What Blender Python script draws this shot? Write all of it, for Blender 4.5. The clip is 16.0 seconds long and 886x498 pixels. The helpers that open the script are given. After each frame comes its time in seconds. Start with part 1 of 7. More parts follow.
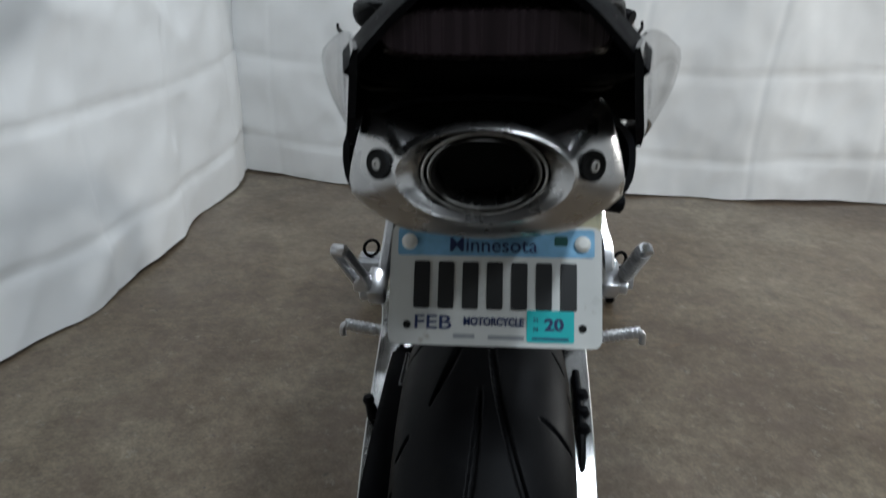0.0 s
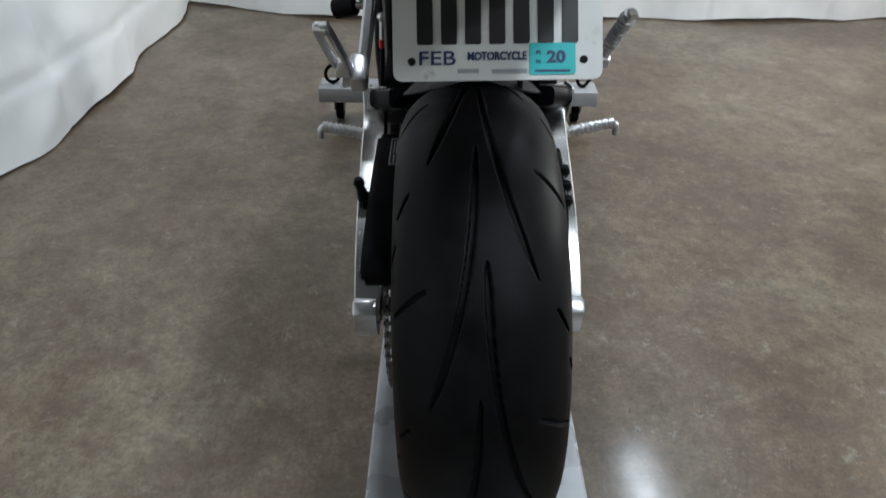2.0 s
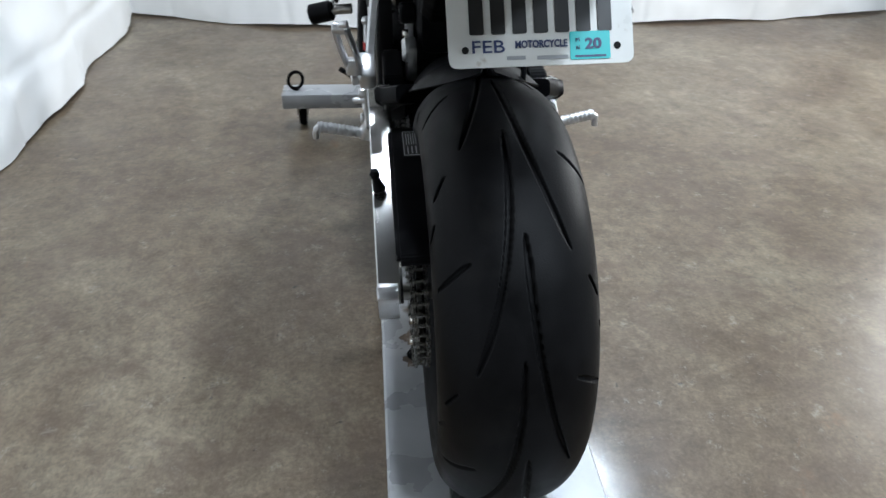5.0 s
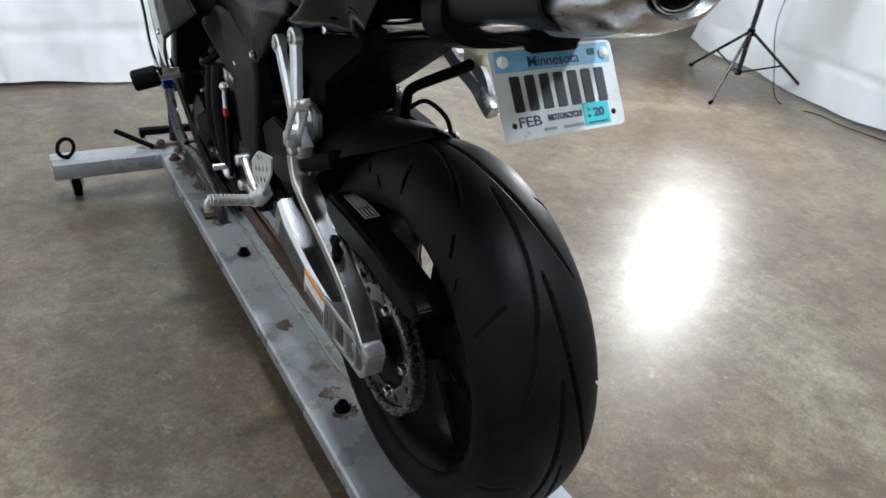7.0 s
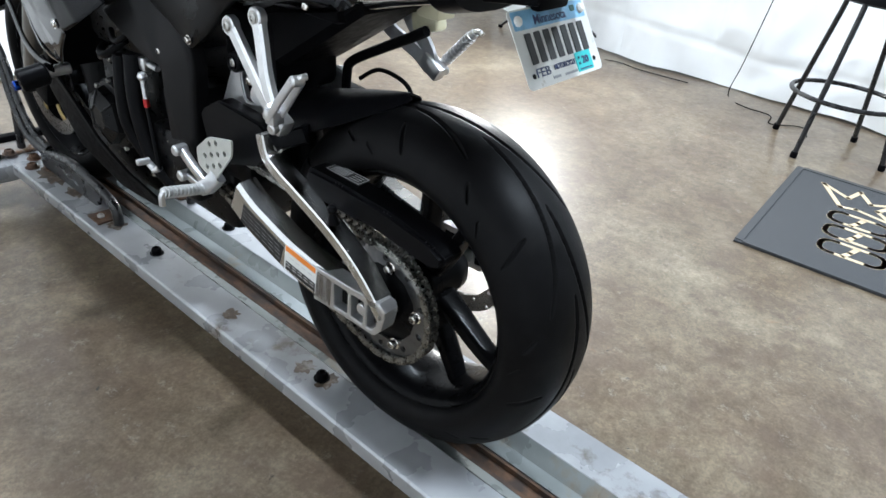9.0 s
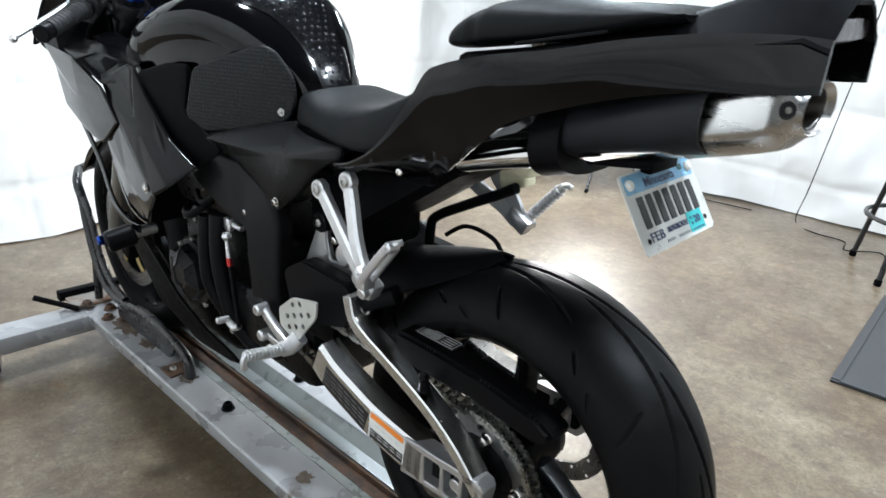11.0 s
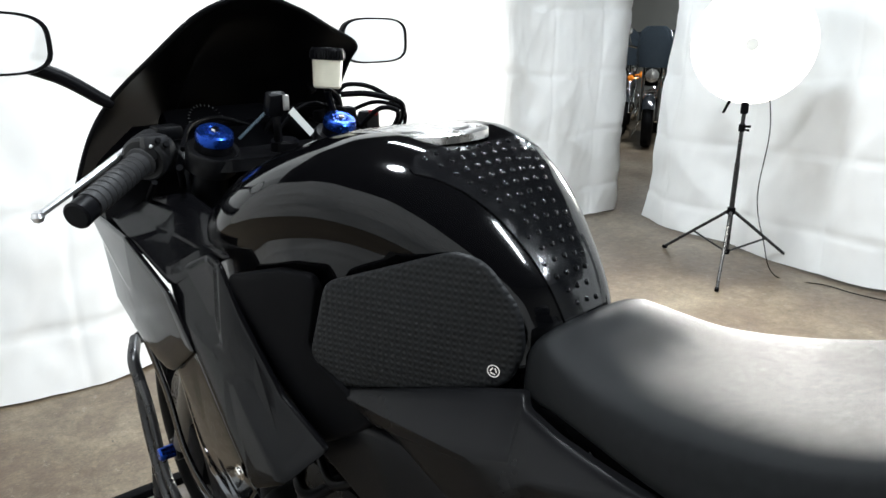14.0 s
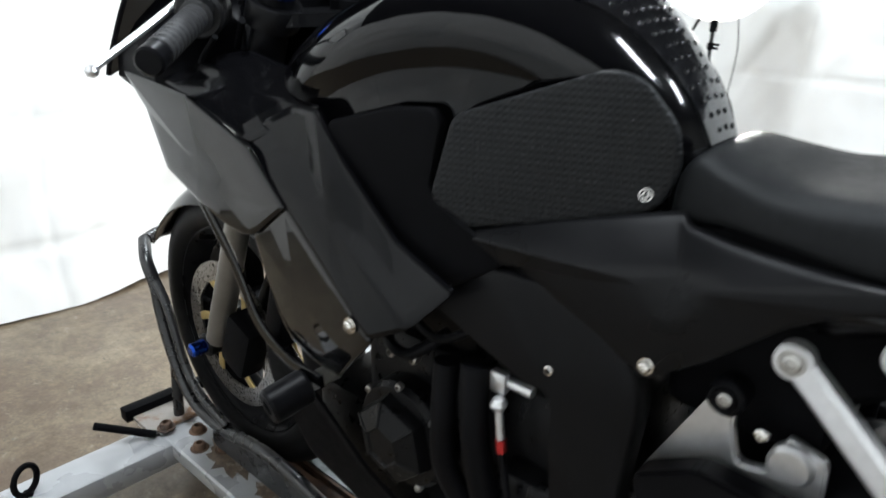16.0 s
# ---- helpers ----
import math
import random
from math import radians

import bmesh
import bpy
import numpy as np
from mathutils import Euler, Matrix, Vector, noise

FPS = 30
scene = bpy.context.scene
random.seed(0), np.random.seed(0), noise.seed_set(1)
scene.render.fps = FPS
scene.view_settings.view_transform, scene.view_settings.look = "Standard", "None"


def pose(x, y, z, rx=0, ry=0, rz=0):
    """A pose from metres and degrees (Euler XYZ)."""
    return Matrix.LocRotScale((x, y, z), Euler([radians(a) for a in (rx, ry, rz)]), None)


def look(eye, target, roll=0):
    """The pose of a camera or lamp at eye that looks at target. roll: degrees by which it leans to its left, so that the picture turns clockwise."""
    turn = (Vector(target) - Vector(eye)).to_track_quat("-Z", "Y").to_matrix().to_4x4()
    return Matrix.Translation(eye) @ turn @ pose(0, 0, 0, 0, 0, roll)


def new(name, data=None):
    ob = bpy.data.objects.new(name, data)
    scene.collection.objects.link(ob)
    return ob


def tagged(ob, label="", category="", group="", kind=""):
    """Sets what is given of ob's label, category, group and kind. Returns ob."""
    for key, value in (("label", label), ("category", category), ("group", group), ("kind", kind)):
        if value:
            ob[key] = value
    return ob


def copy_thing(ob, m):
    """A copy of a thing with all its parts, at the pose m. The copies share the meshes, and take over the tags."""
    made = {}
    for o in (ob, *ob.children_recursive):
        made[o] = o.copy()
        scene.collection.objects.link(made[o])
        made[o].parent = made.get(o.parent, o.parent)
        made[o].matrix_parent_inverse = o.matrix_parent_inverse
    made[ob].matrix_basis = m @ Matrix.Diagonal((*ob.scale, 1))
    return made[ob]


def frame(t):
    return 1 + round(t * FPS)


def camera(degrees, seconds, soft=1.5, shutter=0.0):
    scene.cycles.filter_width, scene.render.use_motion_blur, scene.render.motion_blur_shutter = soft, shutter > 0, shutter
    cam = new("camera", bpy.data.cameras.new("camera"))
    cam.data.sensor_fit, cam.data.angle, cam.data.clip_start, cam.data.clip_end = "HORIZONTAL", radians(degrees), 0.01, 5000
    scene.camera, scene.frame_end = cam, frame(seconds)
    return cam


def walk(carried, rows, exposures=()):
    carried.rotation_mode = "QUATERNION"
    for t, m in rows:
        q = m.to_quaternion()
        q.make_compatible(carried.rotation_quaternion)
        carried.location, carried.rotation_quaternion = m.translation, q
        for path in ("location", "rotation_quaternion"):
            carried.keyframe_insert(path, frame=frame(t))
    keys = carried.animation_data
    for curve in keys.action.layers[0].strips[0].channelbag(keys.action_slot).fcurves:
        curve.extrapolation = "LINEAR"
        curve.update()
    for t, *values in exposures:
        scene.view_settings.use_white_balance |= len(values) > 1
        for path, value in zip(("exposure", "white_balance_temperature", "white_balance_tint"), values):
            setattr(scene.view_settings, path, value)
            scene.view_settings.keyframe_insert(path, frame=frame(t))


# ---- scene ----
cam = camera(64.9, 16.0, soft=1.5, shutter=0.5)
PATH = [
    (0, (-0.006, -0.707, 1.155), (-0.138, 1.125, 0.363), 1.2),
    (0.5, (-0.033, -0.739, 1.121), (-0.067, 1.048, 0.224), 1.2),
    (1, (-0.038, -0.751, 1.102), (-0.023, 0.98, 0.101), 1.0),
    (1.5, (-0.041, -0.761, 1.087), (-0.027, 0.925, 0.011), 1.4),
    (2, (-0.046, -0.773, 1.078), (-0.035, 0.858, -0.079), 1.1),
    (2.5, (-0.051, -0.786, 1.072), (-0.048, 0.784, -0.167), 1.5),
    (3, (-0.06, -0.8, 1.062), (-0.072, 0.722, -0.235), 1.4),
    (3.5, (-0.056, -0.817, 1.06), (-0.066, 0.66, -0.289), 1.9),
    (4, (-0.066, -0.811, 1.075), (-0.068, 0.699, -0.237), 1.7),
    (4.5, (-0.106, -0.826, 1.081), (-0.063, 0.763, -0.133), 1.6),
    (4.7, (-0.125, -0.838, 1.081), (-0.032, 0.795, -0.071), 1.7),
    (6.8, (-0.499, -0.781, 1.119), (0.412, 0.664, 0.079), 6.2),
    (7, (-0.537, -0.767, 1.127), (0.439, 0.657, 0.118), 7.0),
    (7.5, (-0.606, -0.67, 1.102), (0.459, 0.647, 0.038), 7.1),
    (8, (-0.685, -0.658, 1.109), (0.493, 0.551, 0.037), 6.7),
    (8.5, (-0.792, -0.677, 1.111), (0.539, 0.404, 0.081), 6.7),
    (9, (-0.819, -0.661, 1.109), (0.551, 0.39, 0.101), 7.2),
    (9.5, (-0.813, -0.619, 1.126), (0.58, 0.489, 0.216), 6.3),
    (9.7, (-0.812, -0.609, 1.134), (0.588, 0.53, 0.273), 6.1),
    (11.8, (-0.794, -0.396, 1.129), (0.559, 0.915, 0.459), 2.7),
    (12, (-0.761, -0.321, 1.145), (0.589, 0.999, 0.486), 2.3),
    (12.5, (-0.751, -0.141, 1.164), (0.589, 1.208, 0.546), -1.3),
    (13, (-0.691, -0.015, 1.19), (0.689, 1.306, 0.597), 1.4),
    (13.5, (-0.6, 0.07, 1.204), (0.756, 1.432, 0.65), 1.3),
    (14, (-0.56, 0.095, 1.201), (0.74, 1.511, 0.648), 0.8),
    (14.5, (-0.55, 0.105, 1.196), (0.74, 1.51, 0.597), 0.8),
    (15, (-0.544, 0.111, 1.187), (0.737, 1.513, 0.559), 0.5),
    (15.5, (-0.588, 0.14, 1.147), (0.697, 1.522, 0.482), 1.2),
    (16, (-0.705, 0.229, 1.084), (0.687, 1.478, 0.376), 1.6),
]
EXPOSURES = [(0, -0.26, 6130, 10), (1.5, -0.03, 6180, 10), (2, 0.17, 6190, 10), (2.5, 0.24, 6150, 10), (3, 0.62, 6110, 10), (3.5, 0.71, 6070, 10), (4.7, 0.74, 5970, 10), (7, 0.87, 6020, 10), (9, 1.30, 5970, 10), (12, 1.18, 6270, 10), (14, 1.05, 6390, 10), (14.5, 1.0, 6420, 10), (15, 1.0, 6420, 10), (16, 1.18, 6370, 10)]
walk(cam, [(t, look(eye, target, roll)) for t, eye, target, roll in PATH], EXPOSURES)

# ---- world and lights ----
world = bpy.data.worlds.new("world")
world.use_nodes = True
world.node_tree.nodes["Background"].inputs[0].default_value = (0.75, 0.8, 0.9, 1)
world.node_tree.nodes["Background"].inputs[1].default_value = 0.15
scene.world = world


def area_lamp(name, eye, target, size, watts, color, size_y=0.0, round_lamp=False):
    data = bpy.data.lights.new(name, "AREA")
    data.energy, data.size, data.color = watts, size, color
    data.shape = "DISK" if round_lamp else ("RECTANGLE" if size_y else "SQUARE")
    if size_y:
        data.size_y = size_y
    ob = new(name, data)
    ob.matrix_world = look(eye, target)
    return tagged(ob, kind="structure")


DISH = Vector((3.205, 1.815, 1.245))
area_lamp("dish_light", DISH + Vector((-0.17, -0.06, -0.0)), (0.2, 0.6, 0.9), 0.28, 38, (1.0, 0.97, 0.9), round_lamp=True)
for lx, ly, watts in ((1.75, 2.71, 56), (1.1, -1.7, 72), (2.6, -2.6, 66), (7.5, 4.5, 110)):
    area_lamp("ceiling_lamp", (lx, ly, 4.05), (lx, ly, 0), 0.22, watts, (0.87, 0.95, 1.0), size_y=1.2)
area_lamp("high_bay_lamp", (-0.4, 1.0, 3.9), (-0.4, 1.0, 0), 0.36, 50, (0.9, 0.96, 1.0), round_lamp=True)


# ---- materials ----
def mat(name, color, rough=0.5, metal=0.0, vary=0.12, scale=20.0, bump=0.0, bump_scale=200.0, coat=0.0, coat_rough=0.03,
        stain=None, stain_scale=3.0, stain_amount=0.5, spec=0.5, rough_vary=0.08, stretch=(1, 1, 1), object_random=0.0):
    m = bpy.data.materials.new(name)
    m.use_nodes = True
    nt = m.node_tree
    b = nt.nodes["Principled BSDF"]
    b.inputs["Metallic"].default_value = metal
    b.inputs["Specular IOR Level"].default_value = spec
    b.inputs["Coat Weight"].default_value = coat
    b.inputs["Coat Roughness"].default_value = coat_rough
    tc = nt.nodes.new("ShaderNodeTexCoord")
    mp = nt.nodes.new("ShaderNodeMapping")
    mp.inputs["Scale"].default_value = stretch
    nt.links.new(tc.outputs["Object"], mp.inputs["Vector"])
    fine = nt.nodes.new("ShaderNodeTexNoise")
    fine.inputs["Scale"].default_value, fine.inputs["Detail"].default_value = scale, 6
    nt.links.new(mp.outputs["Vector"], fine.inputs["Vector"])
    ramp = nt.nodes.new("ShaderNodeMapRange")
    ramp.inputs["From Min"].default_value, ramp.inputs["From Max"].default_value = 0.3, 0.7
    ramp.inputs["To Min"].default_value, ramp.inputs["To Max"].default_value = 1 - vary, 1 + vary
    nt.links.new(fine.outputs["Fac"], ramp.inputs["Value"])
    col = nt.nodes.new("ShaderNodeMix")
    col.data_type, col.blend_type = "RGBA", "MULTIPLY"
    col.inputs["Factor"].default_value = 1.0
    col.inputs["A"].default_value = (*color, 1)
    nt.links.new(ramp.outputs["Result"], col.inputs["B"])
    out = col.outputs["Result"]
    if stain:
        big = nt.nodes.new("ShaderNodeTexNoise")
        big.inputs["Scale"].default_value, big.inputs["Detail"].default_value, big.inputs["Roughness"].default_value = stain_scale, 8, 0.65
        nt.links.new(mp.outputs["Vector"], big.inputs["Vector"])
        sel = nt.nodes.new("ShaderNodeMapRange")
        sel.inputs["From Min"].default_value, sel.inputs["From Max"].default_value = 0.66 - 0.3 * stain_amount, 0.74 - 0.2 * stain_amount
        nt.links.new(big.outputs["Fac"], sel.inputs["Value"])
        mix = nt.nodes.new("ShaderNodeMix")
        mix.data_type = "RGBA"
        nt.links.new(sel.outputs["Result"], mix.inputs["Factor"])
        nt.links.new(out, mix.inputs["A"])
        mix.inputs["B"].default_value = (*stain, 1)
        out = mix.outputs["Result"]
    nt.links.new(out, b.inputs["Base Color"])
    rr = nt.nodes.new("ShaderNodeMapRange")
    rr.inputs["From Min"].default_value, rr.inputs["From Max"].default_value = 0.3, 0.7
    rr.inputs["To Min"].default_value, rr.inputs["To Max"].default_value = max(0.01, rough - rough_vary), min(1, rough + rough_vary)
    nt.links.new(fine.outputs["Fac"], rr.inputs["Value"])
    nt.links.new(rr.outputs["Result"], b.inputs["Roughness"])
    if bump:
        n2 = nt.nodes.new("ShaderNodeTexNoise")
        n2.inputs["Scale"].default_value, n2.inputs["Detail"].default_value = bump_scale, 4
        nt.links.new(mp.outputs["Vector"], n2.inputs["Vector"])
        bp = nt.nodes.new("ShaderNodeBump")
        bp.inputs["Strength"].default_value, bp.inputs["Distance"].default_value = bump, 0.002
        nt.links.new(n2.outputs["Fac"], bp.inputs["Height"])
        nt.links.new(bp.outputs["Normal"], b.inputs["Normal"])
    return m


def glow(name, color, strength):
    m = bpy.data.materials.new(name)
    m.use_nodes = True
    b = m.node_tree.nodes["Principled BSDF"]
    b.inputs["Base Color"].default_value = (*color, 1)
    b.inputs["Emission Color"].default_value = (*color, 1)
    b.inputs["Emission Strength"].default_value = strength
    return m


GLOSS = mat("gloss_black_paint", (0.0018, 0.0018, 0.0022), 0.10, vary=0.1, scale=3, coat=0.38, coat_rough=0.015, rough_vary=0.03, spec=0.08)
SATIN = mat("satin_black_plastic", (0.0036, 0.0036, 0.0044), 0.38, vary=0.15, scale=40, bump=0.08, bump_scale=900, rough_vary=0.05, spec=0.07)
MATTE = mat("matte_black_plastic", (0.0034, 0.0034, 0.004), 0.5, vary=0.2, scale=60, bump=0.15, bump_scale=700, spec=0.03)
FAIRING = mat("gloss_black_fairing", (0.002, 0.002, 0.0024), 0.12, vary=0.1, scale=3, coat=0.6, coat_rough=0.02, rough_vary=0.03, spec=0.08)
COVER = mat("half_gloss_cover_plastic", (0.0045, 0.0046, 0.0052), 0.30, vary=0.15, scale=12, bump=0.03, bump_scale=900, rough_vary=0.05, spec=0.14)
FRAME = mat("black_frame_paint", (0.0036, 0.0036, 0.0042), 0.36, vary=0.15, scale=30, bump=0.06, bump_scale=500, rough_vary=0.06, spec=0.12)
ENGINE = mat("black_engine_paint", (0.0035, 0.0035, 0.004), 0.32, vary=0.3, scale=60, bump=0.15, bump_scale=400, spec=0.13)
RUBBER = mat("tyre_rubber", (0.0045, 0.0044, 0.0048), 0.46, vary=0.3, scale=25, bump=0.15, bump_scale=500, stain=(0.008, 0.0076, 0.0074), stain_scale=9, stain_amount=0.35, rough_vary=0.07, spec=0.08)
GROOVE = mat("groove_rubber", (0.006, 0.006, 0.006), 0.8, vary=0.2)
SEATV = mat("seat_vinyl", (0.008, 0.0085, 0.009), 0.45, vary=0.15, scale=120, bump=0.2, bump_scale=1400, rough_vary=0.05, spec=0.06)
ALU = mat("cast_aluminium", (0.62, 0.62, 0.63), 0.30, 0.85, rough_vary=0.02, vary=0.06, scale=90, bump=0.035, bump_scale=700)
SWING = mat("swingarm_aluminium", (0.66, 0.66, 0.65), 0.24, 1.0, vary=0.05, scale=8, bump=0.03, bump_scale=900, rough_vary=0.04)
CHROME = mat("polished_steel", (0.72, 0.70, 0.67), 0.12, 1.0, rough_vary=0.03, vary=0.06, scale=20)
BRUSHED = mat("brushed_steel", (0.52, 0.51, 0.50), 0.28, 1.0, vary=0.04, scale=60, rough_vary=0.03, stretch=(1, 0.2, 1))
STEEL = mat("zinc_steel", (0.42, 0.41, 0.39), 0.35, 0.9, vary=0.2, scale=60, bump=0.1, bump_scale=400)
CHAINM = mat("chain_steel", (0.24, 0.235, 0.22), 0.3, 0.95, vary=0.25, scale=160, bump=0.05, stain=(0.05, 0.045, 0.04), stain_scale=60, stain_amount=0.15)
BLUE = mat("blue_anodised", (0.014, 0.06, 0.36), 0.25, 0.9, vary=0.1, scale=60)
RED = mat("red_anodised", (0.45, 0.03, 0.03), 0.3, 0.7)
GOLD = mat("gold_caliper", (0.5, 0.38, 0.16), 0.4, 0.8)
# near-black that stands in for the shade inside holes and pipes
DARK = mat("hollow_shade_black", (0.004, 0.004, 0.004), 0.9, vary=0.1)
WHITEP = mat("white_plastic", (0.78, 0.77, 0.72), 0.4, vary=0.05)


# ---- mesh helpers ----
def mesh_object(name, bm, material, parent=None, label="", smooth=True, angle=35.0):
    me = bpy.data.meshes.new(name)
    bmesh.ops.recalc_face_normals(bm, faces=bm.faces)
    if smooth:
        limit = radians(angle)
        for f in bm.faces:
            f.smooth = True
        for e in bm.edges:
            e.smooth = len(e.link_faces) == 2 and e.calc_face_angle(0) < limit
    bm.to_mesh(me)
    bm.free()
    me.materials.append(material)
    ob = new(name, me)
    if parent:
        ob.parent = parent
    if label:
        ob["label"] = label
    return ob


def part(name, bm, material, parent, label="", **kw):
    return mesh_object(name, bm, material, parent, label, **kw)


def thing(name, label, category, place=(0, 0, 0), group="", kind=""):
    ob = new(name)
    ob.empty_display_size = 0.05
    ob.location = place
    return tagged(ob, label, category, group, kind)


def box(bm, center, size, turn=None, bevel=0.0):
    m = Matrix.Translation(center) @ (turn.to_4x4() if turn else Matrix()) @ Matrix.Diagonal((*size, 1))
    made = bmesh.ops.create_cube(bm, size=1.0, matrix=m)["verts"]
    if bevel:
        edges = list({e for v in made for e in v.link_edges})
        bmesh.ops.bevel(bm, geom=edges, offset=bevel, segments=2, affect="EDGES", profile=0.5)
    return bm


def along(a, b):
    """A matrix at a whose z points to b."""
    d = Vector(b) - Vector(a)
    return Matrix.Translation(a) @ d.to_track_quat("Z", "Y").to_matrix().to_4x4()


def rod(bm, a, b, r, r2=None, seg=16, bevel=0.0):
    """A rounded rod from a to b, of radius r at a and r2 at b."""
    r2 = r if r2 is None else r2
    h = (Vector(b) - Vector(a)).length
    c = min(bevel, h * 0.45, r * 0.9, r2 * 0.9)
    prof = [(0, 0), (r - c, 0), (r, c), (r2, h - c), (r2 - c, h), (0, h)] if c else [(0, 0), (r, 0), (r2, h), (0, h)]
    return lathe(bm, prof, along(a, b), seg)


def lathe(bm, prof, m, seg=24, closed=False):
    """Turns a profile of (radius, height) round z, placed by m."""
    rings = []
    for r, h in prof:
        if r < 1e-6:
            rings.append([bm.verts.new(m @ Vector((0, 0, h)))])
        else:
            rings.append([bm.verts.new(m @ Vector((r * math.cos(2 * math.pi * i / seg), r * math.sin(2 * math.pi * i / seg), h))) for i in range(seg)])
    pairs = list(zip(rings, rings[1:])) + ([(rings[-1], rings[0])] if closed else [])
    for a, b in pairs:
        if len(a) == 1 and len(b) == 1:
            continue
        for i in range(seg):
            j = (i + 1) % seg
            if len(a) == 1:
                bm.faces.new((a[0], b[j], b[i]))
            elif len(b) == 1:
                bm.faces.new((a[i], a[j], b[0]))
            else:
                bm.faces.new((a[i], a[j], b[j], b[i]))
    return bm


def spline(points, n=8, closed=False):
    """A Catmull-Rom curve through points, n steps a stretch."""
    P = [Vector(p) for p in points]
    out, m = [], len(P)
    for i in range(m if closed else m - 1):
        p0 = P[(i - 1) % m] if closed or i else P[0]
        p1, p2 = P[i], P[(i + 1) % m]
        p3 = P[(i + 2) % m] if closed or i + 2 < m else P[-1]
        for k in range(n):
            t = k / n
            out.append(0.5 * ((2 * p1) + (p2 - p0) * t + (2 * p0 - 5 * p1 + 4 * p2 - p3) * t * t + (3 * p1 - p0 - 3 * p2 + p3) * t ** 3))
    if not closed:
        out.append(P[-1])
    return out


def tube(bm, points, r, seg=12, n=6, smooth=True, r2=None):
    """A bent pipe through points, with closed ends."""
    C = spline(points, n) if smooth and len(points) > 2 else [Vector(p) for p in points]
    rings, side = [], None
    for i, c in enumerate(C):
        d = (C[min(i + 1, len(C) - 1)] - C[max(i - 1, 0)]).normalized()
        if side is None:
            side = d.cross(Vector((0, 0, 1)) if abs(d.z) < 0.9 else Vector((1, 0, 0))).normalized()
        side = (side - d * side.dot(d)).normalized()
        up = d.cross(side)
        rr = r + ((r2 if r2 is not None else r) - r) * i / max(1, len(C) - 1)
        rings.append([bm.verts.new(c + rr * (side * math.cos(2 * math.pi * k / seg) + up * math.sin(2 * math.pi * k / seg))) for k in range(seg)])
    for a, b in zip(rings, rings[1:]):
        for i in range(seg):
            j = (i + 1) % seg
            bm.faces.new((a[i], a[j], b[j], b[i]))
    bm.faces.new(rings[0][::-1])
    bm.faces.new(rings[-1])
    return bm


def loft(bm, rings, closed=True, caps=True):
    """Skins rings of equally many points."""
    V = [[bm.verts.new(p) for p in ring] for ring in rings]
    n = len(V[0])
    for a, b in zip(V, V[1:]):
        for i in range(n if closed else n - 1):
            j = (i + 1) % n
            bm.faces.new((a[i], a[j], b[j], b[i]))
    if caps and closed:
        bm.faces.new(V[0][::-1])
        bm.faces.new(V[-1])
    return bm


def plate_yz(bm, outline, x0, x1, bevel=0.002, holes=()):
    """A flat plate with an outline of (y, z) between x0 and x1, its rim bevelled."""
    a = [bm.verts.new((x0, y, z)) for y, z in outline]
    f = bm.faces.new(a)
    r = bmesh.ops.extrude_face_region(bm, geom=[f])
    bmesh.ops.translate(bm, verts=[v for v in r["geom"] if isinstance(v, bmesh.types.BMVert)], vec=(x1 - x0, 0, 0))
    if bevel:
        bmesh.ops.bevel(bm, geom=[e for e in bm.edges], offset=bevel, segments=2, affect="EDGES")
    return bm


def rounded(points, r, n=4):
    """A polygon of 2D points with its corners rounded."""
    P = [Vector(p) for p in points]
    out = []
    for i, p in enumerate(P):
        a, b = P[i - 1] - p, P[(i + 1) % len(P)] - p
        k = min(r, a.length * 0.45, b.length * 0.45)
        s, e = p + a.normalized() * k, p + b.normalized() * k
        for j in range(n + 1):
            t = j / n
            out.append((1 - t) ** 2 * s + 2 * t * (1 - t) * p + t * t * e)
    return out


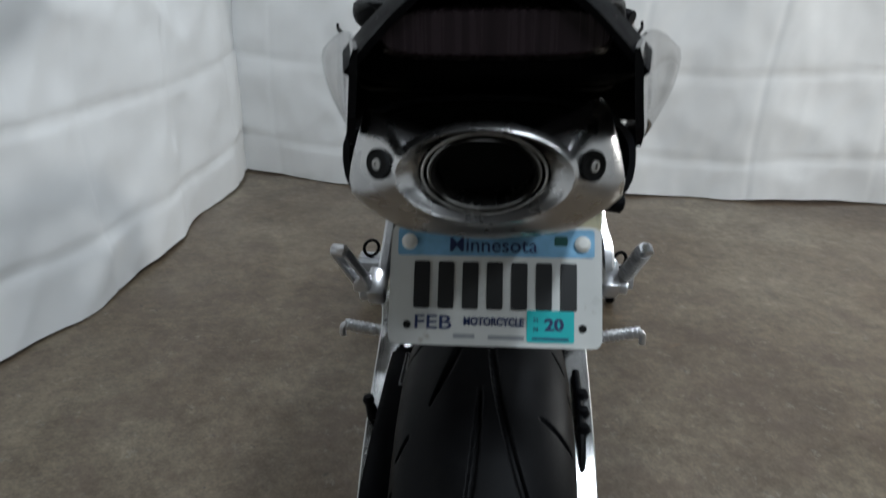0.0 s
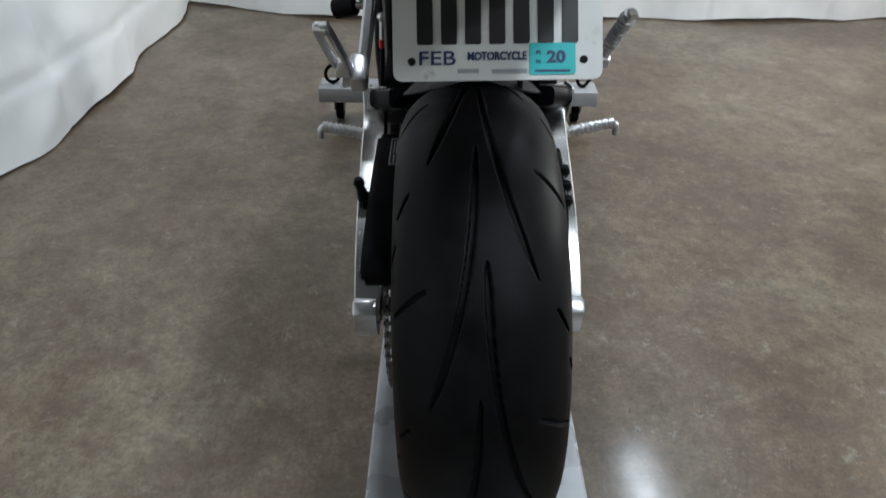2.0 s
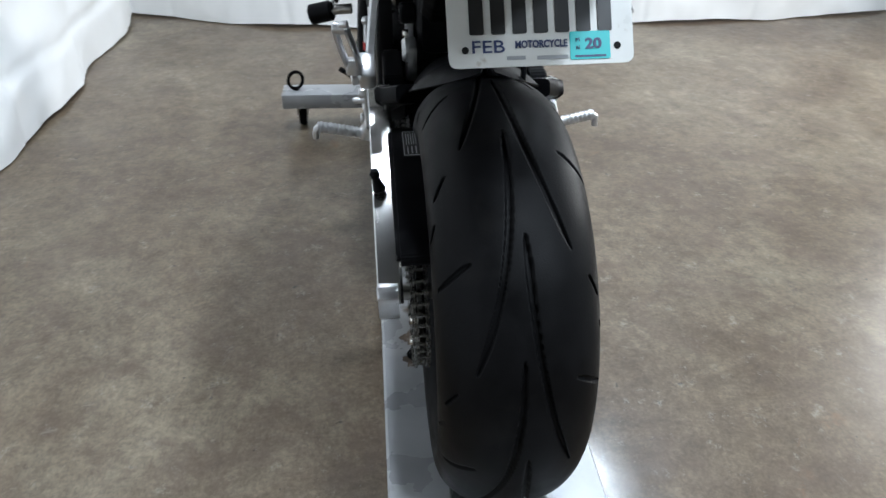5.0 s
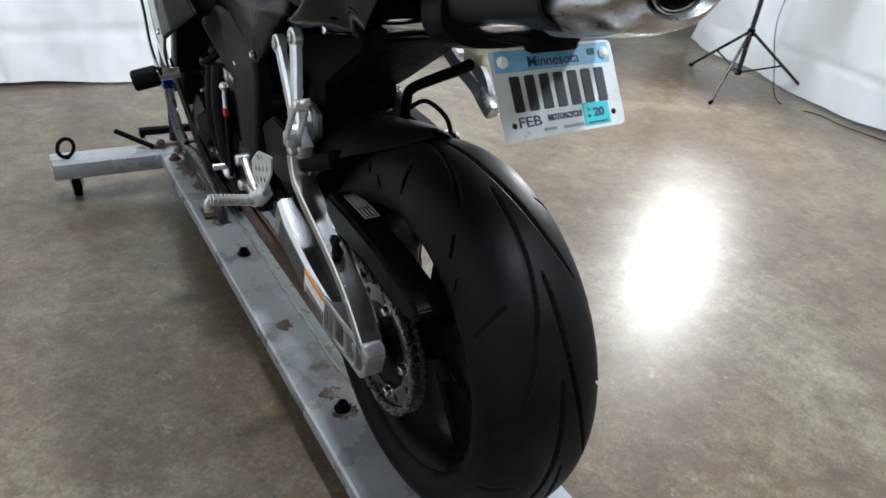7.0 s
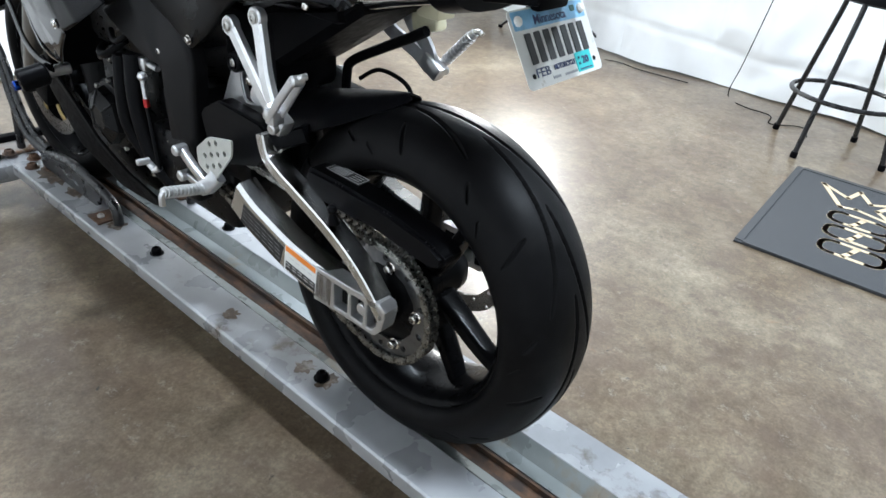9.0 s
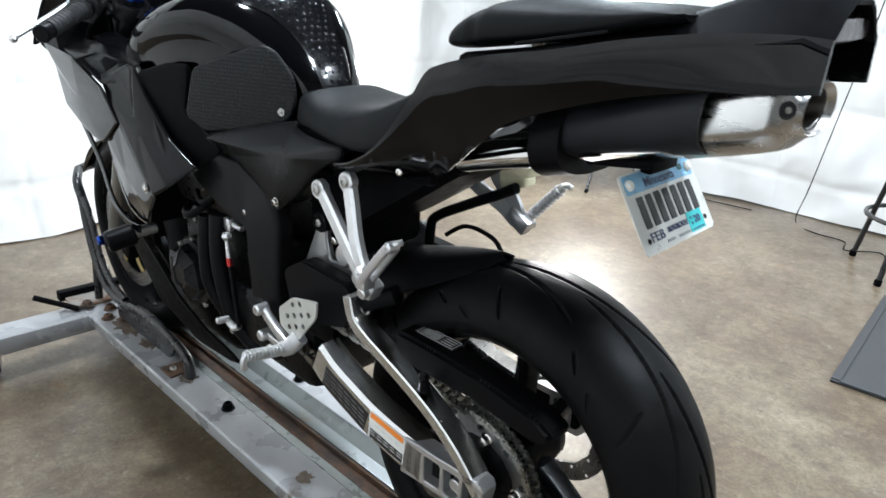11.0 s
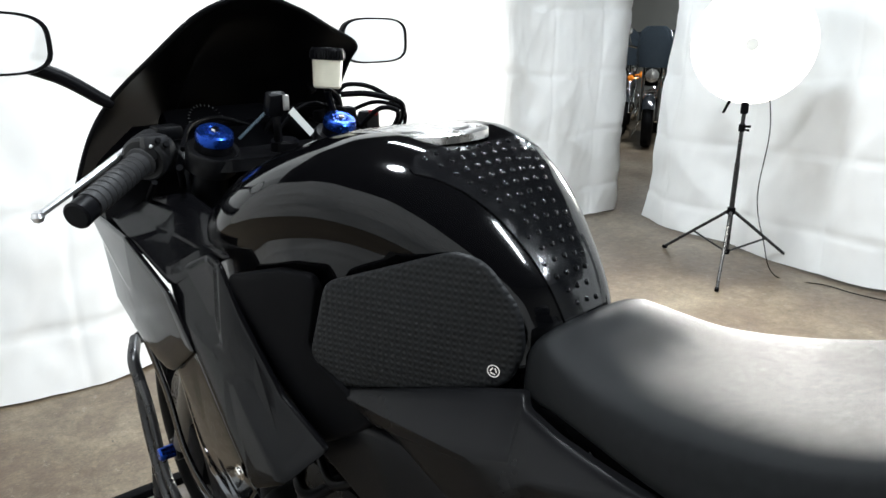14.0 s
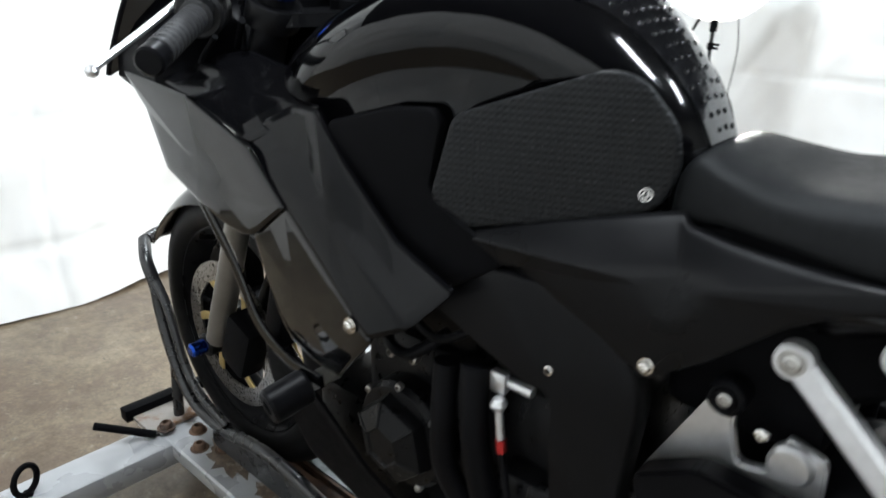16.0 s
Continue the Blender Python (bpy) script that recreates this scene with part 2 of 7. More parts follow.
# ---- the hall ----
def floor_material():
    m = bpy.data.materials.new("stained_concrete")
    m.use_nodes = True
    nt = m.node_tree
    b = nt.nodes["Principled BSDF"]
    tc = nt.nodes.new("ShaderNodeTexCoord")

    def tex(scale, detail, rough, distort=0.0):
        n = nt.nodes.new("ShaderNodeTexNoise")
        n.inputs["Scale"].default_value, n.inputs["Detail"].default_value = scale, detail
        n.inputs["Roughness"].default_value, n.inputs["Distortion"].default_value = rough, distort
        nt.links.new(tc.outputs["Object"], n.inputs["Vector"])
        return n.outputs["Fac"]

    def ramp(src, stops):
        r = nt.nodes.new("ShaderNodeValToRGB")
        r.color_ramp.elements[0].position, r.color_ramp.elements[0].color = stops[0][0], (*stops[0][1], 1)
        r.color_ramp.elements[1].position, r.color_ramp.elements[1].color = stops[-1][0], (*stops[-1][1], 1)
        for p, c in stops[1:-1]:
            r.color_ramp.elements.new(p).color = (*c, 1)
        nt.links.new(src, r.inputs["Fac"])
        return r.outputs["Color"]

    def mix(kind, fac, a, c):
        x = nt.nodes.new("ShaderNodeMix")
        x.data_type, x.blend_type = "RGBA", kind
        if isinstance(fac, float):
            x.inputs["Factor"].default_value = fac
        else:
            nt.links.new(fac, x.inputs["Factor"])
        nt.links.new(a, x.inputs["A"])
        if isinstance(c, tuple):
            x.inputs["B"].default_value = (*c, 1)
        else:
            nt.links.new(c, x.inputs["B"])
        return x.outputs["Result"]

    base = ramp(tex(1.3, 8, 0.62, 0.5), [(0.3, (0.081, 0.058, 0.038)), (0.45, (0.114, 0.087, 0.058)), (0.58, (0.146, 0.119, 0.083)), (0.72, (0.202, 0.174, 0.126))])
    mottle = ramp(tex(7, 12, 0.78, 0.1), [(0.36, (0.70, 0.66, 0.625)), (0.5, (0.99, 0.97, 0.95)), (0.64, (1.27, 1.27, 1.26))])
    col = mix("MULTIPLY", 1.0, base, mottle)
    cloudy = ramp(tex(30, 8, 0.72, 0.0), [(0.33, (0.76, 0.75, 0.74)), (0.5, (1, 1, 1)), (0.67, (1.24, 1.24, 1.24))])
    col = mix("MULTIPLY", 1.0, col, cloudy)
    grain = ramp(tex(110, 5, 0.75), [(0.3, (0.68, 0.68, 0.68)), (0.7, (1.3, 1.3, 1.3))])
    col = mix("MULTIPLY", 1.0, col, grain)
    rust = ramp(tex(2.3, 9, 0.75, 1.2), [(0.64, (0, 0, 0)), (0.72, (0.55, 0.55, 0.55))])
    col = mix("MIX", rust, col, (0.20, 0.105, 0.052))
    scuff = ramp(tex(55, 3, 0.6, 1.5), [(0.66, (0, 0, 0)), (0.71, (0.5, 0.5, 0.5))])
    col = mix("MIX", scuff, col, (0.055, 0.045, 0.036))
    pale = ramp(tex(21, 6, 0.7, 0.8), [(0.66, (0, 0, 0)), (0.74, (0.35, 0.35, 0.35))])
    col = mix("MIX", pale, col, (0.26, 0.24, 0.205))
    speck = ramp(tex(34, 2, 0.5), [(0.735, (0, 0, 0)), (0.755, (0.85, 0.85, 0.85))])
    col = mix("MIX", speck, col, (0.03, 0.027, 0.024))
    chip = ramp(tex(17, 10, 0.85, 0.2), [(0.58, (0, 0, 0)), (0.61, (0.55, 0.55, 0.55))])
    col = mix("MIX", chip, col, (0.25, 0.225, 0.185))
    blotch = ramp(tex(4.5, 12, 0.8, 0.4), [(0.50, (0, 0, 0)), (0.58, (0.45, 0.45, 0.45))])
    col = mix("MIX", blotch, col, (0.085, 0.058, 0.042))
    pit = ramp(tex(13, 10, 0.9, 0.3), [(0.60, (0, 0, 0)), (0.62, (0.65, 0.65, 0.65))])
    col = mix("MIX", pit, col, (0.06, 0.047, 0.037))
    nt.links.new(col, b.inputs["Base Color"])
    r = nt.nodes.new("ShaderNodeMapRange")
    r.inputs["From Min"].default_value, r.inputs["From Max"].default_value = 0.3, 0.7
    r.inputs["To Min"].default_value, r.inputs["To Max"].default_value = 0.30, 0.46
    nt.links.new(tex(26, 8, 0.75), r.inputs["Value"])
    nt.links.new(r.outputs["Result"], b.inputs["Roughness"])
    bp = nt.nodes.new("ShaderNodeBump")
    bp.inputs["Strength"].default_value, bp.inputs["Distance"].default_value = 0.17, 0.003
    nt.links.new(tex(45, 5, 0.6), bp.inputs["Height"])
    nt.links.new(bp.outputs["Normal"], b.inputs["Normal"])
    b.inputs["Specular IOR Level"].default_value = 0.30
    wax = nt.nodes.new("ShaderNodeMapRange")
    wax.inputs["From Min"].default_value, wax.inputs["From Max"].default_value = 0.35, 0.65
    wax.inputs["To Min"].default_value, wax.inputs["To Max"].default_value = 0.06, 0.19
    nt.links.new(tex(19, 9, 0.8, 0.3), wax.inputs["Value"])
    nt.links.new(wax.outputs["Result"], b.inputs["Coat Roughness"])
    film = nt.nodes.new("ShaderNodeMapRange")
    film.inputs["From Min"].default_value, film.inputs["From Max"].default_value = 0.38, 0.6
    film.inputs["To Min"].default_value, film.inputs["To Max"].default_value = 0.12, 0.34
    nt.links.new(tex(11, 11, 0.82, 0.3), film.inputs["Value"])
    nt.links.new(film.outputs["Result"], b.inputs["Coat Weight"])
    return m


CONCRETE = floor_material()
CLOTH = mat("white_cloth", (0.83, 0.83, 0.82), 0.85, vary=0.03, scale=4, bump=0.25, bump_scale=260, spec=0.15)
ROOFING = mat("dark_roof_deck", (0.10, 0.10, 0.105), 0.8, vary=0.15, scale=2, bump=0.1, bump_scale=40)
PLASTER = mat("hall_wall_paint", (0.20, 0.195, 0.175), 0.8, vary=0.08, scale=2, bump=0.1, bump_scale=60)

bm = bmesh.new()
box(bm, (3.0, 2.0, -0.1), (16, 14, 0.2))
tagged(mesh_object("floor", bm, CONCRETE, smooth=False), "mottled brown-grey stained concrete floor with a waxed sheen", "floor", kind="structure")
for name, c, s in (("wall_north", (3, 9.1, 2.2), (16, 0.2, 4.8)), ("wall_south", (3, -5.1, 2.2), (16, 0.2, 4.8)),
                   ("wall_east", (11.1, 2, 2.2), (0.2, 14, 4.8)), ("wall_west", (-5.1, 2, 2.2), (0.2, 14, 4.8))):
    bm = bmesh.new()
    box(bm, c, s)
    tagged(mesh_object(name, bm, PLASTER, smooth=False), "plain painted hall wall behind the curtains", "wall", kind="structure")
bm = bmesh.new()
box(bm, (3, 2, 4.5), (16, 14, 0.2))
tagged(mesh_object("ceiling", bm, ROOFING, smooth=False), "plain dark hall ceiling", "ceiling", kind="structure")


def curtain(name, label, path, height, folds, lean=0.0, phase=0.0, hem=0.012, slant=0.0, n=320, rows=100):
    """A hanging cloth along a path of (x, y), with soft folds, storage creases and a wavy hem."""
    C = spline([(x, y, 0) for x, y in path], 24)
    total = [0.0]
    for a, b in zip(C, C[1:]):
        total.append(total[-1] + (b - a).length)
    L = total[-1]
    nx = int(n * L / 4) + 8
    bm = bmesh.new()
    grid = []
    for i in range(nx + 1):
        s = L * i / nx
        k = max(1, min(len(C) - 1, next((q for q, v in enumerate(total) if v >= s), len(C) - 1)))
        f = (s - total[k - 1]) / max(1e-6, total[k] - total[k - 1])
        p = C[k - 1].lerp(C[k], f)
        d = (C[k] - C[k - 1]).normalized()
        nrm = Vector((-d.y, d.x, 0))
        col = []
        for j in range(rows + 1):
            z = height * j / rows
            w = 0.6 + 0.4 * (z / height)
            off = folds * w * (math.sin(s * 4.1 + phase + 0.6 * math.sin(s * 1.7)) + 0.5 * math.sin(s * 9.3 + 2 * phase + z * 0.4) )
            off += 0.030 * noise.noise((s * 1.5, z * 1.2, phase)) + 0.013 * noise.noise((s * 5, z * 3.2, phase + 7)) + 0.004 * noise.noise((s * 13, z * 9, phase + 11))
            off += 0.022 * abs(noise.noise((s * 2.2 + z * 1.6, z * 2.0 - s, phase + 3))) + 0.010 * abs(noise.noise((s * 5.2 - z * 3.1, z * 4.0 + s, phase + 5)))
            off += 0.008 * math.exp(-(((z + 0.02 * math.sin(3 * s)) % 0.42 - 0.21) / 0.016) ** 2)
            off += 0.005 * math.exp(-(((s + 0.02 * math.sin(4 * z)) % 0.62 - 0.31) / 0.016) ** 2)
            off += lean * (1 - z / height)
            low = hem + 0.006 * math.sin(s * 6 + phase) + 0.006 * noise.noise((s * 4, 0, phase))
            col.append(bm.verts.new(p + nrm * off + d * (slant * z * max(0, 1 - s / 0.5)) + Vector((0, 0, low + z))))
        grid.append(col)
    for a, b in zip(grid, grid[1:]):
        for j in range(rows):
            bm.faces.new((a[j], b[j], b[j + 1], a[j + 1]))
    ob = mesh_object(name, bm, CLOTH, angle=80)
    sol = ob.modifiers.new("thickness", "SOLIDIFY")
    sol.thickness, sol.offset = 0.003, 0
    # turned hem along the bottom, part of the cloth
    return tagged(ob, label, "curtain", kind="")


curtain("backdrop_curtain", "wrinkled white cloth backdrop with a lifted hem beside the motorcycle", [(-1.40, -2.6), (-1.40, -1.0), (-1.395, 0.5), (-1.385, 0.95), (-1.325, 1.45), (-1.31, 2.02), (-1.33, 2.6), (-1.375, 2.93)], 2.15, 0.03, lean=0.0, phase=0.4)
curtain("backdrop_curtain", "white cloth backdrop hanging in soft folds ahead of the motorcycle", [(-1.45, 2.95), (-1.1, 2.84), (-0.6, 2.71), (0.0, 2.63), (0.4, 2.70), (0.8, 2.78), (1.6, 2.76), (2.7, 2.95), (3.6, 3.14), (4.04, 3.12), (4.17, 3.24)], 2.3, 0.028, phase=1.9)
curtain("backdrop_curtain", "white cloth backdrop in deep folds beside the light stand", [(4.02, 2.87), (3.86, 2.55), (3.68, 1.95), (3.50, 1.33), (3.52, 0.99), (3.52, 0.66), (3.48, 0.22), (3.49, -0.2), (3.44, -1.0), (3.42, -2.6)], 2.3, 0.036, phase=3.3, slant=0.13)

# ---- ceiling lamps ----
TUBE = glow("lit_tube", (0.93, 0.97, 1.0), 5.0)
lamp = thing("ceiling_light", "white fluorescent ceiling light with a lit tube", "ceiling light", (0, 0, 0), "hall lights")
bm = bmesh.new()
box(bm, (0, 0, 4.25), (0.22, 1.3, 0.1), bevel=0.01)
part("housing", bm, mat("lamp_housing", (0.75, 0.75, 0.74), 0.5), lamp)
for hy in (-0.5, 0.5):
    bm = bmesh.new()
    rod(bm, (0, hy, 4.29), (0, hy, 4.4), 0.01)
    part("hanger", bm, STEEL, lamp)
bm = bmesh.new()
rod(bm, (0, -0.6, 4.18), (0, 0.6, 4.18), 0.02, seg=10)
part("fluorescent_tube", bm, TUBE, lamp)
for lx, ly in ((1.1, -1.7), (2.6, -2.6), (7.5, 4.5)):
    copy_thing(lamp, pose(lx, ly, 0))
bay = thing("high_bay_light", "round high-bay ceiling light with a lit dish", "ceiling light")
bm = bmesh.new()
lathe(bm, [(0.03, 4.4), (0.05, 4.3), (0.12, 4.2), (0.22, 3.98), (0.21, 3.98), (0.11, 4.19), (0, 4.2)], Matrix.Translation((-0.4, 1.0, 0)), 32)
part("reflector", bm, mat("bay_reflector", (0.6, 0.6, 0.6), 0.4, 0.8), bay)
bm = bmesh.new()
lathe(bm, [(0, 3.99), (0.19, 3.99), (0.19, 4.0), (0, 4.0)], Matrix.Translation((-0.4, 1.0, 0)), 32)
part("diffuser", bm, TUBE, bay)
lamp.location = (1.75, 2.71, 0)


# ---- wheel dolly under the motorcycle ----
DOLLY = mat("grey_dolly_paint", (0.345, 0.352, 0.365), 0.3, 0.2, vary=0.14, scale=9, bump=0.1, bump_scale=120, stain=(0.13, 0.105, 0.08), stain_scale=6, stain_amount=0.2, rough_vary=0.1)
RUST = mat("rusty_steel", (0.10, 0.055, 0.032), 0.75, 0.2, vary=0.4, scale=40, bump=0.5, bump_scale=160, stain=(0.05, 0.035, 0.028), stain_scale=18, stain_amount=0.7)
RAILIN = mat("worn_rail_paint", (0.19, 0.205, 0.20), 0.3, 0.2, vary=0.1, scale=16, bump=0.1, bump_scale=120, stain=(0.2, 0.17, 0.13), stain_scale=7, stain_amount=0.25)
TUBEM = mat("black_powder_coat", (0.012, 0.012, 0.013), 0.3, vary=0.15, scale=30, bump=0.06, bump_scale=300)

dolly = thing("motorcycle_dolly", "grey steel wheel dolly rail on casters under the motorcycle", "dolly")
Y0, Y1 = -0.95, 1.66


def profile_bar(bm, prof, y0, y1, steps=14):
    loft(bm, [[(x, y0 + (y1 - y0) * i / steps, z) for x, z in prof] for i in range(steps + 1)])


for sgn, name in ((-1, "side_rail"), (1, "side_rail")):
    bm = bmesh.new()
    c = 0.018
    pr = [(c + sgn * 0.171, 0.104), (c + sgn * 0.173, 0.107), (c + sgn * 0.173, 0.136), (c + sgn * 0.169, 0.140), (c + sgn * 0.076, 0.140), (c + sgn * 0.0745, 0.1385), (c + sgn * 0.0745, 0.134), (c + sgn * 0.167, 0.134), (c + sgn * 0.167, 0.104)]
    profile_bar(bm, pr, Y0, Y1)
    rail = part(name, bm, DOLLY, dolly)
    bm = bmesh.new()
    profile_bar(bm, [(c + sgn * 0.074, 0.1392), (c + sgn * 0.070, 0.136), (c + sgn * 0.052, 0.111), (c + sgn * 0.022, 0.108), (c + sgn * 0.022, 0.103), (c + sgn * 0.055, 0.105), (c + sgn * 0.074, 0.132)], Y0, Y1)
    part("inner_slope", bm, RAILIN, rail, "worn grey inner slope")
bm = bmesh.new()
profile_bar(bm, [(-0.011, 0.094), (-0.011, 0.1095), (-0.004, 0.1105), (-0.003, 0.100), (0.027, 0.100), (0.028, 0.1105), (0.035, 0.1095), (0.035, 0.094)], Y0, Y1)
part("centre_channel", bm, RUST, dolly, "rusted centre channel")
# cross bars at the front end
for sgn in (-1, 1):
    bm = bmesh.new()
    box(bm, (0.012 + sgn * 0.318, 1.545, 0.111), (0.33, 0.10, 0.052), bevel=0.004)
    part("cross_bar", bm, DOLLY, dolly)
    for yy in (1.545,):
        cx = 0.012 + sgn * 0.42
        bm = bmesh.new()
        box(bm, (cx, yy, 0.083), (0.05, 0.05, 0.006), bevel=0.001)
        box(bm, (cx - 0.017, yy + 0.008, 0.06), (0.003, 0.034, 0.042))
        box(bm, (cx + 0.017, yy + 0.008, 0.06), (0.003, 0.034, 0.042))
        fork = part("caster_fork", bm, STEEL, dolly)
        bm = bmesh.new()
        rod(bm, (cx - 0.013, yy + 0.015, 0.031), (cx + 0.013, yy + 0.015, 0.031), 0.031, seg=24, bevel=0.004)
        part("caster_wheel", bm, MATTE, fork)
    # eye bolt and pin
    bm = bmesh.new()
    ex = 0.012 + sgn * 0.435
    ring = [(ex + 0.024 * math.cos(a), 1.545 + 0.012 * math.cos(a), 0.172 + 0.03 * math.sin(a)) for a in [2 * math.pi * k / 18 for k in range(19)]]
    tube(bm, ring, 0.006, seg=8, smooth=False)
    rod(bm, (ex, 1.545, 0.130), (ex, 1.545, 0.145), 0.010, seg=6)
    part("eye_bolt", bm, MATTE, dolly)
bm = bmesh.new()
rod(bm, (-0.165, 1.545, 0.145), (-0.270, 1.60, 0.192), 0.0085, seg=12, bevel=0.002)
part("locking_pin", bm, MATTE, dolly)
# end plate with bolts
bm = bmesh.new()
box(bm, (0.012, 1.60, 0.146), (0.37, 0.10, 0.010), bevel=0.002)
part("end_plate", bm, mat("rust_stained_plate", (0.26, 0.24, 0.22), 0.5, 0.2, vary=0.2, stain=(0.17, 0.085, 0.04), stain_scale=16, stain_amount=0.55), dolly, "rust-stained end plate")
bm = bmesh.new()
box(bm, (0.012, 1.65, 0.155), (0.40, 0.03, 0.03), bevel=0.003)
part("end_bar", bm, MATTE, dolly)


def bolt(name, parent, at, axis, r, h, material, washer=0.0):
    """A domed hexagon-socket bolt head that stands on at along axis."""
    a = Vector(at)
    b = a + Vector(axis).normalized()
    bm = bmesh.new()
    m = along(a, b)
    if washer:
        lathe(bm, [(0, 0), (washer, 0), (washer, h * 0.15), (0, h * 0.15)], m, 16)
    lathe(bm, [(r, 0), (r, h * 0.6), (r * 0.85, h * 0.9), (r * 0.6, h), (r * 0.5, h), (r * 0.45, h * 0.45), (0, h * 0.4)], m, 12)
    return part(name, bm, material, parent)


for bx, by in ((-0.091, 0.165), (-0.093, 0.793), (0.115, 0.165), (0.115, 0.793)):
    bolt("bolt", dolly, (bx, by, 0.139), (0, 0, 1), 0.0125, 0.018, MATTE, 0.017)
for bx, by in ((-0.14, 1.545), (-0.09, 1.50), (-0.12, 1.44), (-0.085, 1.40)):
    bolt("bolt", dolly, (bx, by, 0.139 if by < 1.53 else 0.15), (0, 0, 1), 0.014, 0.016, RUST, 0.02)
# oily stains on the painted flange
STAINM = mat("oily_rust_stain", (0.10, 0.072, 0.05), 0.55, vary=0.5, scale=60, stain=(0.28, 0.27, 0.25), stain_scale=30, stain_amount=0.4)
for sx, sy, rx, ry in ((-0.095, 0.215, 0.030, 0.026), (-0.09, 0.155, 0.036, 0.030), (-0.103, 0.464, 0.026, 0.024), (-0.09, 1.36, 0.05, 0.09), (-0.095, 1.22, 0.03, 0.05), (-0.1, 0.98, 0.03, 0.03)):
    bm = bmesh.new()
    vs = []
    for k in range(26):
        a = 2 * math.pi * k / 26
        q = 0.72 + 0.5 * noise.noise((3 * math.cos(a) + sx * 90, 3 * math.sin(a) + sy * 40, 0))
        vs.append(bm.verts.new((sx + rx * q * math.cos(a), sy + ry * q * math.sin(a), 0.1404)))
    bm.faces.new(vs)
    part("stain", bm, STAINM, dolly, smooth=False)
# warning sticker
bm = bmesh.new()
box(bm, (-0.118, -0.385, 0.1403), (0.068, 0.050, 0.0008))
st = part("warning_sticker", bm, mat("sticker_white", (0.72, 0.72, 0.7), 0.4, vary=0.05), dolly, "yellow and white caution sticker", smooth=False)
YELLOW = mat("sticker_yellow", (0.75, 0.62, 0.02), 0.4, vary=0.05)
INK = mat("black_ink", (0.01, 0.01, 0.01), 0.5, vary=0.05)
bm = bmesh.new()
box(bm, (-0.118, -0.367, 0.1409), (0.066, 0.013, 0.0006))
part("yellow_band", bm, YELLOW, st, smooth=False)


def lettering(text, size, m, material, parent, name="lettering", extrude=0.0003, bold=0.0, width=None):
    """Flat letters in the built-in font, their centre at m."""
    cu = bpy.data.curves.new(name, "FONT")
    cu.body, cu.size, cu.align_x, cu.align_y, cu.extrude, cu.offset = text, size, "CENTER", "CENTER", extrude, bold
    cu.resolution_u = 3
    tmp = new("lettering_tmp", cu)
    me = bpy.data.meshes.new_from_object(tmp.evaluated_get(bpy.context.evaluated_depsgraph_get()))
    bpy.data.objects.remove(tmp)
    xs = [v.co.x for v in me.vertices]
    if width and xs:
        me.transform(Matrix.Diagonal((width / (max(xs) - min(xs)), 1, 1, 1)))
    me.transform(m)
    me.materials.clear()
    me.materials.append(material)
    ob = new(name, me)
    ob.parent = parent
    return ob


bpy.context.view_layer.update()
lettering("CAUTION", 0.0105, pose(-0.112, -0.367, 0.1414), INK, st, width=0.042)
bm = bmesh.new()
for k in range(4):
    box(bm, (-0.118, -0.381 - 0.006 * k, 0.1409), (0.056 - 0.01 * (k % 2), 0.0022, 0.0005))
part("small_print", bm, mat("grey_ink", (0.2, 0.2, 0.2), 0.5), st, smooth=False)

# ---- front wheel chock ----
chock = thing("wheel_chock", "black tubular steel front wheel chock bolted on the dolly", "wheel chock")
for sgn in (-1, 1):
    bm = bmesh.new()
    X = 0.012 + sgn * 0.106
    tube(bm, [(X * 0.7, 1.70, 0.535), (X, 1.640, 0.51), (X, 1.612, 0.46), (X, 1.60, 0.40), (X, 1.565, 0.305), (X, 1.505, 0.228), (X, 1.40, 0.205), (X, 1.22, 0.226), (X, 1.07, 0.212), (X, 0.992, 0.190), (X, 0.977, 0.142)], 0.0135, seg=12)
    side = part("side_tube", bm, TUBEM, chock)
    bm = bmesh.new()
    tube(bm, [(X, 1.605, 0.47), (X, 1.565, 0.42), (X, 1.515, 0.30), (X, 1.45, 0.245), (X, 1.36, 0.222)], 0.010, seg=10)
    part("inner_tube", bm, TUBEM, chock)
    bm = bmesh.new()
    rod(bm, (X, 1.56, 0.30), (X, 1.575, 0.150), 0.012, seg=12)
    part("upright", bm, TUBEM, chock)
    bm = bmesh.new()
    plate_yz(bm, rounded([(1.05, 0.20), (1.25, 0.215), (1.42, 0.195), (1.42, 0.150), (1.08, 0.150)], 0.02), X - 0.004, X + 0.004, 0.001)
    part("side_plate", bm, TUBEM, chock)
    bm = bmesh.new()
    box(bm, (X + sgn * 0.012, 1.035, 0.1435), (0.06, 0.06, 0.006), bevel=0.001)
    part("foot", bm, RUST, chock)
    bolt("bolt", chock, (X + sgn * 0.02, 1.035, 0.1465), (0, 0, 1), 0.009, 0.008, STEEL)
bm = bmesh.new()
tube(bm, [(-0.060, 1.70, 0.535), (-0.02, 1.715, 0.54), (0.05, 1.715, 0.54), (0.088, 1.70, 0.535)], 0.0135, seg=12)
part("top_loop", bm, TUBEM, chock)
bm = bmesh.new()
box(bm, (0.012, 1.36, 0.158), (0.20, 0.12, 0.012), bevel=0.003)
part("cradle_plate", bm, TUBEM, chock)

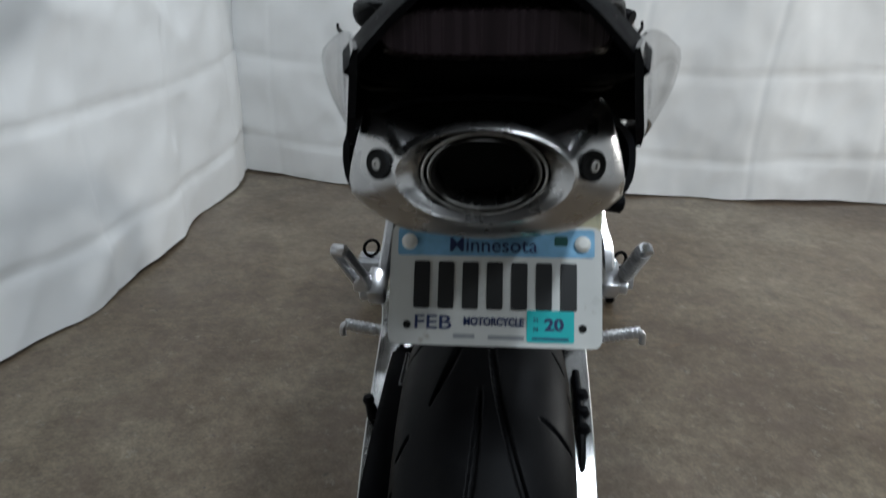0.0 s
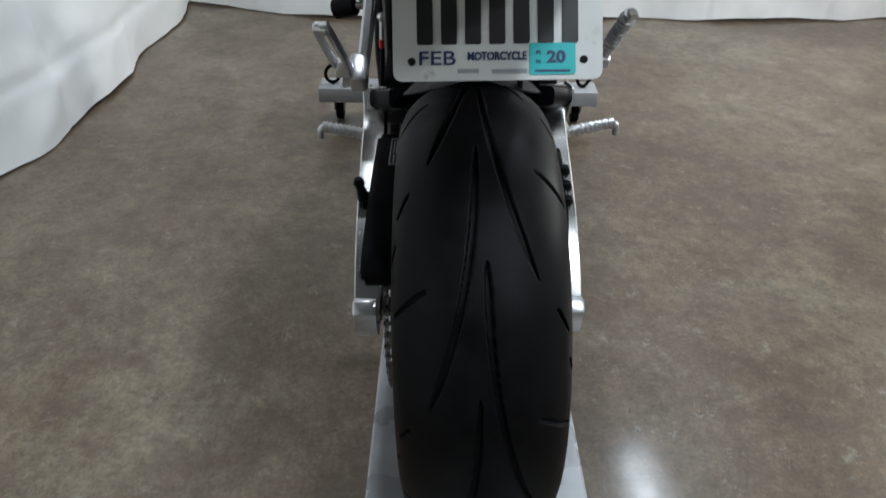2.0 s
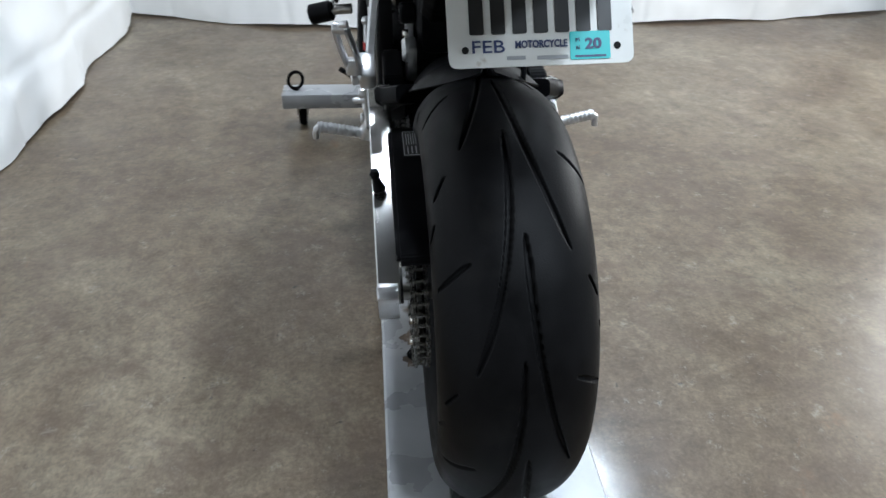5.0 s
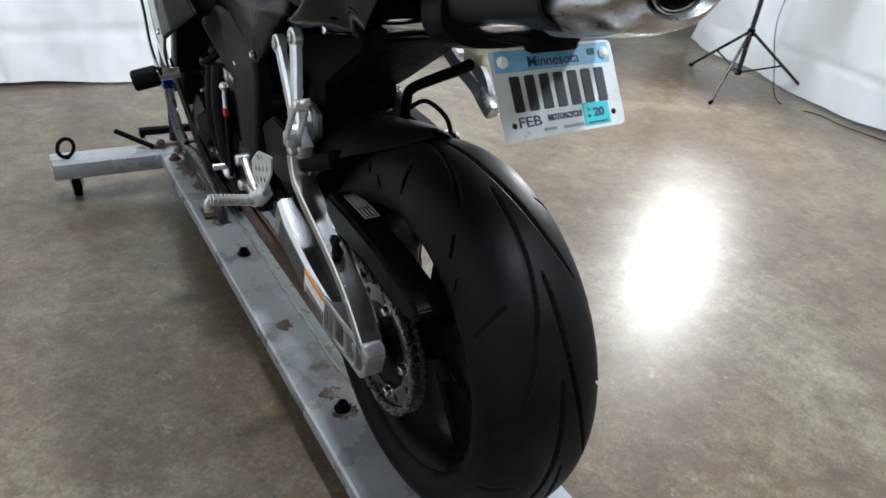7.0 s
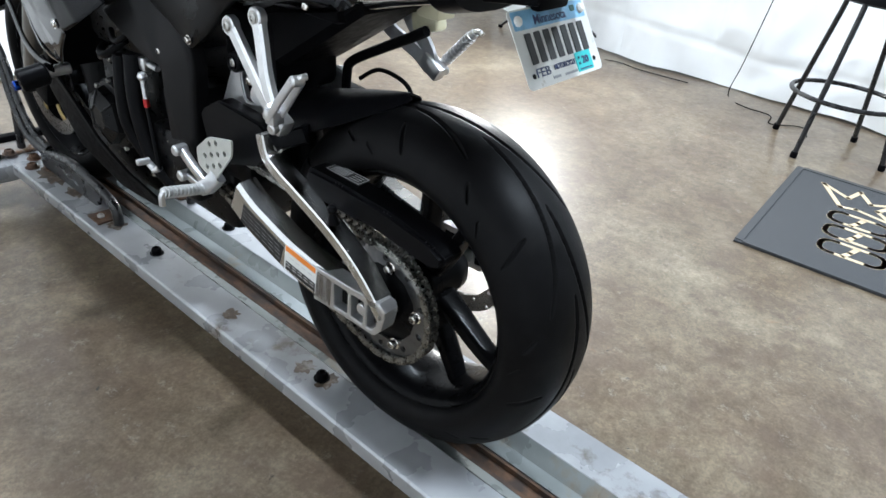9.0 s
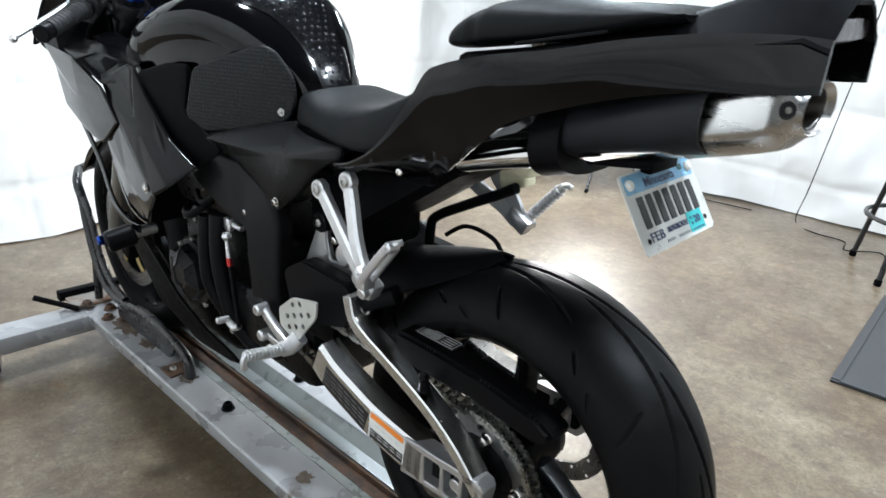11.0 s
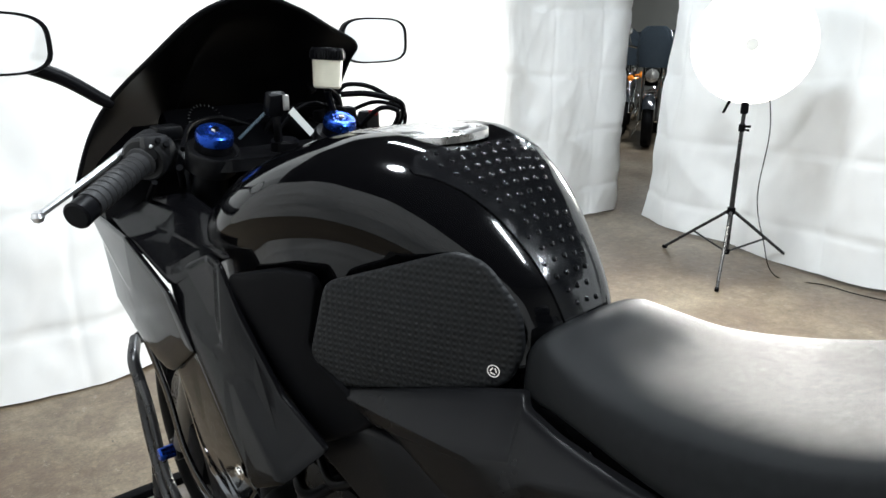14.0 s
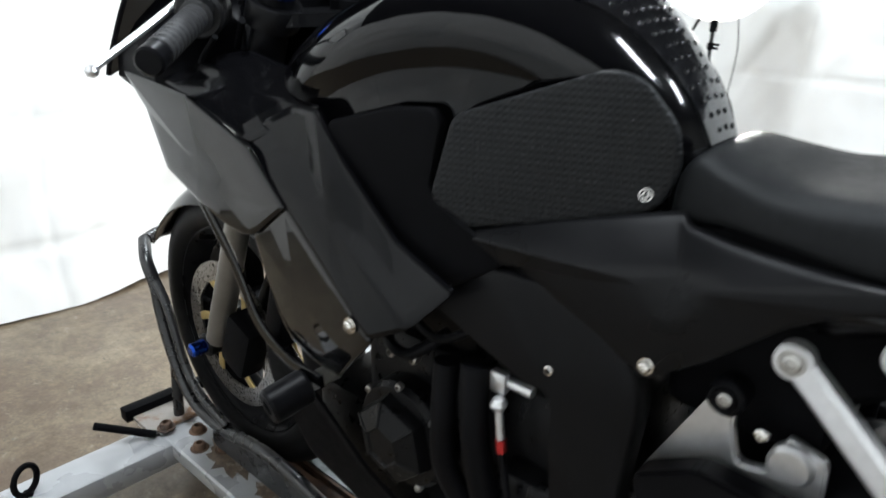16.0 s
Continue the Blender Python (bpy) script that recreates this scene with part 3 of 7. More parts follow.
# ---- floor mat ----
MATR = mat("grey_rubber_mat", (0.035, 0.037, 0.04), 0.75, vary=0.15, scale=200, bump=0.6, bump_scale=900)
TAN = mat("tan_print", (0.52, 0.42, 0.28), 0.7, vary=0.08, scale=60)
mt = thing("floor_mat", "dark grey ribbed rubber floor mat with a tan emblem", "mat")
bm = bmesh.new()
a = math.atan2(0.071, 0.982)
T = Matrix.Translation((2.068, -0.430, 0.0)) @ Matrix.Rotation(a, 4, "Z") @ Matrix.Diagonal((0.948, 0.958, 1, 1))
box(bm, (0, 0, 0.0045), (1.04, 0.72, 0.009), bevel=0.003)
bm.transform(T)
part("mat_sheet", bm, MATR, mt, smooth=False)
bm = bmesh.new()
for sx, sy, w, h in ((0, 0.345, 1.02, 0.03), (0, -0.345, 1.02, 0.03), (0.505, 0, 0.03, 0.66), (-0.505, 0, 0.03, 0.66)):
    box(bm, (sx, sy, 0.0105), (w, h, 0.004), bevel=0.001)
bm.transform(T)
part("mat_border", bm, MATR, mt, smooth=False)
# emblem: an outlined lightning-like figure of bent strokes
bm = bmesh.new()


def stroke(bm, pts, w, z0, z1):
    for p, q in zip(pts, pts[1:]):
        p, q = Vector(p), Vector(q)
        d = (q - p)
        m = Matrix.Rotation(math.atan2(d.y, d.x), 3, "Z")
        box(bm, (*((p + q) / 2), (z0 + z1) / 2), (d.length + w, w, z1 - z0), m)


for dx in (-0.30, -0.14, 0.02):
    loop = rounded([(dx - 0.06, -0.11), (dx + 0.055, -0.12), (dx + 0.07, 0.10), (dx - 0.045, 0.11)], 0.05, 6)
    stroke(bm, loop + loop[:1], 0.020, 0.009, 0.0102)
    stroke(bm, [(dx - 0.045, 0.02), (dx + 0.0, 0.0), (dx + 0.05, -0.02)], 0.020, 0.009, 0.0102)
stroke(bm, [(0.12, -0.12), (0.17, 0.02), (0.15, 0.08), (0.38, 0.17), (0.28, 0.06), (0.40, 0.02), (0.28, -0.03), (0.34, -0.12), (0.22, -0.06), (0.12, -0.12)], 0.020, 0.009, 0.0102)
bm.transform(T @ Matrix.Translation((0.02, 0.02, 0)) @ Matrix.Rotation(radians(4), 4, "Z"))
part("emblem", bm, TAN, mt, "tan looping emblem", smooth=False)

# ---- stool ----
stool = thing("bar_stool", "black metal bar stool with a round padded seat", "stool", (2.931, -0.063, 0))
legs = [(0.08, 0.27), (-0.28, 0.07), (0.27, -0.07), (-0.06, -0.27)]
for lx, ly in legs:
    bm = bmesh.new()
    tube(bm, [(lx * 0.58, ly * 0.58, 0.70), (lx * 0.62, ly * 0.62, 0.62), (lx * 0.98, ly * 0.98, 0.03), (lx, ly, 0.0)], 0.0125, seg=10, smooth=False)
    leg = part("leg", bm, TUBEM, stool)
    bm = bmesh.new()
    rod(bm, (lx, ly, 0), (lx * 0.99, ly * 0.99, 0.03), 0.016, bevel=0.003)
    part("rubber_foot", bm, MATTE, leg)
bm = bmesh.new()
R = 0.245
tube(bm, [(R * math.cos(k * math.pi / 18), R * math.sin(k * math.pi / 18), 0.27) for k in range(37)], 0.011, seg=8, smooth=False)
part("foot_ring", bm, TUBEM, stool)
bm = bmesh.new()
lathe(bm, [(0, 0.69), (0.165, 0.69), (0.185, 0.70), (0.19, 0.735), (0.18, 0.77), (0.14, 0.785), (0, 0.788)], Matrix(), 36)
part("seat", bm, SEATV, stool, "round black padded seat")

# ---- light stand with a round diffuser ----
ls = thing("light_stand", "black tripod light stand with a glowing round diffuser", "light stand")
cx, cy = DISH.x, DISH.y
feet = [(3.363, 2.288), (2.823, 1.663), (3.657, 1.609)]
bm = bmesh.new()
rod(bm, (cx, cy, 0.11), (cx, cy, 0.62), 0.014, seg=14)
rod(bm, (cx, cy, 0.60), (cx, cy, 0.92), 0.011, seg=14)
part("column", bm, TUBEM, ls)
for z0, z1, rr in ((0.330, 0.370, 0.022), (0.79, 0.83, 0.018), (0.10, 0.13, 0.02)):
    bm = bmesh.new()
    rod(bm, (cx, cy, z0), (cx, cy, z1), rr, bevel=0.004)
    part("collar", bm, MATTE, ls)
for kz, ky in ((0.80, -0.04), (0.82, -0.045)):
    bm = bmesh.new()
    rod(bm, (cx, cy - 0.012, kz), (cx, cy + ky, kz), 0.005, 0.008, bevel=0.002)
    part("knob", bm, MATTE, ls)
for fx, fy in feet:
    bm = bmesh.new()
    d = Vector((fx - cx, fy - cy, 0)).normalized()
    hub = Vector((cx, cy, 0.345)) + d * 0.02
    rod(bm, hub, (fx, fy, 0.012), 0.009, seg=10)
    mid = hub.lerp(Vector((fx, fy, 0.012)), 0.52)
    rod(bm, Vector((cx, cy, 0.115)) + d * 0.015, mid, 0.006, seg=8)
    leg = part("leg", bm, TUBEM, ls)
    bm = bmesh.new()
    rod(bm, Vector((fx, fy, 0.016)) - d * 0.02, Vector((fx, fy, 0.010)) + d * 0.012, 0.0115, bevel=0.003)
    part("rubber_foot", bm, MATTE, leg)
bm = bmesh.new()
rod(bm, (cx, cy, 0.885), (cx, cy, 1.04), 0.02, bevel=0.004)
rod(bm, (cx, cy, 0.955), (cx - 0.03, cy + 0.07, 0.965), 0.008)
rod(bm, (cx - 0.03, cy + 0.062, 0.975), (cx - 0.035, cy + 0.10, 0.885), 0.009, 0.007, bevel=0.002)
part("bracket", bm, MATTE, ls)
aim = (Vector((-0.5, 0.3, 1.2)) - DISH).normalized()
m = Matrix.Translation(DISH) @ aim.to_track_quat("Z", "Y").to_matrix().to_4x4()
bm = bmesh.new()
lathe(bm, [(0.05, -0.16), (0.08, -0.15), (0.305, -0.02), (0.31, 0.0), (0.30, 0.0), (0.07, -0.13), (0.05, -0.15)], m, 40, closed=True)
part("reflector", bm, WHITEP, ls, "white dish reflector")
bm = bmesh.new()
lathe(bm, [(0.308, 0.002), (0.298, 0.022), (0.22, 0.05), (0.12, 0.068), (0, 0.075)], m, 40)
part("diffuser", bm, glow("lit_diffuser", (1.0, 0.98, 0.92), 1.6), ls, "glowing white cloth diffuser")
bm = bmesh.new()
lathe(bm, [(0.0, 0.079), (0.03, 0.078), (0.033, 0.074)], m, 24)
part("centre_cap", bm, WHITEP, ls)
bm = bmesh.new()
tube(bm, [(cx + 0.02, cy - 0.10, 1.05), (cx + 0.05, cy - 0.13, 0.8), (cx + 0.03, cy - 0.12, 0.45), (cx + 0.07, cy - 0.17, 0.2), (cx + 0.10, cy - 0.25, 0.008), (3.36, 1.33, 0.006), (3.33, 1.15, 0.006), (3.36, 0.85, 0.006)], 0.003, seg=6)
tagged(mesh_object("power_cable", bm, MATTE), "thin black power cable hanging from the lamp to the floor", "cable")
bm = bmesh.new()
tube(bm, [(3.41, 0.43, 1.6), (3.41, 0.47, 1.1), (3.40, 0.53, 0.6), (3.39, 0.58, 0.2), (3.36, 0.60, 0.008), (3.22, 0.46, 0.006), (3.2, 0.3, 0.006), (3.05, 0.25, 0.006), (3.16, 0.12, 0.006), (3.02, 0.05, 0.006)], 0.003, seg=6)
tagged(mesh_object("power_cable", bm, MATTE), "thin black power cable in front of the curtain", "cable")


# ---- the motorcycle: rear axle over the origin, nose towards +y ----
bike = thing("motorcycle", "black sport motorcycle with silver swingarm standing in a wheel dolly", "motorcycle")
LEAN_LEFT = radians(-1.9)
bike.rotation_euler = (0, LEAN_LEFT, 0)
bike.location = (0.0165 + 0.117 * math.sin(-LEAN_LEFT), 0, 0.0)


def upright(p):
    """From a place beside the leaning motorcycle, x counted outwards on its low side, to its own upright frame."""
    return Vector((p[0] + 0.0165 - 0.0332 * (p[2] - 0.117), p[1], p[2] + 0.0332 * p[0]))


AX = Vector((0, 0, 0.43))
FX = Vector((0, 1.375, 0.417))
SPIN = Matrix.Rotation(radians(90), 4, "Y")


def lerp_table(rows, y):
    """Smooth interpolation in rows sorted by their first number."""
    if y <= rows[0][0]:
        return rows[0][1:]
    for a, b in zip(rows, rows[1:]):
        if y <= b[0]:
            t = (y - a[0]) / (b[0] - a[0])
            return tuple(p + (q - p) * t for p, q in zip(a[1:], b[1:]))
    return rows[-1][1:]


def table_smooth(rows, n=5):
    """Rows refined by a smooth curve through them."""
    k = len(rows[0])
    out = []
    for i in range(len(rows) - 1):
        p0, p1, p2, p3 = rows[max(i - 1, 0)], rows[i], rows[i + 1], rows[min(i + 2, len(rows) - 1)]
        for s in range(n):
            t = s / n
            out.append(tuple(0.5 * (2 * p1[c] + (p2[c] - p0[c]) * t + (2 * p0[c] - 5 * p1[c] + 4 * p2[c] - p3[c]) * t * t + (3 * p1[c] - p0[c] - 3 * p2[c] + p3[c]) * t ** 3) for c in range(k)))
    out.append(tuple(rows[-1]))
    return out


def panel(name, outline, material, parent, sgn=-1, bulge=0.006, thick=0.004, r=0.012, label="", edge=0.003):
    """A moulded cover: outline of (x, y, z), x counted outwards, domed a little, with a rolled edge and a back."""
    P = rounded([upright(p) for p in outline], r, 4)
    c = sum(P, Vector()) / len(P)
    bm = bmesh.new()

    def ring(s, lift):
        return [bm.verts.new(((c.x + (p.x - c.x) * s + lift) * sgn, c.y + (p.y - c.y) * s, c.z + (p.z - c.z) * s)) for p in P]
    rings = [ring(0.97, -thick), ring(1.0, -thick), ring(1.0, -edge)]
    for s in (0.985, 0.95, 0.85, 0.65, 0.4, 0.18):
        rings.append(ring(s, bulge * (1 - s * s) - (0 if s < 0.97 else edge * 0.25)))
    n = len(P)
    for a, b in zip(rings, rings[1:]):
        for i in range(n):
            j = (i + 1) % n
            bm.faces.new((a[i], a[j], b[j], b[i]))
    bm.faces.new(rings[-1])
    bm.faces.new(rings[0][::-1])
    return part(name, bm, material, parent, label, angle=50)


def ribbon(bm, pts, w, h, up=(1, 0, 0), taper=None):
    """A bar with a rounded rectangular section along pts; w along up, h across."""
    C = spline(pts, 6)
    rings = []
    for i, c in enumerate(C):
        d = (C[min(i + 1, len(C) - 1)] - C[max(i - 1, 0)]).normalized()
        u = Vector(up)
        u = (u - d * u.dot(d)).normalized()
        v = d.cross(u)
        t = i / (len(C) - 1)
        ww, hh = (w, h) if taper is None else (w + (taper[0] - w) * t, h + (taper[1] - h) * t)
        ring = []
        for k in range(16):
            a = 2 * math.pi * (k + 0.5) / 16
            ca, sa = math.cos(a), math.sin(a)
            ring.append(c + u * (ww / 2 * math.copysign(abs(ca) ** 0.45, ca)) + v * (hh / 2 * math.copysign(abs(sa) ** 0.45, sa)))
        rings.append(ring)
    return loft(bm, rings)


def plate_holes(bm, outline, holes, x0, x1):
    """A plate of (y, z) outline with round holes (y, z, r) between x0 and x1."""
    edges = []
    loops = [[Vector((x0, p[0], p[1])) for p in outline]]
    for hy, hz, hr in holes:
        loops.append([Vector((x0, hy + hr * math.cos(2 * math.pi * k / 14), hz + hr * math.sin(2 * math.pi * k / 14))) for k in range(14)])
    for lp in loops:
        vs = [bm.verts.new(p) for p in lp]
        edges += [bm.edges.new((vs[i], vs[(i + 1) % len(vs)])) for i in range(len(vs))]
    bmesh.ops.triangle_fill(bm, use_beauty=True, use_dissolve=False, edges=edges, normal=(1, 0, 0))
    r = bmesh.ops.extrude_face_region(bm, geom=list(bm.faces))
    bmesh.ops.translate(bm, verts=[v for v in r["geom"] if isinstance(v, bmesh.types.BMVert)], vec=(x1 - x0, 0, 0))
    return bm


# ---- tyres ----
def tyre_mesh(name, center, radius, width, crown, na, nv, grooves=True, rim_r=0.222):
    th = np.linspace(0, 2 * np.pi, na, endpoint=False)
    half = width / 2
    # section: tread arc from shoulder to shoulder, then side walls down to the rim
    b = np.linspace(-1, 1, nv)
    bx = half * np.sin(b * np.pi / 2 * 0.98)
    br = radius - crown * (1 - np.sqrt(np.maximum(0, 1 - np.abs(bx / half) ** 2.25)))
    seg = np.concatenate([[0], np.cumsum(np.hypot(np.diff(bx), np.diff(br)))])
    lat = (seg / seg[-1] - 0.5) * 2          # -1 .. 1 along the tread
    arc = seg[-1] / 2
    depth = np.zeros((na, nv))
    if grooves:
        reps = 7
        for side, shift in ((-1, 0.0), (1, 0.5)):
            for k in range(reps):
                t0 = np.radians(16 + (k + shift) * 360 / reps)
                for start, length, f, w in ((0.0, np.radians(55), lambda p: 0.03 + 0.05 * p + 0.36 * p ** 2.5, 0.0036),
                                            (np.radians(31), np.radians(5.5), lambda p: 0.46 + 0.36 * p, 0.0030),
                                            (np.radians(9), np.radians(5), lambda p: 0.62 + 0.16 * p, 0.0024),
                                            (np.radians(20), np.radians(4), lambda p: 0.80 + 0.12 * p, 0.0022)):
                    d = (th - t0 - start) % (2 * np.pi)
                    on = d < length
                    p = np.where(on, d / length, 0)
                    uc = side * f(p)
                    slope = np.gradient(f(np.linspace(0, 1, 50))).mean() * 49 * arc / (length * radius)
                    ww = w * np.sqrt(1 + slope ** 2) * np.clip(np.minimum(p * 9, (1 - p) * 7), 0.0, 1) ** 0.5
                    dist = np.abs(lat[None, :] - uc[:, None]) * arc
                    g = np.clip((ww[:, None] - dist) / 0.0010 + 0.5, 0, 1) * on[:, None]
                    depth = np.maximum(depth, g * 0.0065)
    rr = br[None, :] - depth
    low = radius - crown - rim_r
    wall = [(half * 0.985, rim_r + 0.78 * low), (half * 0.955, rim_r + 0.52 * low), (half * 0.91, rim_r + 0.28 * low), (half * 0.86, rim_r + 0.10 * low), (half * 0.80, rim_r), (half * 0.70, rim_r - 0.004)]
    xs = np.concatenate([[-p[0] for p in wall[::-1]], bx, [p[0] for p in wall]])
    R = np.concatenate([np.tile([p[1] for p in wall[::-1]], (na, 1)), rr, np.tile([p[1] for p in wall], (na, 1))], 1)
    # th = 0 on top, growing backwards
    V = np.stack([np.broadcast_to(xs, R.shape), -R * np.sin(th)[:, None], R * np.cos(th)[:, None]], -1) + np.array(center)
    m = len(xs)
    i, j = np.meshgrid(np.arange(na), np.arange(m - 1), indexing="ij")
    i2 = (i + 1) % na
    faces = np.stack([i * m + j, i2 * m + j, i2 * m + j + 1, i * m + j + 1], -1).reshape(-1, 4)
    me = bpy.data.meshes.new(name)
    me.from_pydata(V.reshape(-1, 3).tolist(), [], faces.tolist())
    me.polygons.foreach_set("use_smooth", np.ones(len(me.polygons), bool))
    me.materials.append(RUBBER)
    return me


def wheel(name, center, rim_r, rim_w, tyre, spokes, parent, label):
    w = new(name)
    w.empty_display_size = 0.05
    w.parent, w.location = parent, center
    w["label"] = label
    ty = new("tyre", tyre)
    ty.parent, ty.location = w, -Vector(center)
    bm = bmesh.new()
    h = rim_w / 2
    lathe(bm, [(rim_r + 0.006, -h), (rim_r - 0.004, -h - 0.002), (rim_r - 0.012, -h + 0.006), (rim_r - 0.020, -h + 0.03), (rim_r - 0.026, 0), (rim_r - 0.020, h - 0.03),
               (rim_r - 0.012, h - 0.006), (rim_r - 0.004, h + 0.002), (rim_r + 0.006, h), (rim_r - 0.006, h - 0.012), (rim_r - 0.012, 0), (rim_r - 0.006, -h + 0.012)], SPIN, 72, closed=True)
    part("rim", bm, WHEELP, w)
    bm = bmesh.new()
    lathe(bm, [(0.016, -0.075), (0.035, -0.075), (0.046, -0.06), (0.05, -0.03), (0.044, 0), (0.05, 0.03), (0.046, 0.06), (0.035, 0.075), (0.016, 0.075)], SPIN, 32, closed=True)
    part("hub", bm, WHEELP, w)
    # each spoke: a stem at the hub that forks into two arms
    for k in range(spokes):
        a = radians(225) + 2 * math.pi * k / spokes

        def polar(r, b):
            return Vector((0, r * math.cos(a + b), r * math.sin(a + b)))
        bm = bmesh.new()
        ribbon(bm, [polar(0.036, 0), polar(0.064, 0), polar(0.088, 0)], 0.060, 0.060, taper=(0.048, 0.050))
        for s in (-1, 1):
            ribbon(bm, [polar(0.050, 0.38 * s), polar(0.085, 0.33 * s), polar(0.13, 0.29 * s), polar(0.17, 0.28 * s), polar(rim_r - 0.016, 0.29 * s)], 0.050, 0.026, taper=(0.036, 0.021))
        part("spoke", bm, WHEELP, w)
    return w


WHEELP = mat("black_wheel_paint", (0.0035, 0.0035, 0.004), 0.3, vary=0.15, scale=20, coat=0.04, coat_rough=0.08, spec=0.05)
rear = wheel("rear_wheel", AX, 0.222, 0.150, tyre_mesh("tyre", AX, 0.3145, 0.197, 0.070, 1400, 200), 3, bike, "black three-spoke rear wheel with a worn sport tyre")
front = wheel("front_wheel", FX, 0.222, 0.090, tyre_mesh("tyre", FX, 0.300, 0.120, 0.055, 240, 24, False), 3, bike, "black front wheel with a sport tyre")
bm = bmesh.new()
rod(bm, (-0.155, 0, 0.43), (0.147, 0, 0.43), 0.0125, seg=16, bevel=0.002)
part("axle", bm, STEEL, rear).location = -AX

# brake discs
DISC = mat("brake_disc_steel", (0.35, 0.34, 0.33), 0.3, 1.0, vary=0.15, scale=200, stretch=(1, 1, 1))


def brake_disc(parent, center, x, r0, r1, label=""):
    bm = bmesh.new()
    out = [(r1 * math.cos(2 * math.pi * k / 64), r1 * math.sin(2 * math.pi * k / 64)) for k in range(64)]
    holes = [((r0 + r1) / 2 * math.cos(q) + (0.010 if i % 2 else -0.010) * math.cos(q), (r0 + r1) / 2 * math.sin(q) + (0.010 if i % 2 else -0.010) * math.sin(q), 0.0035) for i, q in enumerate([2 * math.pi * k / 24 for k in range(24)])]
    holes.append((0, 0, r0))
    plate_holes(bm, out, holes, x - 0.0025, x + 0.0025)
    return part("brake_disc", bm, DISC, parent, label)


brake_disc(rear, AX, 0.098, 0.078, 0.110)
for sx in (-0.062, 0.062):
    d = brake_disc(front, FX, sx, 0.118, 0.155)
    for k in range(6):
        a = 2 * math.pi * k / 6
        bm = bmesh.new()
        ribbon(bm, [(sx, 0.05 * math.cos(a), 0.05 * math.sin(a)), (sx, 0.085 * math.cos(a + 0.15), 0.085 * math.sin(a + 0.15)), (sx, 0.122 * math.cos(a), 0.122 * math.sin(a))], 0.005, 0.018)
        part("disc_arm", bm, GOLD, d, "gold disc arm")

# ---- sprocket and chain ----
bm = bmesh.new()
teeth = 42
out = []
for k in range(teeth):
    a0 = 2 * math.pi * k / teeth
    for da, rr in ((0.0, 0.101), (0.035, 0.101), (0.055, 0.109), (0.085, 0.1105), (0.105, 0.109), (0.13, 0.101)):
        out.append((rr * math.cos(a0 + da * 1.1), rr * math.sin(a0 + da * 1.1)))
holes = [(0.089 * math.cos(2 * math.pi * k / 10 + 0.31), 0.089 * math.sin(2 * math.pi * k / 10 + 0.31), 0.0062) for k in range(10)] + [(0, 0, 0.074)]
plate_holes(bm, out, holes, -0.111, -0.105)
spr = part("sprocket", bm, mat("sprocket_steel", (0.15, 0.15, 0.15), 0.36, 0.95, vary=0.2, scale=80), rear, "drilled steel sprocket")
bm = bmesh.new()
lathe(bm, [(0.02, -0.10), (0.05, -0.10), (0.078, -0.100), (0.079, -0.1045), (0.060, -0.112), (0.045, -0.118), (0.022, -0.118)], SPIN, 30, closed=True)
part("sprocket_carrier", bm, WHEELP, rear)
for k in range(5):
    a = 2 * math.pi * k / 5 + 0.5
    bolt("sprocket_nut", rear, (-0.111, 0.0775 * math.cos(a), 0.0775 * math.sin(a)), (-1, 0, 0), 0.0085, 0.012, CHROME, 0.011)

chain = new("chain")
chain.parent = bike
chain["label"] = "oily steel roller chain"
PITCH = 0.015875
RC, SF = 0.1085, Vector((0, 0.545, 0.525))
# path: round the rear sprocket, forward along both runs to the front one
d = math.hypot(SF.y, SF.z - AX.z)
base = math.atan2(SF.z - AX.z, SF.y)
off = math.asin((RC - 0.041) / d)
ctrl = []
a1 = base + math.pi / 2 - off
a2 = base - math.pi / 2 + off
for k in range(61):
    a = a1 + (2 * math.pi - (a1 - a2)) * k / 60
    ctrl.append(Vector((0, RC * math.cos(a), AX.z + RC * math.sin(a))))
for k in range(31):
    a = a2 + (a1 - a2) * k / 30
    ctrl.append(Vector((0, SF.y + 0.041 * math.cos(a), SF.z + 0.041 * math.sin(a))))
ctrl.append(ctrl[0])
cum = [0.0]
for p, q in zip(ctrl, ctrl[1:]):
    cum.append(cum[-1] + (q - p).length)
count = int(round(cum[-1] / PITCH / 2)) * 2


def chain_at(s):
    s %= cum[-1]
    for k in range(1, len(cum)):
        if cum[k] >= s:
            return ctrl[k - 1].lerp(ctrl[k], (s - cum[k - 1]) / max(1e-9, cum[k] - cum[k - 1]))
    return ctrl[-1]


def link_mesh(name, gap):
    bm = bmesh.new()
    for s in (-1, 1):
        o = []
        for k in range(20):
            a = 2 * math.pi * k / 20
            cy = PITCH / 2 if math.cos(a) > 0 else -PITCH / 2
            waist = 1.0 - 0.18 * (1 - abs(math.cos(a)))
            o.append((cy + 0.0070 * math.cos(a), 0.0080 * math.sin(a) * waist))
        x = s * gap
        f = bm.faces.new([bm.verts.new((x, y, z)) for y, z in o])
        r = bmesh.ops.extrude_face_region(bm, geom=[f])
        bmesh.ops.translate(bm, verts=[v for v in r["geom"] if isinstance(v, bmesh.types.BMVert)], vec=(s * 0.0018, 0, 0))
    for cy in (-PITCH / 2, PITCH / 2):
        rod(bm, (-gap - 0.0032, cy, 0), (gap + 0.0032, cy, 0), 0.0032, seg=8)
    me = bpy.data.meshes.new(name)
    bm.to_mesh(me)
    bm.free()
    me.materials.append(CHAINM)
    return me


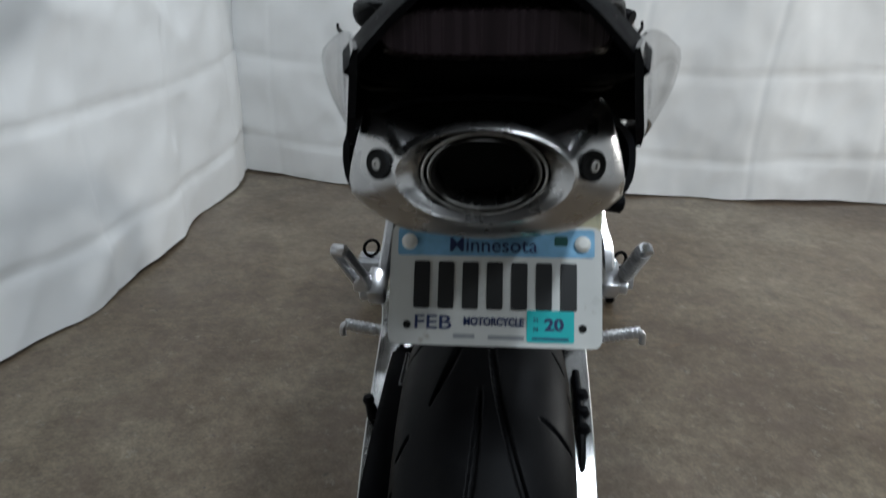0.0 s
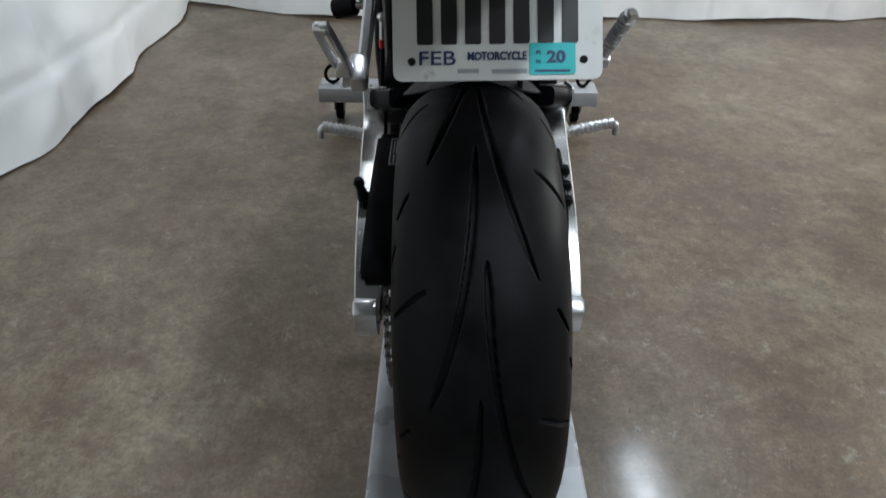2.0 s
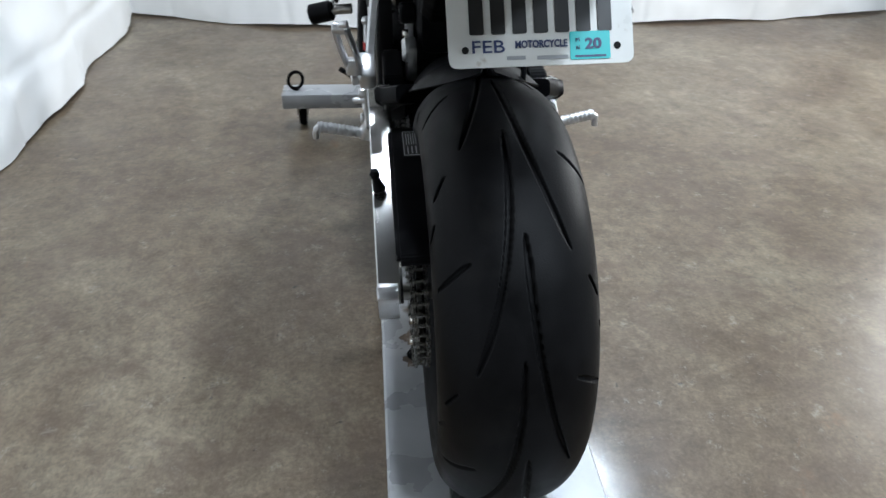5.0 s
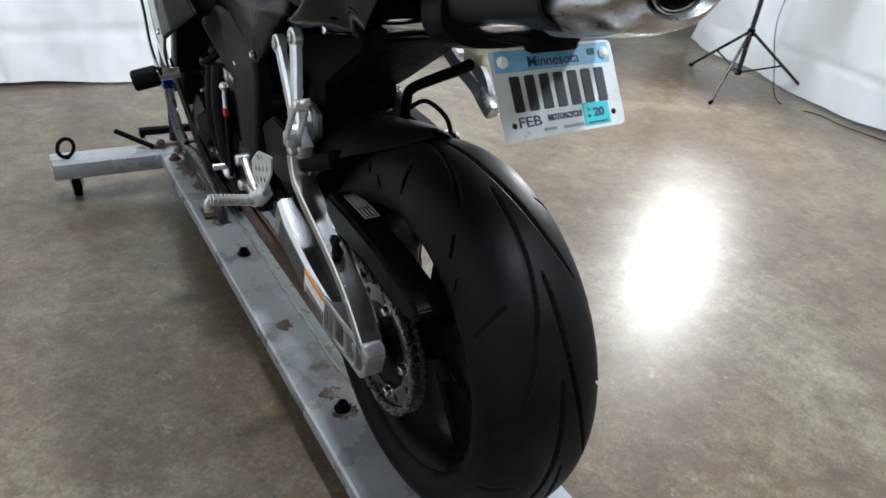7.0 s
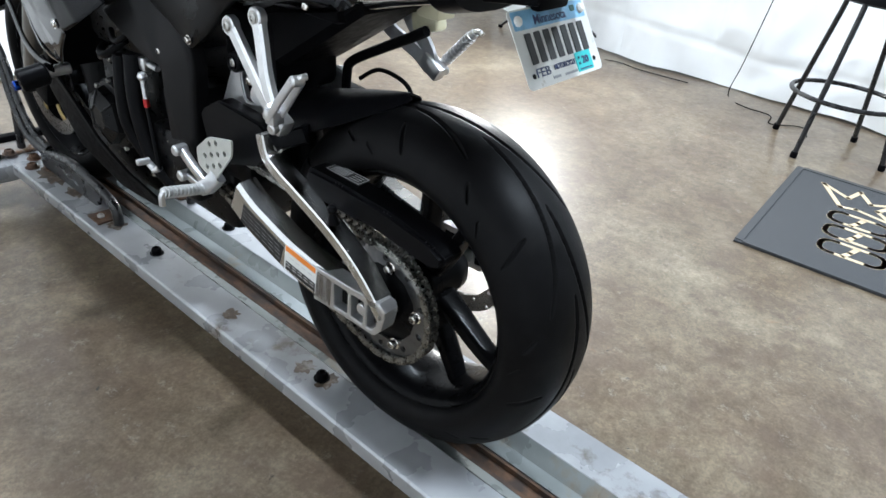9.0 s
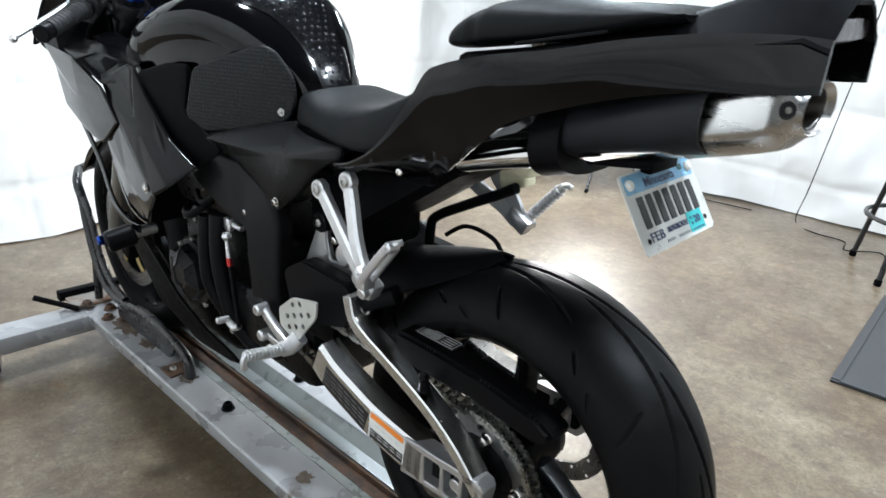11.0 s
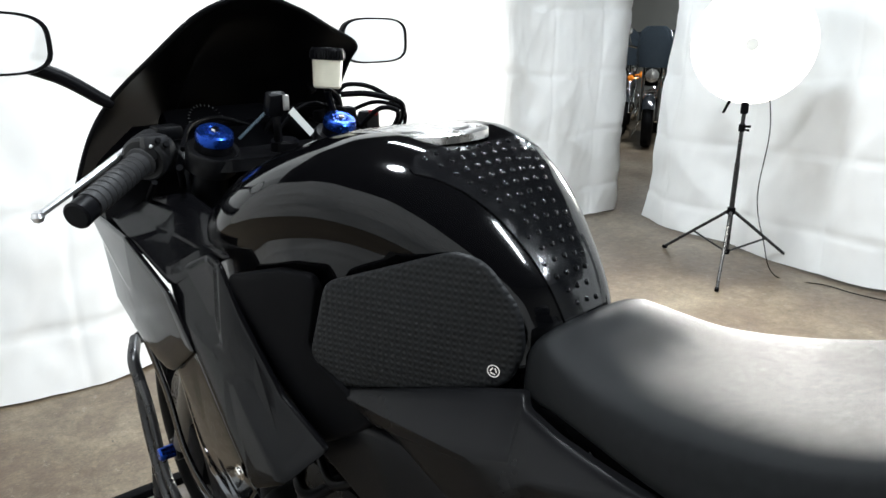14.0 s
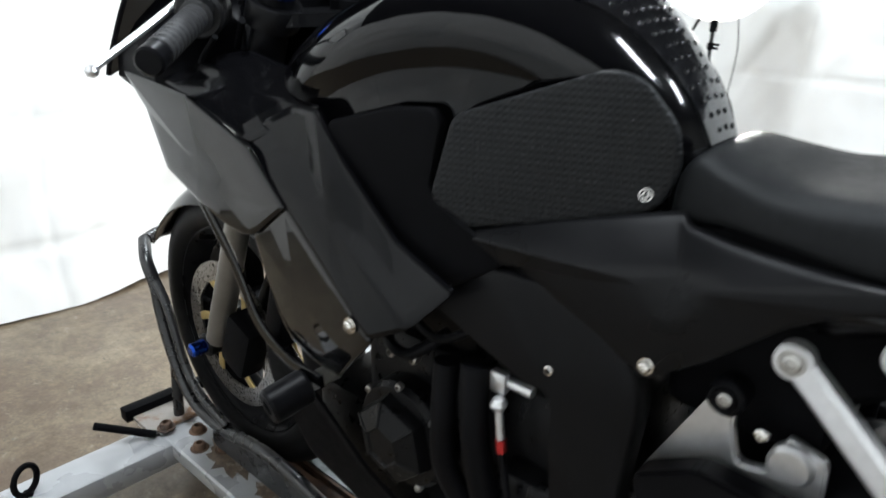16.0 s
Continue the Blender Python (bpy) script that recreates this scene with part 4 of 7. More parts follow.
links = (link_mesh("chain_link", 0.0066), link_mesh("chain_link", 0.0096))
for k in range(count):
    p, q = chain_at(k * cum[-1] / count), chain_at((k + 1) * cum[-1] / count)
    ob = new("chain_link", links[k % 2])
    ob.parent = chain
    c = (p + q) / 2
    ob.location = (-0.108, c.y, c.z)
    ob.rotation_euler = (math.atan2(q.z - p.z, q.y - p.y), 0, 0)

# ---- swingarm ----
sw = new("swingarm")
sw.parent = bike
sw["label"] = "brushed silver gull swingarm"
def sweep(bm, centers, section):
    """A beam of a fixed section of (out, up) points along centers of (x, y, z); out counts away from the wheel."""
    C = spline(centers, 6)
    rings = []
    for i, c in enumerate(C):
        d = (C[min(i + 1, len(C) - 1)] - C[max(i - 1, 0)]).normalized()
        up = Vector((0, -d.z, d.y)).normalized()
        up = up if up.z > 0 or abs(up.z) < 0.2 and up.y < 0 else -up
        s = -1 if c.x < 0 else 1
        rings.append([c + Vector((a * s, 0, 0)) + up * b for a, b in section])
    return loft(bm, rings)


def plate_windows(bm, outline, windows, x0, x1):
    """A plate of (y, z) outline with windows of (y, z) outlines between x0 and x1."""
    edges = []
    for lp in [outline] + windows:
        vs = [bm.verts.new((x0, p[0], p[1])) for p in lp]
        edges += [bm.edges.new((vs[i], vs[(i + 1) % len(vs)])) for i in range(len(vs))]
    bmesh.ops.triangle_fill(bm, use_beauty=True, use_dissolve=False, edges=edges, normal=(1, 0, 0))
    r = bmesh.ops.extrude_face_region(bm, geom=list(bm.faces))
    bmesh.ops.translate(bm, verts=[v for v in r["geom"] if isinstance(v, bmesh.types.BMVert)], vec=(x1 - x0, 0, 0))
    return bm


for sgn in (-1, 1):
    X = -0.1662 if sgn < 0 else 0.145          # outer face
    bm = bmesh.new()
    sweep(bm, [(X, 0.250, 0.662), (X, 0.238, 0.625), (X, 0.205, 0.604), (X, 0.171, 0.590), (X, 0.100, 0.560), (X, 0.050, 0.534), (X, 0.010, 0.506), (X, -0.022, 0.476), (X, -0.048, 0.446)],
          [(0, -0.009), (0, 0.007), (-0.002, 0.0095), (-0.033, 0.0115), (-0.037, 0.009), (-0.037, -0.010), (-0.034, -0.012), (-0.002, -0.011)])
    part("upper_arm", bm, SWING, sw, angle=25)
    bm = bmesh.new()
    sweep(bm, [(X * 0.975, 0.345, 0.507), (X, 0.30, 0.488), (X, 0.25, 0.470), (X, 0.19, 0.452), (X, 0.12, 0.440), (X, 0.07, 0.436)],
          [(0, -0.028), (0, 0.026), (-0.006, 0.034), (-0.040, 0.036), (-0.043, 0.033), (-0.043, -0.030), (-0.040, -0.033), (-0.004, -0.033)])
    part("lower_arm", bm, SWING, sw, angle=25)
    bm = bmesh.new()
    o = rounded([(0.112, 0.470), (0.066, 0.472), (0.040, 0.472), (-0.036, 0.476), (-0.054, 0.474), (-0.057, 0.456), (-0.050, 0.424), (-0.034, 0.406), (0.070, 0.404), (0.116, 0.400)], 0.005, 3)
    wins = [rounded([(0.064, 0.460), (0.029, 0.460), (0.030, 0.415), (0.062, 0.414)], 0.004, 3), rounded([(0.022, 0.460), (-0.010, 0.461), (-0.008, 0.415), (0.021, 0.415)], 0.004, 3),
            rounded([(-0.017, 0.461), (-0.044, 0.462), (-0.038, 0.426), (-0.028, 0.416), (-0.017, 0.415)], 0.004, 3)]
    plate_windows(bm, o, wins, X, X - 0.030 * sgn)
    bmesh.ops.recalc_face_normals(bm, faces=bm.faces)
    rim = [e for e in bm.edges if len(e.link_faces) == 2 and e.calc_face_angle(0) > 1.2 and all(abs(v.co.x - X) < 1e-5 for v in e.verts)]
    bmesh.ops.bevel(bm, geom=rim, offset=0.0016, segments=2, affect="EDGES")
    part("axle_block", bm, ALU, sw)
    bm = bmesh.new()
    box(bm, (X - 0.023 * sgn, 0.012, 0.437), (0.010, 0.100, 0.046), bevel=0.002)
    ca = part("chain_adjuster", bm, SATIN, sw)
    bm = bmesh.new()
    rod(bm, (X - 0.02 * sgn, 0.003, 0.436), (X - 0.006 * sgn, 0.003, 0.436), 0.0105, seg=20, bevel=0.001)
    part("axle_end", bm, ALU, ca)
    bm = bmesh.new()
    box(bm, (X - 0.014 * sgn, -0.047, 0.466), (0.031, 0.022, 0.018), Matrix.Rotation(radians(40), 3, "X"), bevel=0.004)
    part("end_boss", bm, ALU, sw)
    if sgn > 0:                                 # brake hose and its clips on the disc side
        bm = bmesh.new()
        tube(bm, [(X - 0.020, 0.150, 0.600), (X - 0.019, 0.100, 0.585), (X - 0.018, 0.060, 0.562), (X - 0.019, 0.030, 0.530), (X - 0.024, 0.010, 0.500)], 0.0055, seg=10)
        hose = part("brake_hose", bm, SATIN, sw)
        for hy, hz in ((0.108, 0.589), (0.085, 0.577), (0.064, 0.565)):
            bm = bmesh.new()
            lathe(bm, [(0, -0.009), (0.007, -0.008), (0.010, 0), (0.007, 0.008), (0, 0.009)], Matrix.Translation((X - 0.015, hy, hz)), 14)
            part("hose_clip", bm, SATIN, hose)
        continue
    bm = bmesh.new()
    rod(bm, (X - 0.012 * sgn, 0.076, 0.566), (X - 0.006 * sgn, 0.074, 0.590), 0.010, 0.0055, bevel=0.002)
    lathe(bm, [(0, -0.009), (0.006, -0.007), (0.0085, 0), (0.006, 0.007), (0, 0.009)], Matrix.Translation((X - 0.006 * sgn, 0.074, 0.594)), 14)
    part("bobbin", bm, SATIN, sw)
bm = bmesh.new()
box(bm, (0, 0.40, 0.55), (0.24, 0.10, 0.10), bevel=0.02)
part("cross_member", bm, SATIN, sw)
# black beam and its bracket on the near side
for sgn in (-1, 1):
    bm = bmesh.new()
    plate_yz(bm, rounded([(0.475, 0.628), (0.41, 0.668), (0.285, 0.662), (0.245, 0.630), (0.30, 0.575), (0.40, 0.545), (0.455, 0.560)], 0.012, 3), sgn * 0.105, sgn * 0.138, 0.004)
    part("swingarm_brace", bm, SATIN, sw)
bolt("bolt", sw, (-0.138, 0.238, 0.640), (-1, 0, 0), 0.010, 0.010, STEEL, 0.014)
# warning label and black sticker on the outer face of the lower arm
TILT7 = Matrix.Rotation(radians(7), 3, "X")
bm = bmesh.new()
box(bm, (-0.1659, 0.150, 0.447), (0.0008, 0.086, 0.054), TILT7)
wl = part("warning_label", bm, mat("label_white", (0.75, 0.75, 0.73), 0.4, vary=0.04), sw, "white warning label with an orange band", smooth=False)
bm = bmesh.new()
box(bm, (-0.1665, 0.1485, 0.4665), (0.0006, 0.080, 0.011), TILT7)
part("orange_band", bm, mat("label_orange", (0.85, 0.25, 0.03), 0.4, vary=0.04), wl, smooth=False)
bm = bmesh.new()
box(bm, (-0.1665, 0.151, 0.4305), (0.0006, 0.080, 0.0185), TILT7)
dk0 = part("dark_field", bm, INK, wl, smooth=False)
GREYINK = mat("light_print", (0.55, 0.55, 0.55), 0.5)
bm = bmesh.new()
for k in range(3):
    for c in range(5):
        box(bm, (-0.1670, 0.183 - 0.016 * c, 0.4412 - 0.0055 * k - 0.002 * (c - 2)), (0.0004, 0.011, 0.0016), TILT7)
for c in range(4):
    box(bm, (-0.1670, 0.172 - 0.016 * c, 0.452 - 0.002 * (c - 1.5)), (0.0004, 0.010, 0.0012), TILT7)
part("small_print", bm, GREYINK, wl, smooth=False)
bm = bmesh.new()
box(bm, (-0.1660, 0.258, 0.4685), (0.0014, 0.120, 0.043), Matrix.Rotation(radians(19), 3, "X"))
bs = part("black_sticker", bm, INK, sw, "black printed sticker", smooth=False)
bm = bmesh.new()
for k in range(4):
    for c in range(6):
        box(bm, (-0.1670, 0.308 - 0.019 * c, 0.499 - 0.0085 * k - 0.0064 * c - 0.001 * (k % 2)), (0.0006, 0.015, 0.0010), Matrix.Rotation(radians(19), 3, "X"))
part("small_print", bm, mat("dim_print", (0.16, 0.16, 0.16), 0.5), bs, smooth=False)

# chain guard
for_guard = rounded([(0.165, 0.628), (0.09, 0.628), (-0.02, 0.622), (-0.110, 0.608), (-0.140, 0.592), (-0.138, 0.578), (-0.118, 0.566), (-0.10, 0.566), (0.02, 0.580), (0.12, 0.575), (0.165, 0.585)], 0.012, 3)
bm = bmesh.new()
plate_yz(bm, for_guard, -0.138, -0.088, 0.006)
cg = part("chain_guard", bm, SATIN, bike, "satin black plastic chain guard")
bm = bmesh.new()
box(bm, (-0.104, 0.100, 0.6283), (0.026, 0.080, 0.0008), Matrix.Rotation(radians(1), 3, "X"))
lb = part("tyre_label", bm, INK, cg, smooth=False)
bm = bmesh.new()
for k in range(5):
    box(bm, (-0.111 + 0.0035 * k, 0.114, 0.6292), (0.0010, 0.036, 0.0006))
    if k < 3:
        box(bm, (-0.110 + 0.006 * k, 0.078, 0.6292), (0.0014, 0.022, 0.0006))
part("small_print", bm, GREYINK, lb, smooth=False)
bm = bmesh.new()
for sx, sy, w, h in ((-0.1155, 0.1, 0.001, 0.076), (-0.0925, 0.1, 0.001, 0.076), (-0.104, 0.138, 0.024, 0.001), (-0.104, 0.062, 0.024, 0.001)):
    box(bm, (sx, sy, 0.6292), (w, h, 0.0006))
part("label_border", bm, GREYINK, lb, smooth=False)

# hugger over the rear tyre
bm = bmesh.new()
rings = []
for k in range(20):
    t = k / 19
    y = 0.075 + 0.25 * t
    crest = 0.750 - 0.27 * (y - 0.085)
    w = 0.010 + 0.092 * min(1, t * 2.2) ** 0.7
    fall = 0.003 + 0.069 * t ** 0.7
    rings.append([Vector((w * q, y - 0.02 * q * q * (1 - t), crest - fall * abs(q) ** 2.4)) for q in [j / 7 - 1 for j in range(15)]])
loft(bm, rings, closed=False, caps=False)
hg = part("hugger", bm, SATIN, bike, "satin black rear hugger fender")
so = hg.modifiers.new("thickness", "SOLIDIFY")
so.thickness = 0.003
for sgn in (-1, 1):
    bm = bmesh.new()
    ribbon(bm, [(0.10 * sgn, 0.20, 0.665), (0.125 * sgn, 0.235, 0.648), (0.140 * sgn, 0.245, 0.64)], 0.05, 0.03)
    part("hugger_stay", bm, SATIN, hg)

# ---- frame and engine ----
fr = new("frame")
fr.parent = bike
fr["label"] = "black cast frame"
for sgn in (-1, 1):
    panel("spar", [(0.178, 0.745, 0.752), (0.172, 0.640, 0.812), (0.156, 0.573, 0.806), (0.152, 0.517, 0.783), (0.149, 0.478, 0.745), (0.147, 0.470, 0.700), (0.146, 0.480, 0.600), (0.146, 0.484, 0.42), (0.150, 0.545, 0.42),
                   (0.152, 0.534, 0.56), (0.152, 0.543, 0.650), (0.152, 0.555, 0.688), (0.156, 0.582, 0.722), (0.160, 0.628, 0.748), (0.170, 0.690, 0.742)], FRAME, fr, sgn, 0.004, 0.03, 0.02, edge=0.008)
for y, z, x in ((0.567, 0.719, 0.152), (0.466, 0.764, 0.150), (0.550, 0.546, 0.150)):
    bolt("bolt", fr, (-x, y, z), (-1, 0, 0), 0.0065, 0.006, CHROME, 0.0085)
eng = new("engine")
eng.parent = bike
eng["label"] = "black painted engine"
for name, c, size in (("crankcase", (0, 0.70, 0.55), (0.25, 0.40, 0.22)), ("gearbox", (0, 0.58, 0.45), (0.20, 0.28, 0.20)), ("cylinder_head", (0, 0.83, 0.72), (0.22, 0.26, 0.16))):
    bm = bmesh.new()
    box(bm, c, size, bevel=0.03)
    part(name, bm, ENGINE, eng)
bm = bmesh.new()
m = Matrix.Translation((-0.118, 0.790, 0.524)) @ Matrix.Rotation(radians(-90), 4, "Y")
lathe(bm, [(0, 0.0), (0.078, 0.0), (0.078, 0.035), (0.072, 0.043), (0.066, 0.044), (0, 0.044)], m, 40)
part("generator_cover", bm, ENGINE, eng, "round black generator cover")
bm = bmesh.new()
lathe(bm, [(0.066, 0.040), (0.060, 0.062), (0.030, 0.076), (0.027, 0.073), (0, 0.073)], m @ Matrix.Rotation(radians(12), 4, "Z"), 6)
part("cover_dome", bm, ENGINE, eng, "six-sided dome of the generator cover", angle=15)
for k in range(6):
    a = radians(12 + 60 * k)
    bm = bmesh.new()
    rod(bm, m @ Vector((0.030 * math.cos(a), 0.030 * math.sin(a), 0.0755)), m @ Vector((0.061 * math.cos(a), 0.061 * math.sin(a), 0.0615)), 0.0022)
    part("cover_rib", bm, ENGINE, eng)
bm = bmesh.new()
box(bm, (0, 0.86, 0.42), (0.24, 0.34, 0.17), bevel=0.03)
part("oil_pan", bm, ENGINE, eng)
for k in range(7):
    a = 2 * math.pi * k / 7
    p = m @ Vector((0.076 * math.cos(a), 0.076 * math.sin(a), 0.036))
    bolt("bolt", eng, p, (-1, 0, 0), 0.006, 0.008, STEEL)
for pts, r in (([(-0.165, 0.700, 0.68), (-0.172, 0.700, 0.60), (-0.17, 0.695, 0.53), (-0.15, 0.66, 0.46), (-0.13, 0.60, 0.42)], 0.016),
               ([(-0.16, 0.660, 0.69), (-0.168, 0.655, 0.62), (-0.168, 0.645, 0.55), (-0.16, 0.62, 0.47), (-0.14, 0.57, 0.42)], 0.018),
               ([(-0.13, 0.84, 0.66), (-0.16, 0.80, 0.66), (-0.165, 0.76, 0.665), (-0.14, 0.72, 0.70)], 0.008),
               ([(-0.12, 0.62, 0.76), (-0.15, 0.66, 0.735), (-0.16, 0.72, 0.70), (-0.13, 0.80, 0.70)], 0.006)):
    bm = bmesh.new()
    tube(bm, pts, r, seg=12)
    part("hose", bm, SATIN, eng)
bm = bmesh.new()
box(bm, (-0.13, 0.565, 0.50), (0.06, 0.14, 0.13), bevel=0.02)
part("sprocket_cover", bm, ENGINE, eng)
for y, z in ((0.655, 0.475), (0.64, 0.44), (0.50, 0.46), (0.80, 0.65), (0.76, 0.655), (0.70, 0.655)):
    bolt("bolt", eng, (-0.155, y, z), (-1, 0, 0), 0.007, 0.010, STEEL)
# shift linkage
bm = bmesh.new()
box(bm, (-0.155, 0.630, 0.678), (0.012, 0.022, 0.026), bevel=0.003)
rod(bm, (-0.150, 0.633, 0.678), (-0.150, 0.588, 0.678), 0.006)
lathe(bm, [(0, -0.01), (0.007, -0.007), (0.010, 0), (0.007, 0.007), (0, 0.01)], Matrix.Translation((-0.166, 0.622, 0.657)), 14)
rod(bm, (-0.166, 0.622, 0.653), (-0.168, 0.616, 0.614), 0.005)
shl = part("shift_arm", bm, ALU, bike, "silver shift linkage joint")
bm = bmesh.new()
rod(bm, (-0.168, 0.616, 0.614), (-0.168, 0.614, 0.598), 0.0065, seg=6)
part("lock_nut", bm, RED, shl, "red lock nut")
bm = bmesh.new()
rod(bm, (-0.168, 0.614, 0.596), (-0.175, 0.585, 0.475), 0.0045)
part("shift_rod", bm, SATIN, shl)
bm = bmesh.new()
tube(bm, [(-0.175, 0.585, 0.478), (-0.178, 0.60, 0.470), (-0.18, 0.62, 0.480)], 0.007, seg=10)
rod(bm, (-0.178, 0.615, 0.485), (-0.205, 0.62, 0.485), 0.007, bevel=0.002)
part("shift_joint", bm, ALU, shl)

# ---- foot rests ----
RIGHT_ARMS = {"front_arm": [(0.146, 0.300, 0.815), (0.152, 0.255, 0.785), (0.160, 0.205, 0.762), (0.162, 0.170, 0.738)],
              "rear_arm": [(0.146, 0.225, 0.842), (0.152, 0.205, 0.806), (0.160, 0.180, 0.778), (0.162, 0.164, 0.745)]}
for sgn in (-1, 1):
    rs = new("rearset")
    rs.parent = bike
    rs["label"] = "silver rider foot rest with heel plate"
    bm = bmesh.new()
    ribs = [(0, 0), (0.0105, 0.0)]
    for k in range(10):
        z0 = 0.014 + 0.0085 * k
        ribs += [(0.0095, z0), (0.0112, z0 + 0.0008), (0.0112, z0 + 0.0042), (0.0095, z0 + 0.005)]
    lathe(bm, ribs + [(0.0095, 0.100), (0, 0.100)], along((0.172 * sgn, 0.414, 0.500), (0.268 * sgn, 0.401, 0.526)), 14)
    part("peg", bm, ALU, rs, "knurled silver peg")
    bm = bmesh.new()
    tube(bm, [(0.264 * sgn, 0.402, 0.526), (0.271 * sgn, 0.401, 0.520), (0.272 * sgn, 0.401, 0.502)], 0.006, seg=8)
    part("peg_tip", bm, ALU, rs)
    bm = bmesh.new()
    ribbon(bm, [(0.165 * sgn, 0.385, 0.535), (0.174 * sgn, 0.402, 0.512), (0.178 * sgn, 0.420, 0.500)], 0.022, 0.030)
    ribbon(bm, [(0.170 * sgn, 0.405, 0.505), (0.171 * sgn, 0.45, 0.522), (0.170 * sgn, 0.497, 0.550)], 0.014, 0.020)
    ribbon(bm, [(0.170 * sgn, 0.405, 0.498), (0.171 * sgn, 0.45, 0.496), (0.170 * sgn, 0.488, 0.500)], 0.012, 0.016)
    part("bracket", bm, ALU, rs)
    for yy, zz in ((0.497, 0.550), (0.488, 0.500)):
        bm = bmesh.new()
        rod(bm, (0.160 * sgn, yy, zz), (0.188 * sgn, yy, zz), 0.011, bevel=0.003)
        part("pivot_bolt", bm, ALU, rs)
    bm = bmesh.new()
    o = rounded([(0.437, 0.576), (0.394, 0.611), (0.320, 0.629), (0.325, 0.596), (0.385, 0.525), (0.435, 0.541)], 0.008, 3)
    hs = []
    for i in range(-3, 4):
        for j in range(-3, 4):
            hy, hz = 0.388 - 0.0215 * i - 0.004 * j, 0.578 + 0.0085 * i - 0.0205 * j
            dist = 1.0
            for p, q in zip(o, o[1:] + o[:1]):
                e = q - p
                dist = min(dist, (e.x * (hz - p.y) - e.y * (hy - p.x)) / max(1e-6, e.length))
            if dist > 0.0072:
                hs.append((hy, hz, 0.0052))
    plate_holes(bm, o, hs, 0.170 * sgn, 0.174 * sgn)
    part("heel_plate", bm, mat("pale_aluminium", (0.62, 0.63, 0.60), 0.42, 0.6, vary=0.06, scale=60), rs, "drilled pale heel plate")
    # passenger foot rest
    def at(x, y, z):
        k = max(0.0, (0.76 - z) / 0.06) if sgn > 0 and y > 0.15 else 0.0
        p = upright((x, y - 0.036 * min(1.0, k), z + 0.038 * min(1.0, k)))
        return Vector((p.x * sgn, p.y, p.z))
    ph = new("passenger_rest")
    ph.parent = bike
    ph["label"] = "silver forked passenger foot rest"
    for nm, pts in (("front_arm", [(0.146, 0.349, 0.812), (0.150, 0.318, 0.786), (0.156, 0.268, 0.742), (0.160, 0.232, 0.712), (0.162, 0.208, 0.696)]),
                    ("rear_arm", [(0.146, 0.276, 0.842), (0.150, 0.262, 0.806), (0.156, 0.244, 0.758), (0.160, 0.222, 0.720), (0.162, 0.200, 0.700)])):
        if sgn > 0:
            pts = RIGHT_ARMS[nm]
        bm = bmesh.new()
        sweep(bm, [at(*p) for p in pts] if sgn < 0 else [Vector(p) for p in pts], [(0.007, -0.008), (0.007, 0.008), (0.003, 0.0125), (-0.006, 0.0135), (-0.006, -0.0135), (0.003, -0.0125)])
        part(nm, bm, ALU, ph, angle=25)
    for p in ((0.150, 0.347, 0.810), (0.150, 0.275, 0.839)) if sgn < 0 else ((0.150, 0.298, 0.813), (0.150, 0.224, 0.839)):
        bm = bmesh.new()
        q = at(*p) if sgn < 0 else Vector(p)
        rod(bm, q - Vector((0.012 * sgn, 0, 0)), q + Vector((0.004 * sgn, 0, 0)), 0.0165, seg=24, bevel=0.002)
        part("boss", bm, ALU, ph)
        bolt("bolt", ph, q + Vector((0.004 * sgn, 0, 0)), (sgn, 0, 0), 0.008, 0.004, STEEL, 0.0115)
    bm = bmesh.new()
    box(bm, at(0.166, 0.200, 0.700), (0.026, 0.050, 0.032), Matrix.Rotation(radians(30), 3, "X"), bevel=0.006)
    rod(bm, at(0.158, 0.190, 0.696), at(0.190, 0.188, 0.690), 0.009, bevel=0.002)
    part("hinge", bm, ALU, ph)
    bm = bmesh.new()
    A, B = at(0.184, 0.190, 0.706), at(0.200, 0.111, 0.792) if sgn < 0 else at(0.200, 0.100, 0.808)
    u = (B - A).normalized()
    side = Vector((sgn, 0, 0)).cross(u).normalized()
    if sgn < 0:
        side = Vector((0.98, -0.2, 0))
        side = (side - u * side.dot(u)).normalized()
        flat = u.cross(side)
        for s in (-1, 1):
            ribbon(bm, [A + side * 0.009 * s, A.lerp(B, 0.5) + side * 0.0095 * s, B + side * 0.008 * s], 0.014, 0.0065, up=flat)
        box(bm, A + u * 0.010, (0.024, 0.022, 0.024), bevel=0.004)
        rod(bm, B - side * 0.0105, B + side * 0.0105, 0.0085, bevel=0.003)
        part("peg", bm, ALU, ph, "folded slotted silver peg")
    else:
        reach = (B - A).length
        ribs = [(0, 0), (0.009, 0.0)]
        for k in range(9):
            z0 = reach * (0.12 + 0.09 * k)
            ribs += [(0.0085, z0), (0.0108, z0 + 0.001), (0.0108, z0 + 0.0045), (0.0085, z0 + 0.0055)]
        lathe(bm, ribs + [(0.0085, reach), (0, reach)], along(A, B), 14)
        part("peg", bm, ALU, ph, "folded ribbed silver peg")
    tip = bmesh.new()
    tube(tip, [B - side * 0.002, B + u * 0.008 + side * 0.004, B + u * 0.010 + side * 0.012], 0.005, seg=8)
    part("peg_tip", tip, ALU, ph)
    # silver pivot plate
    pp = bmesh.new()
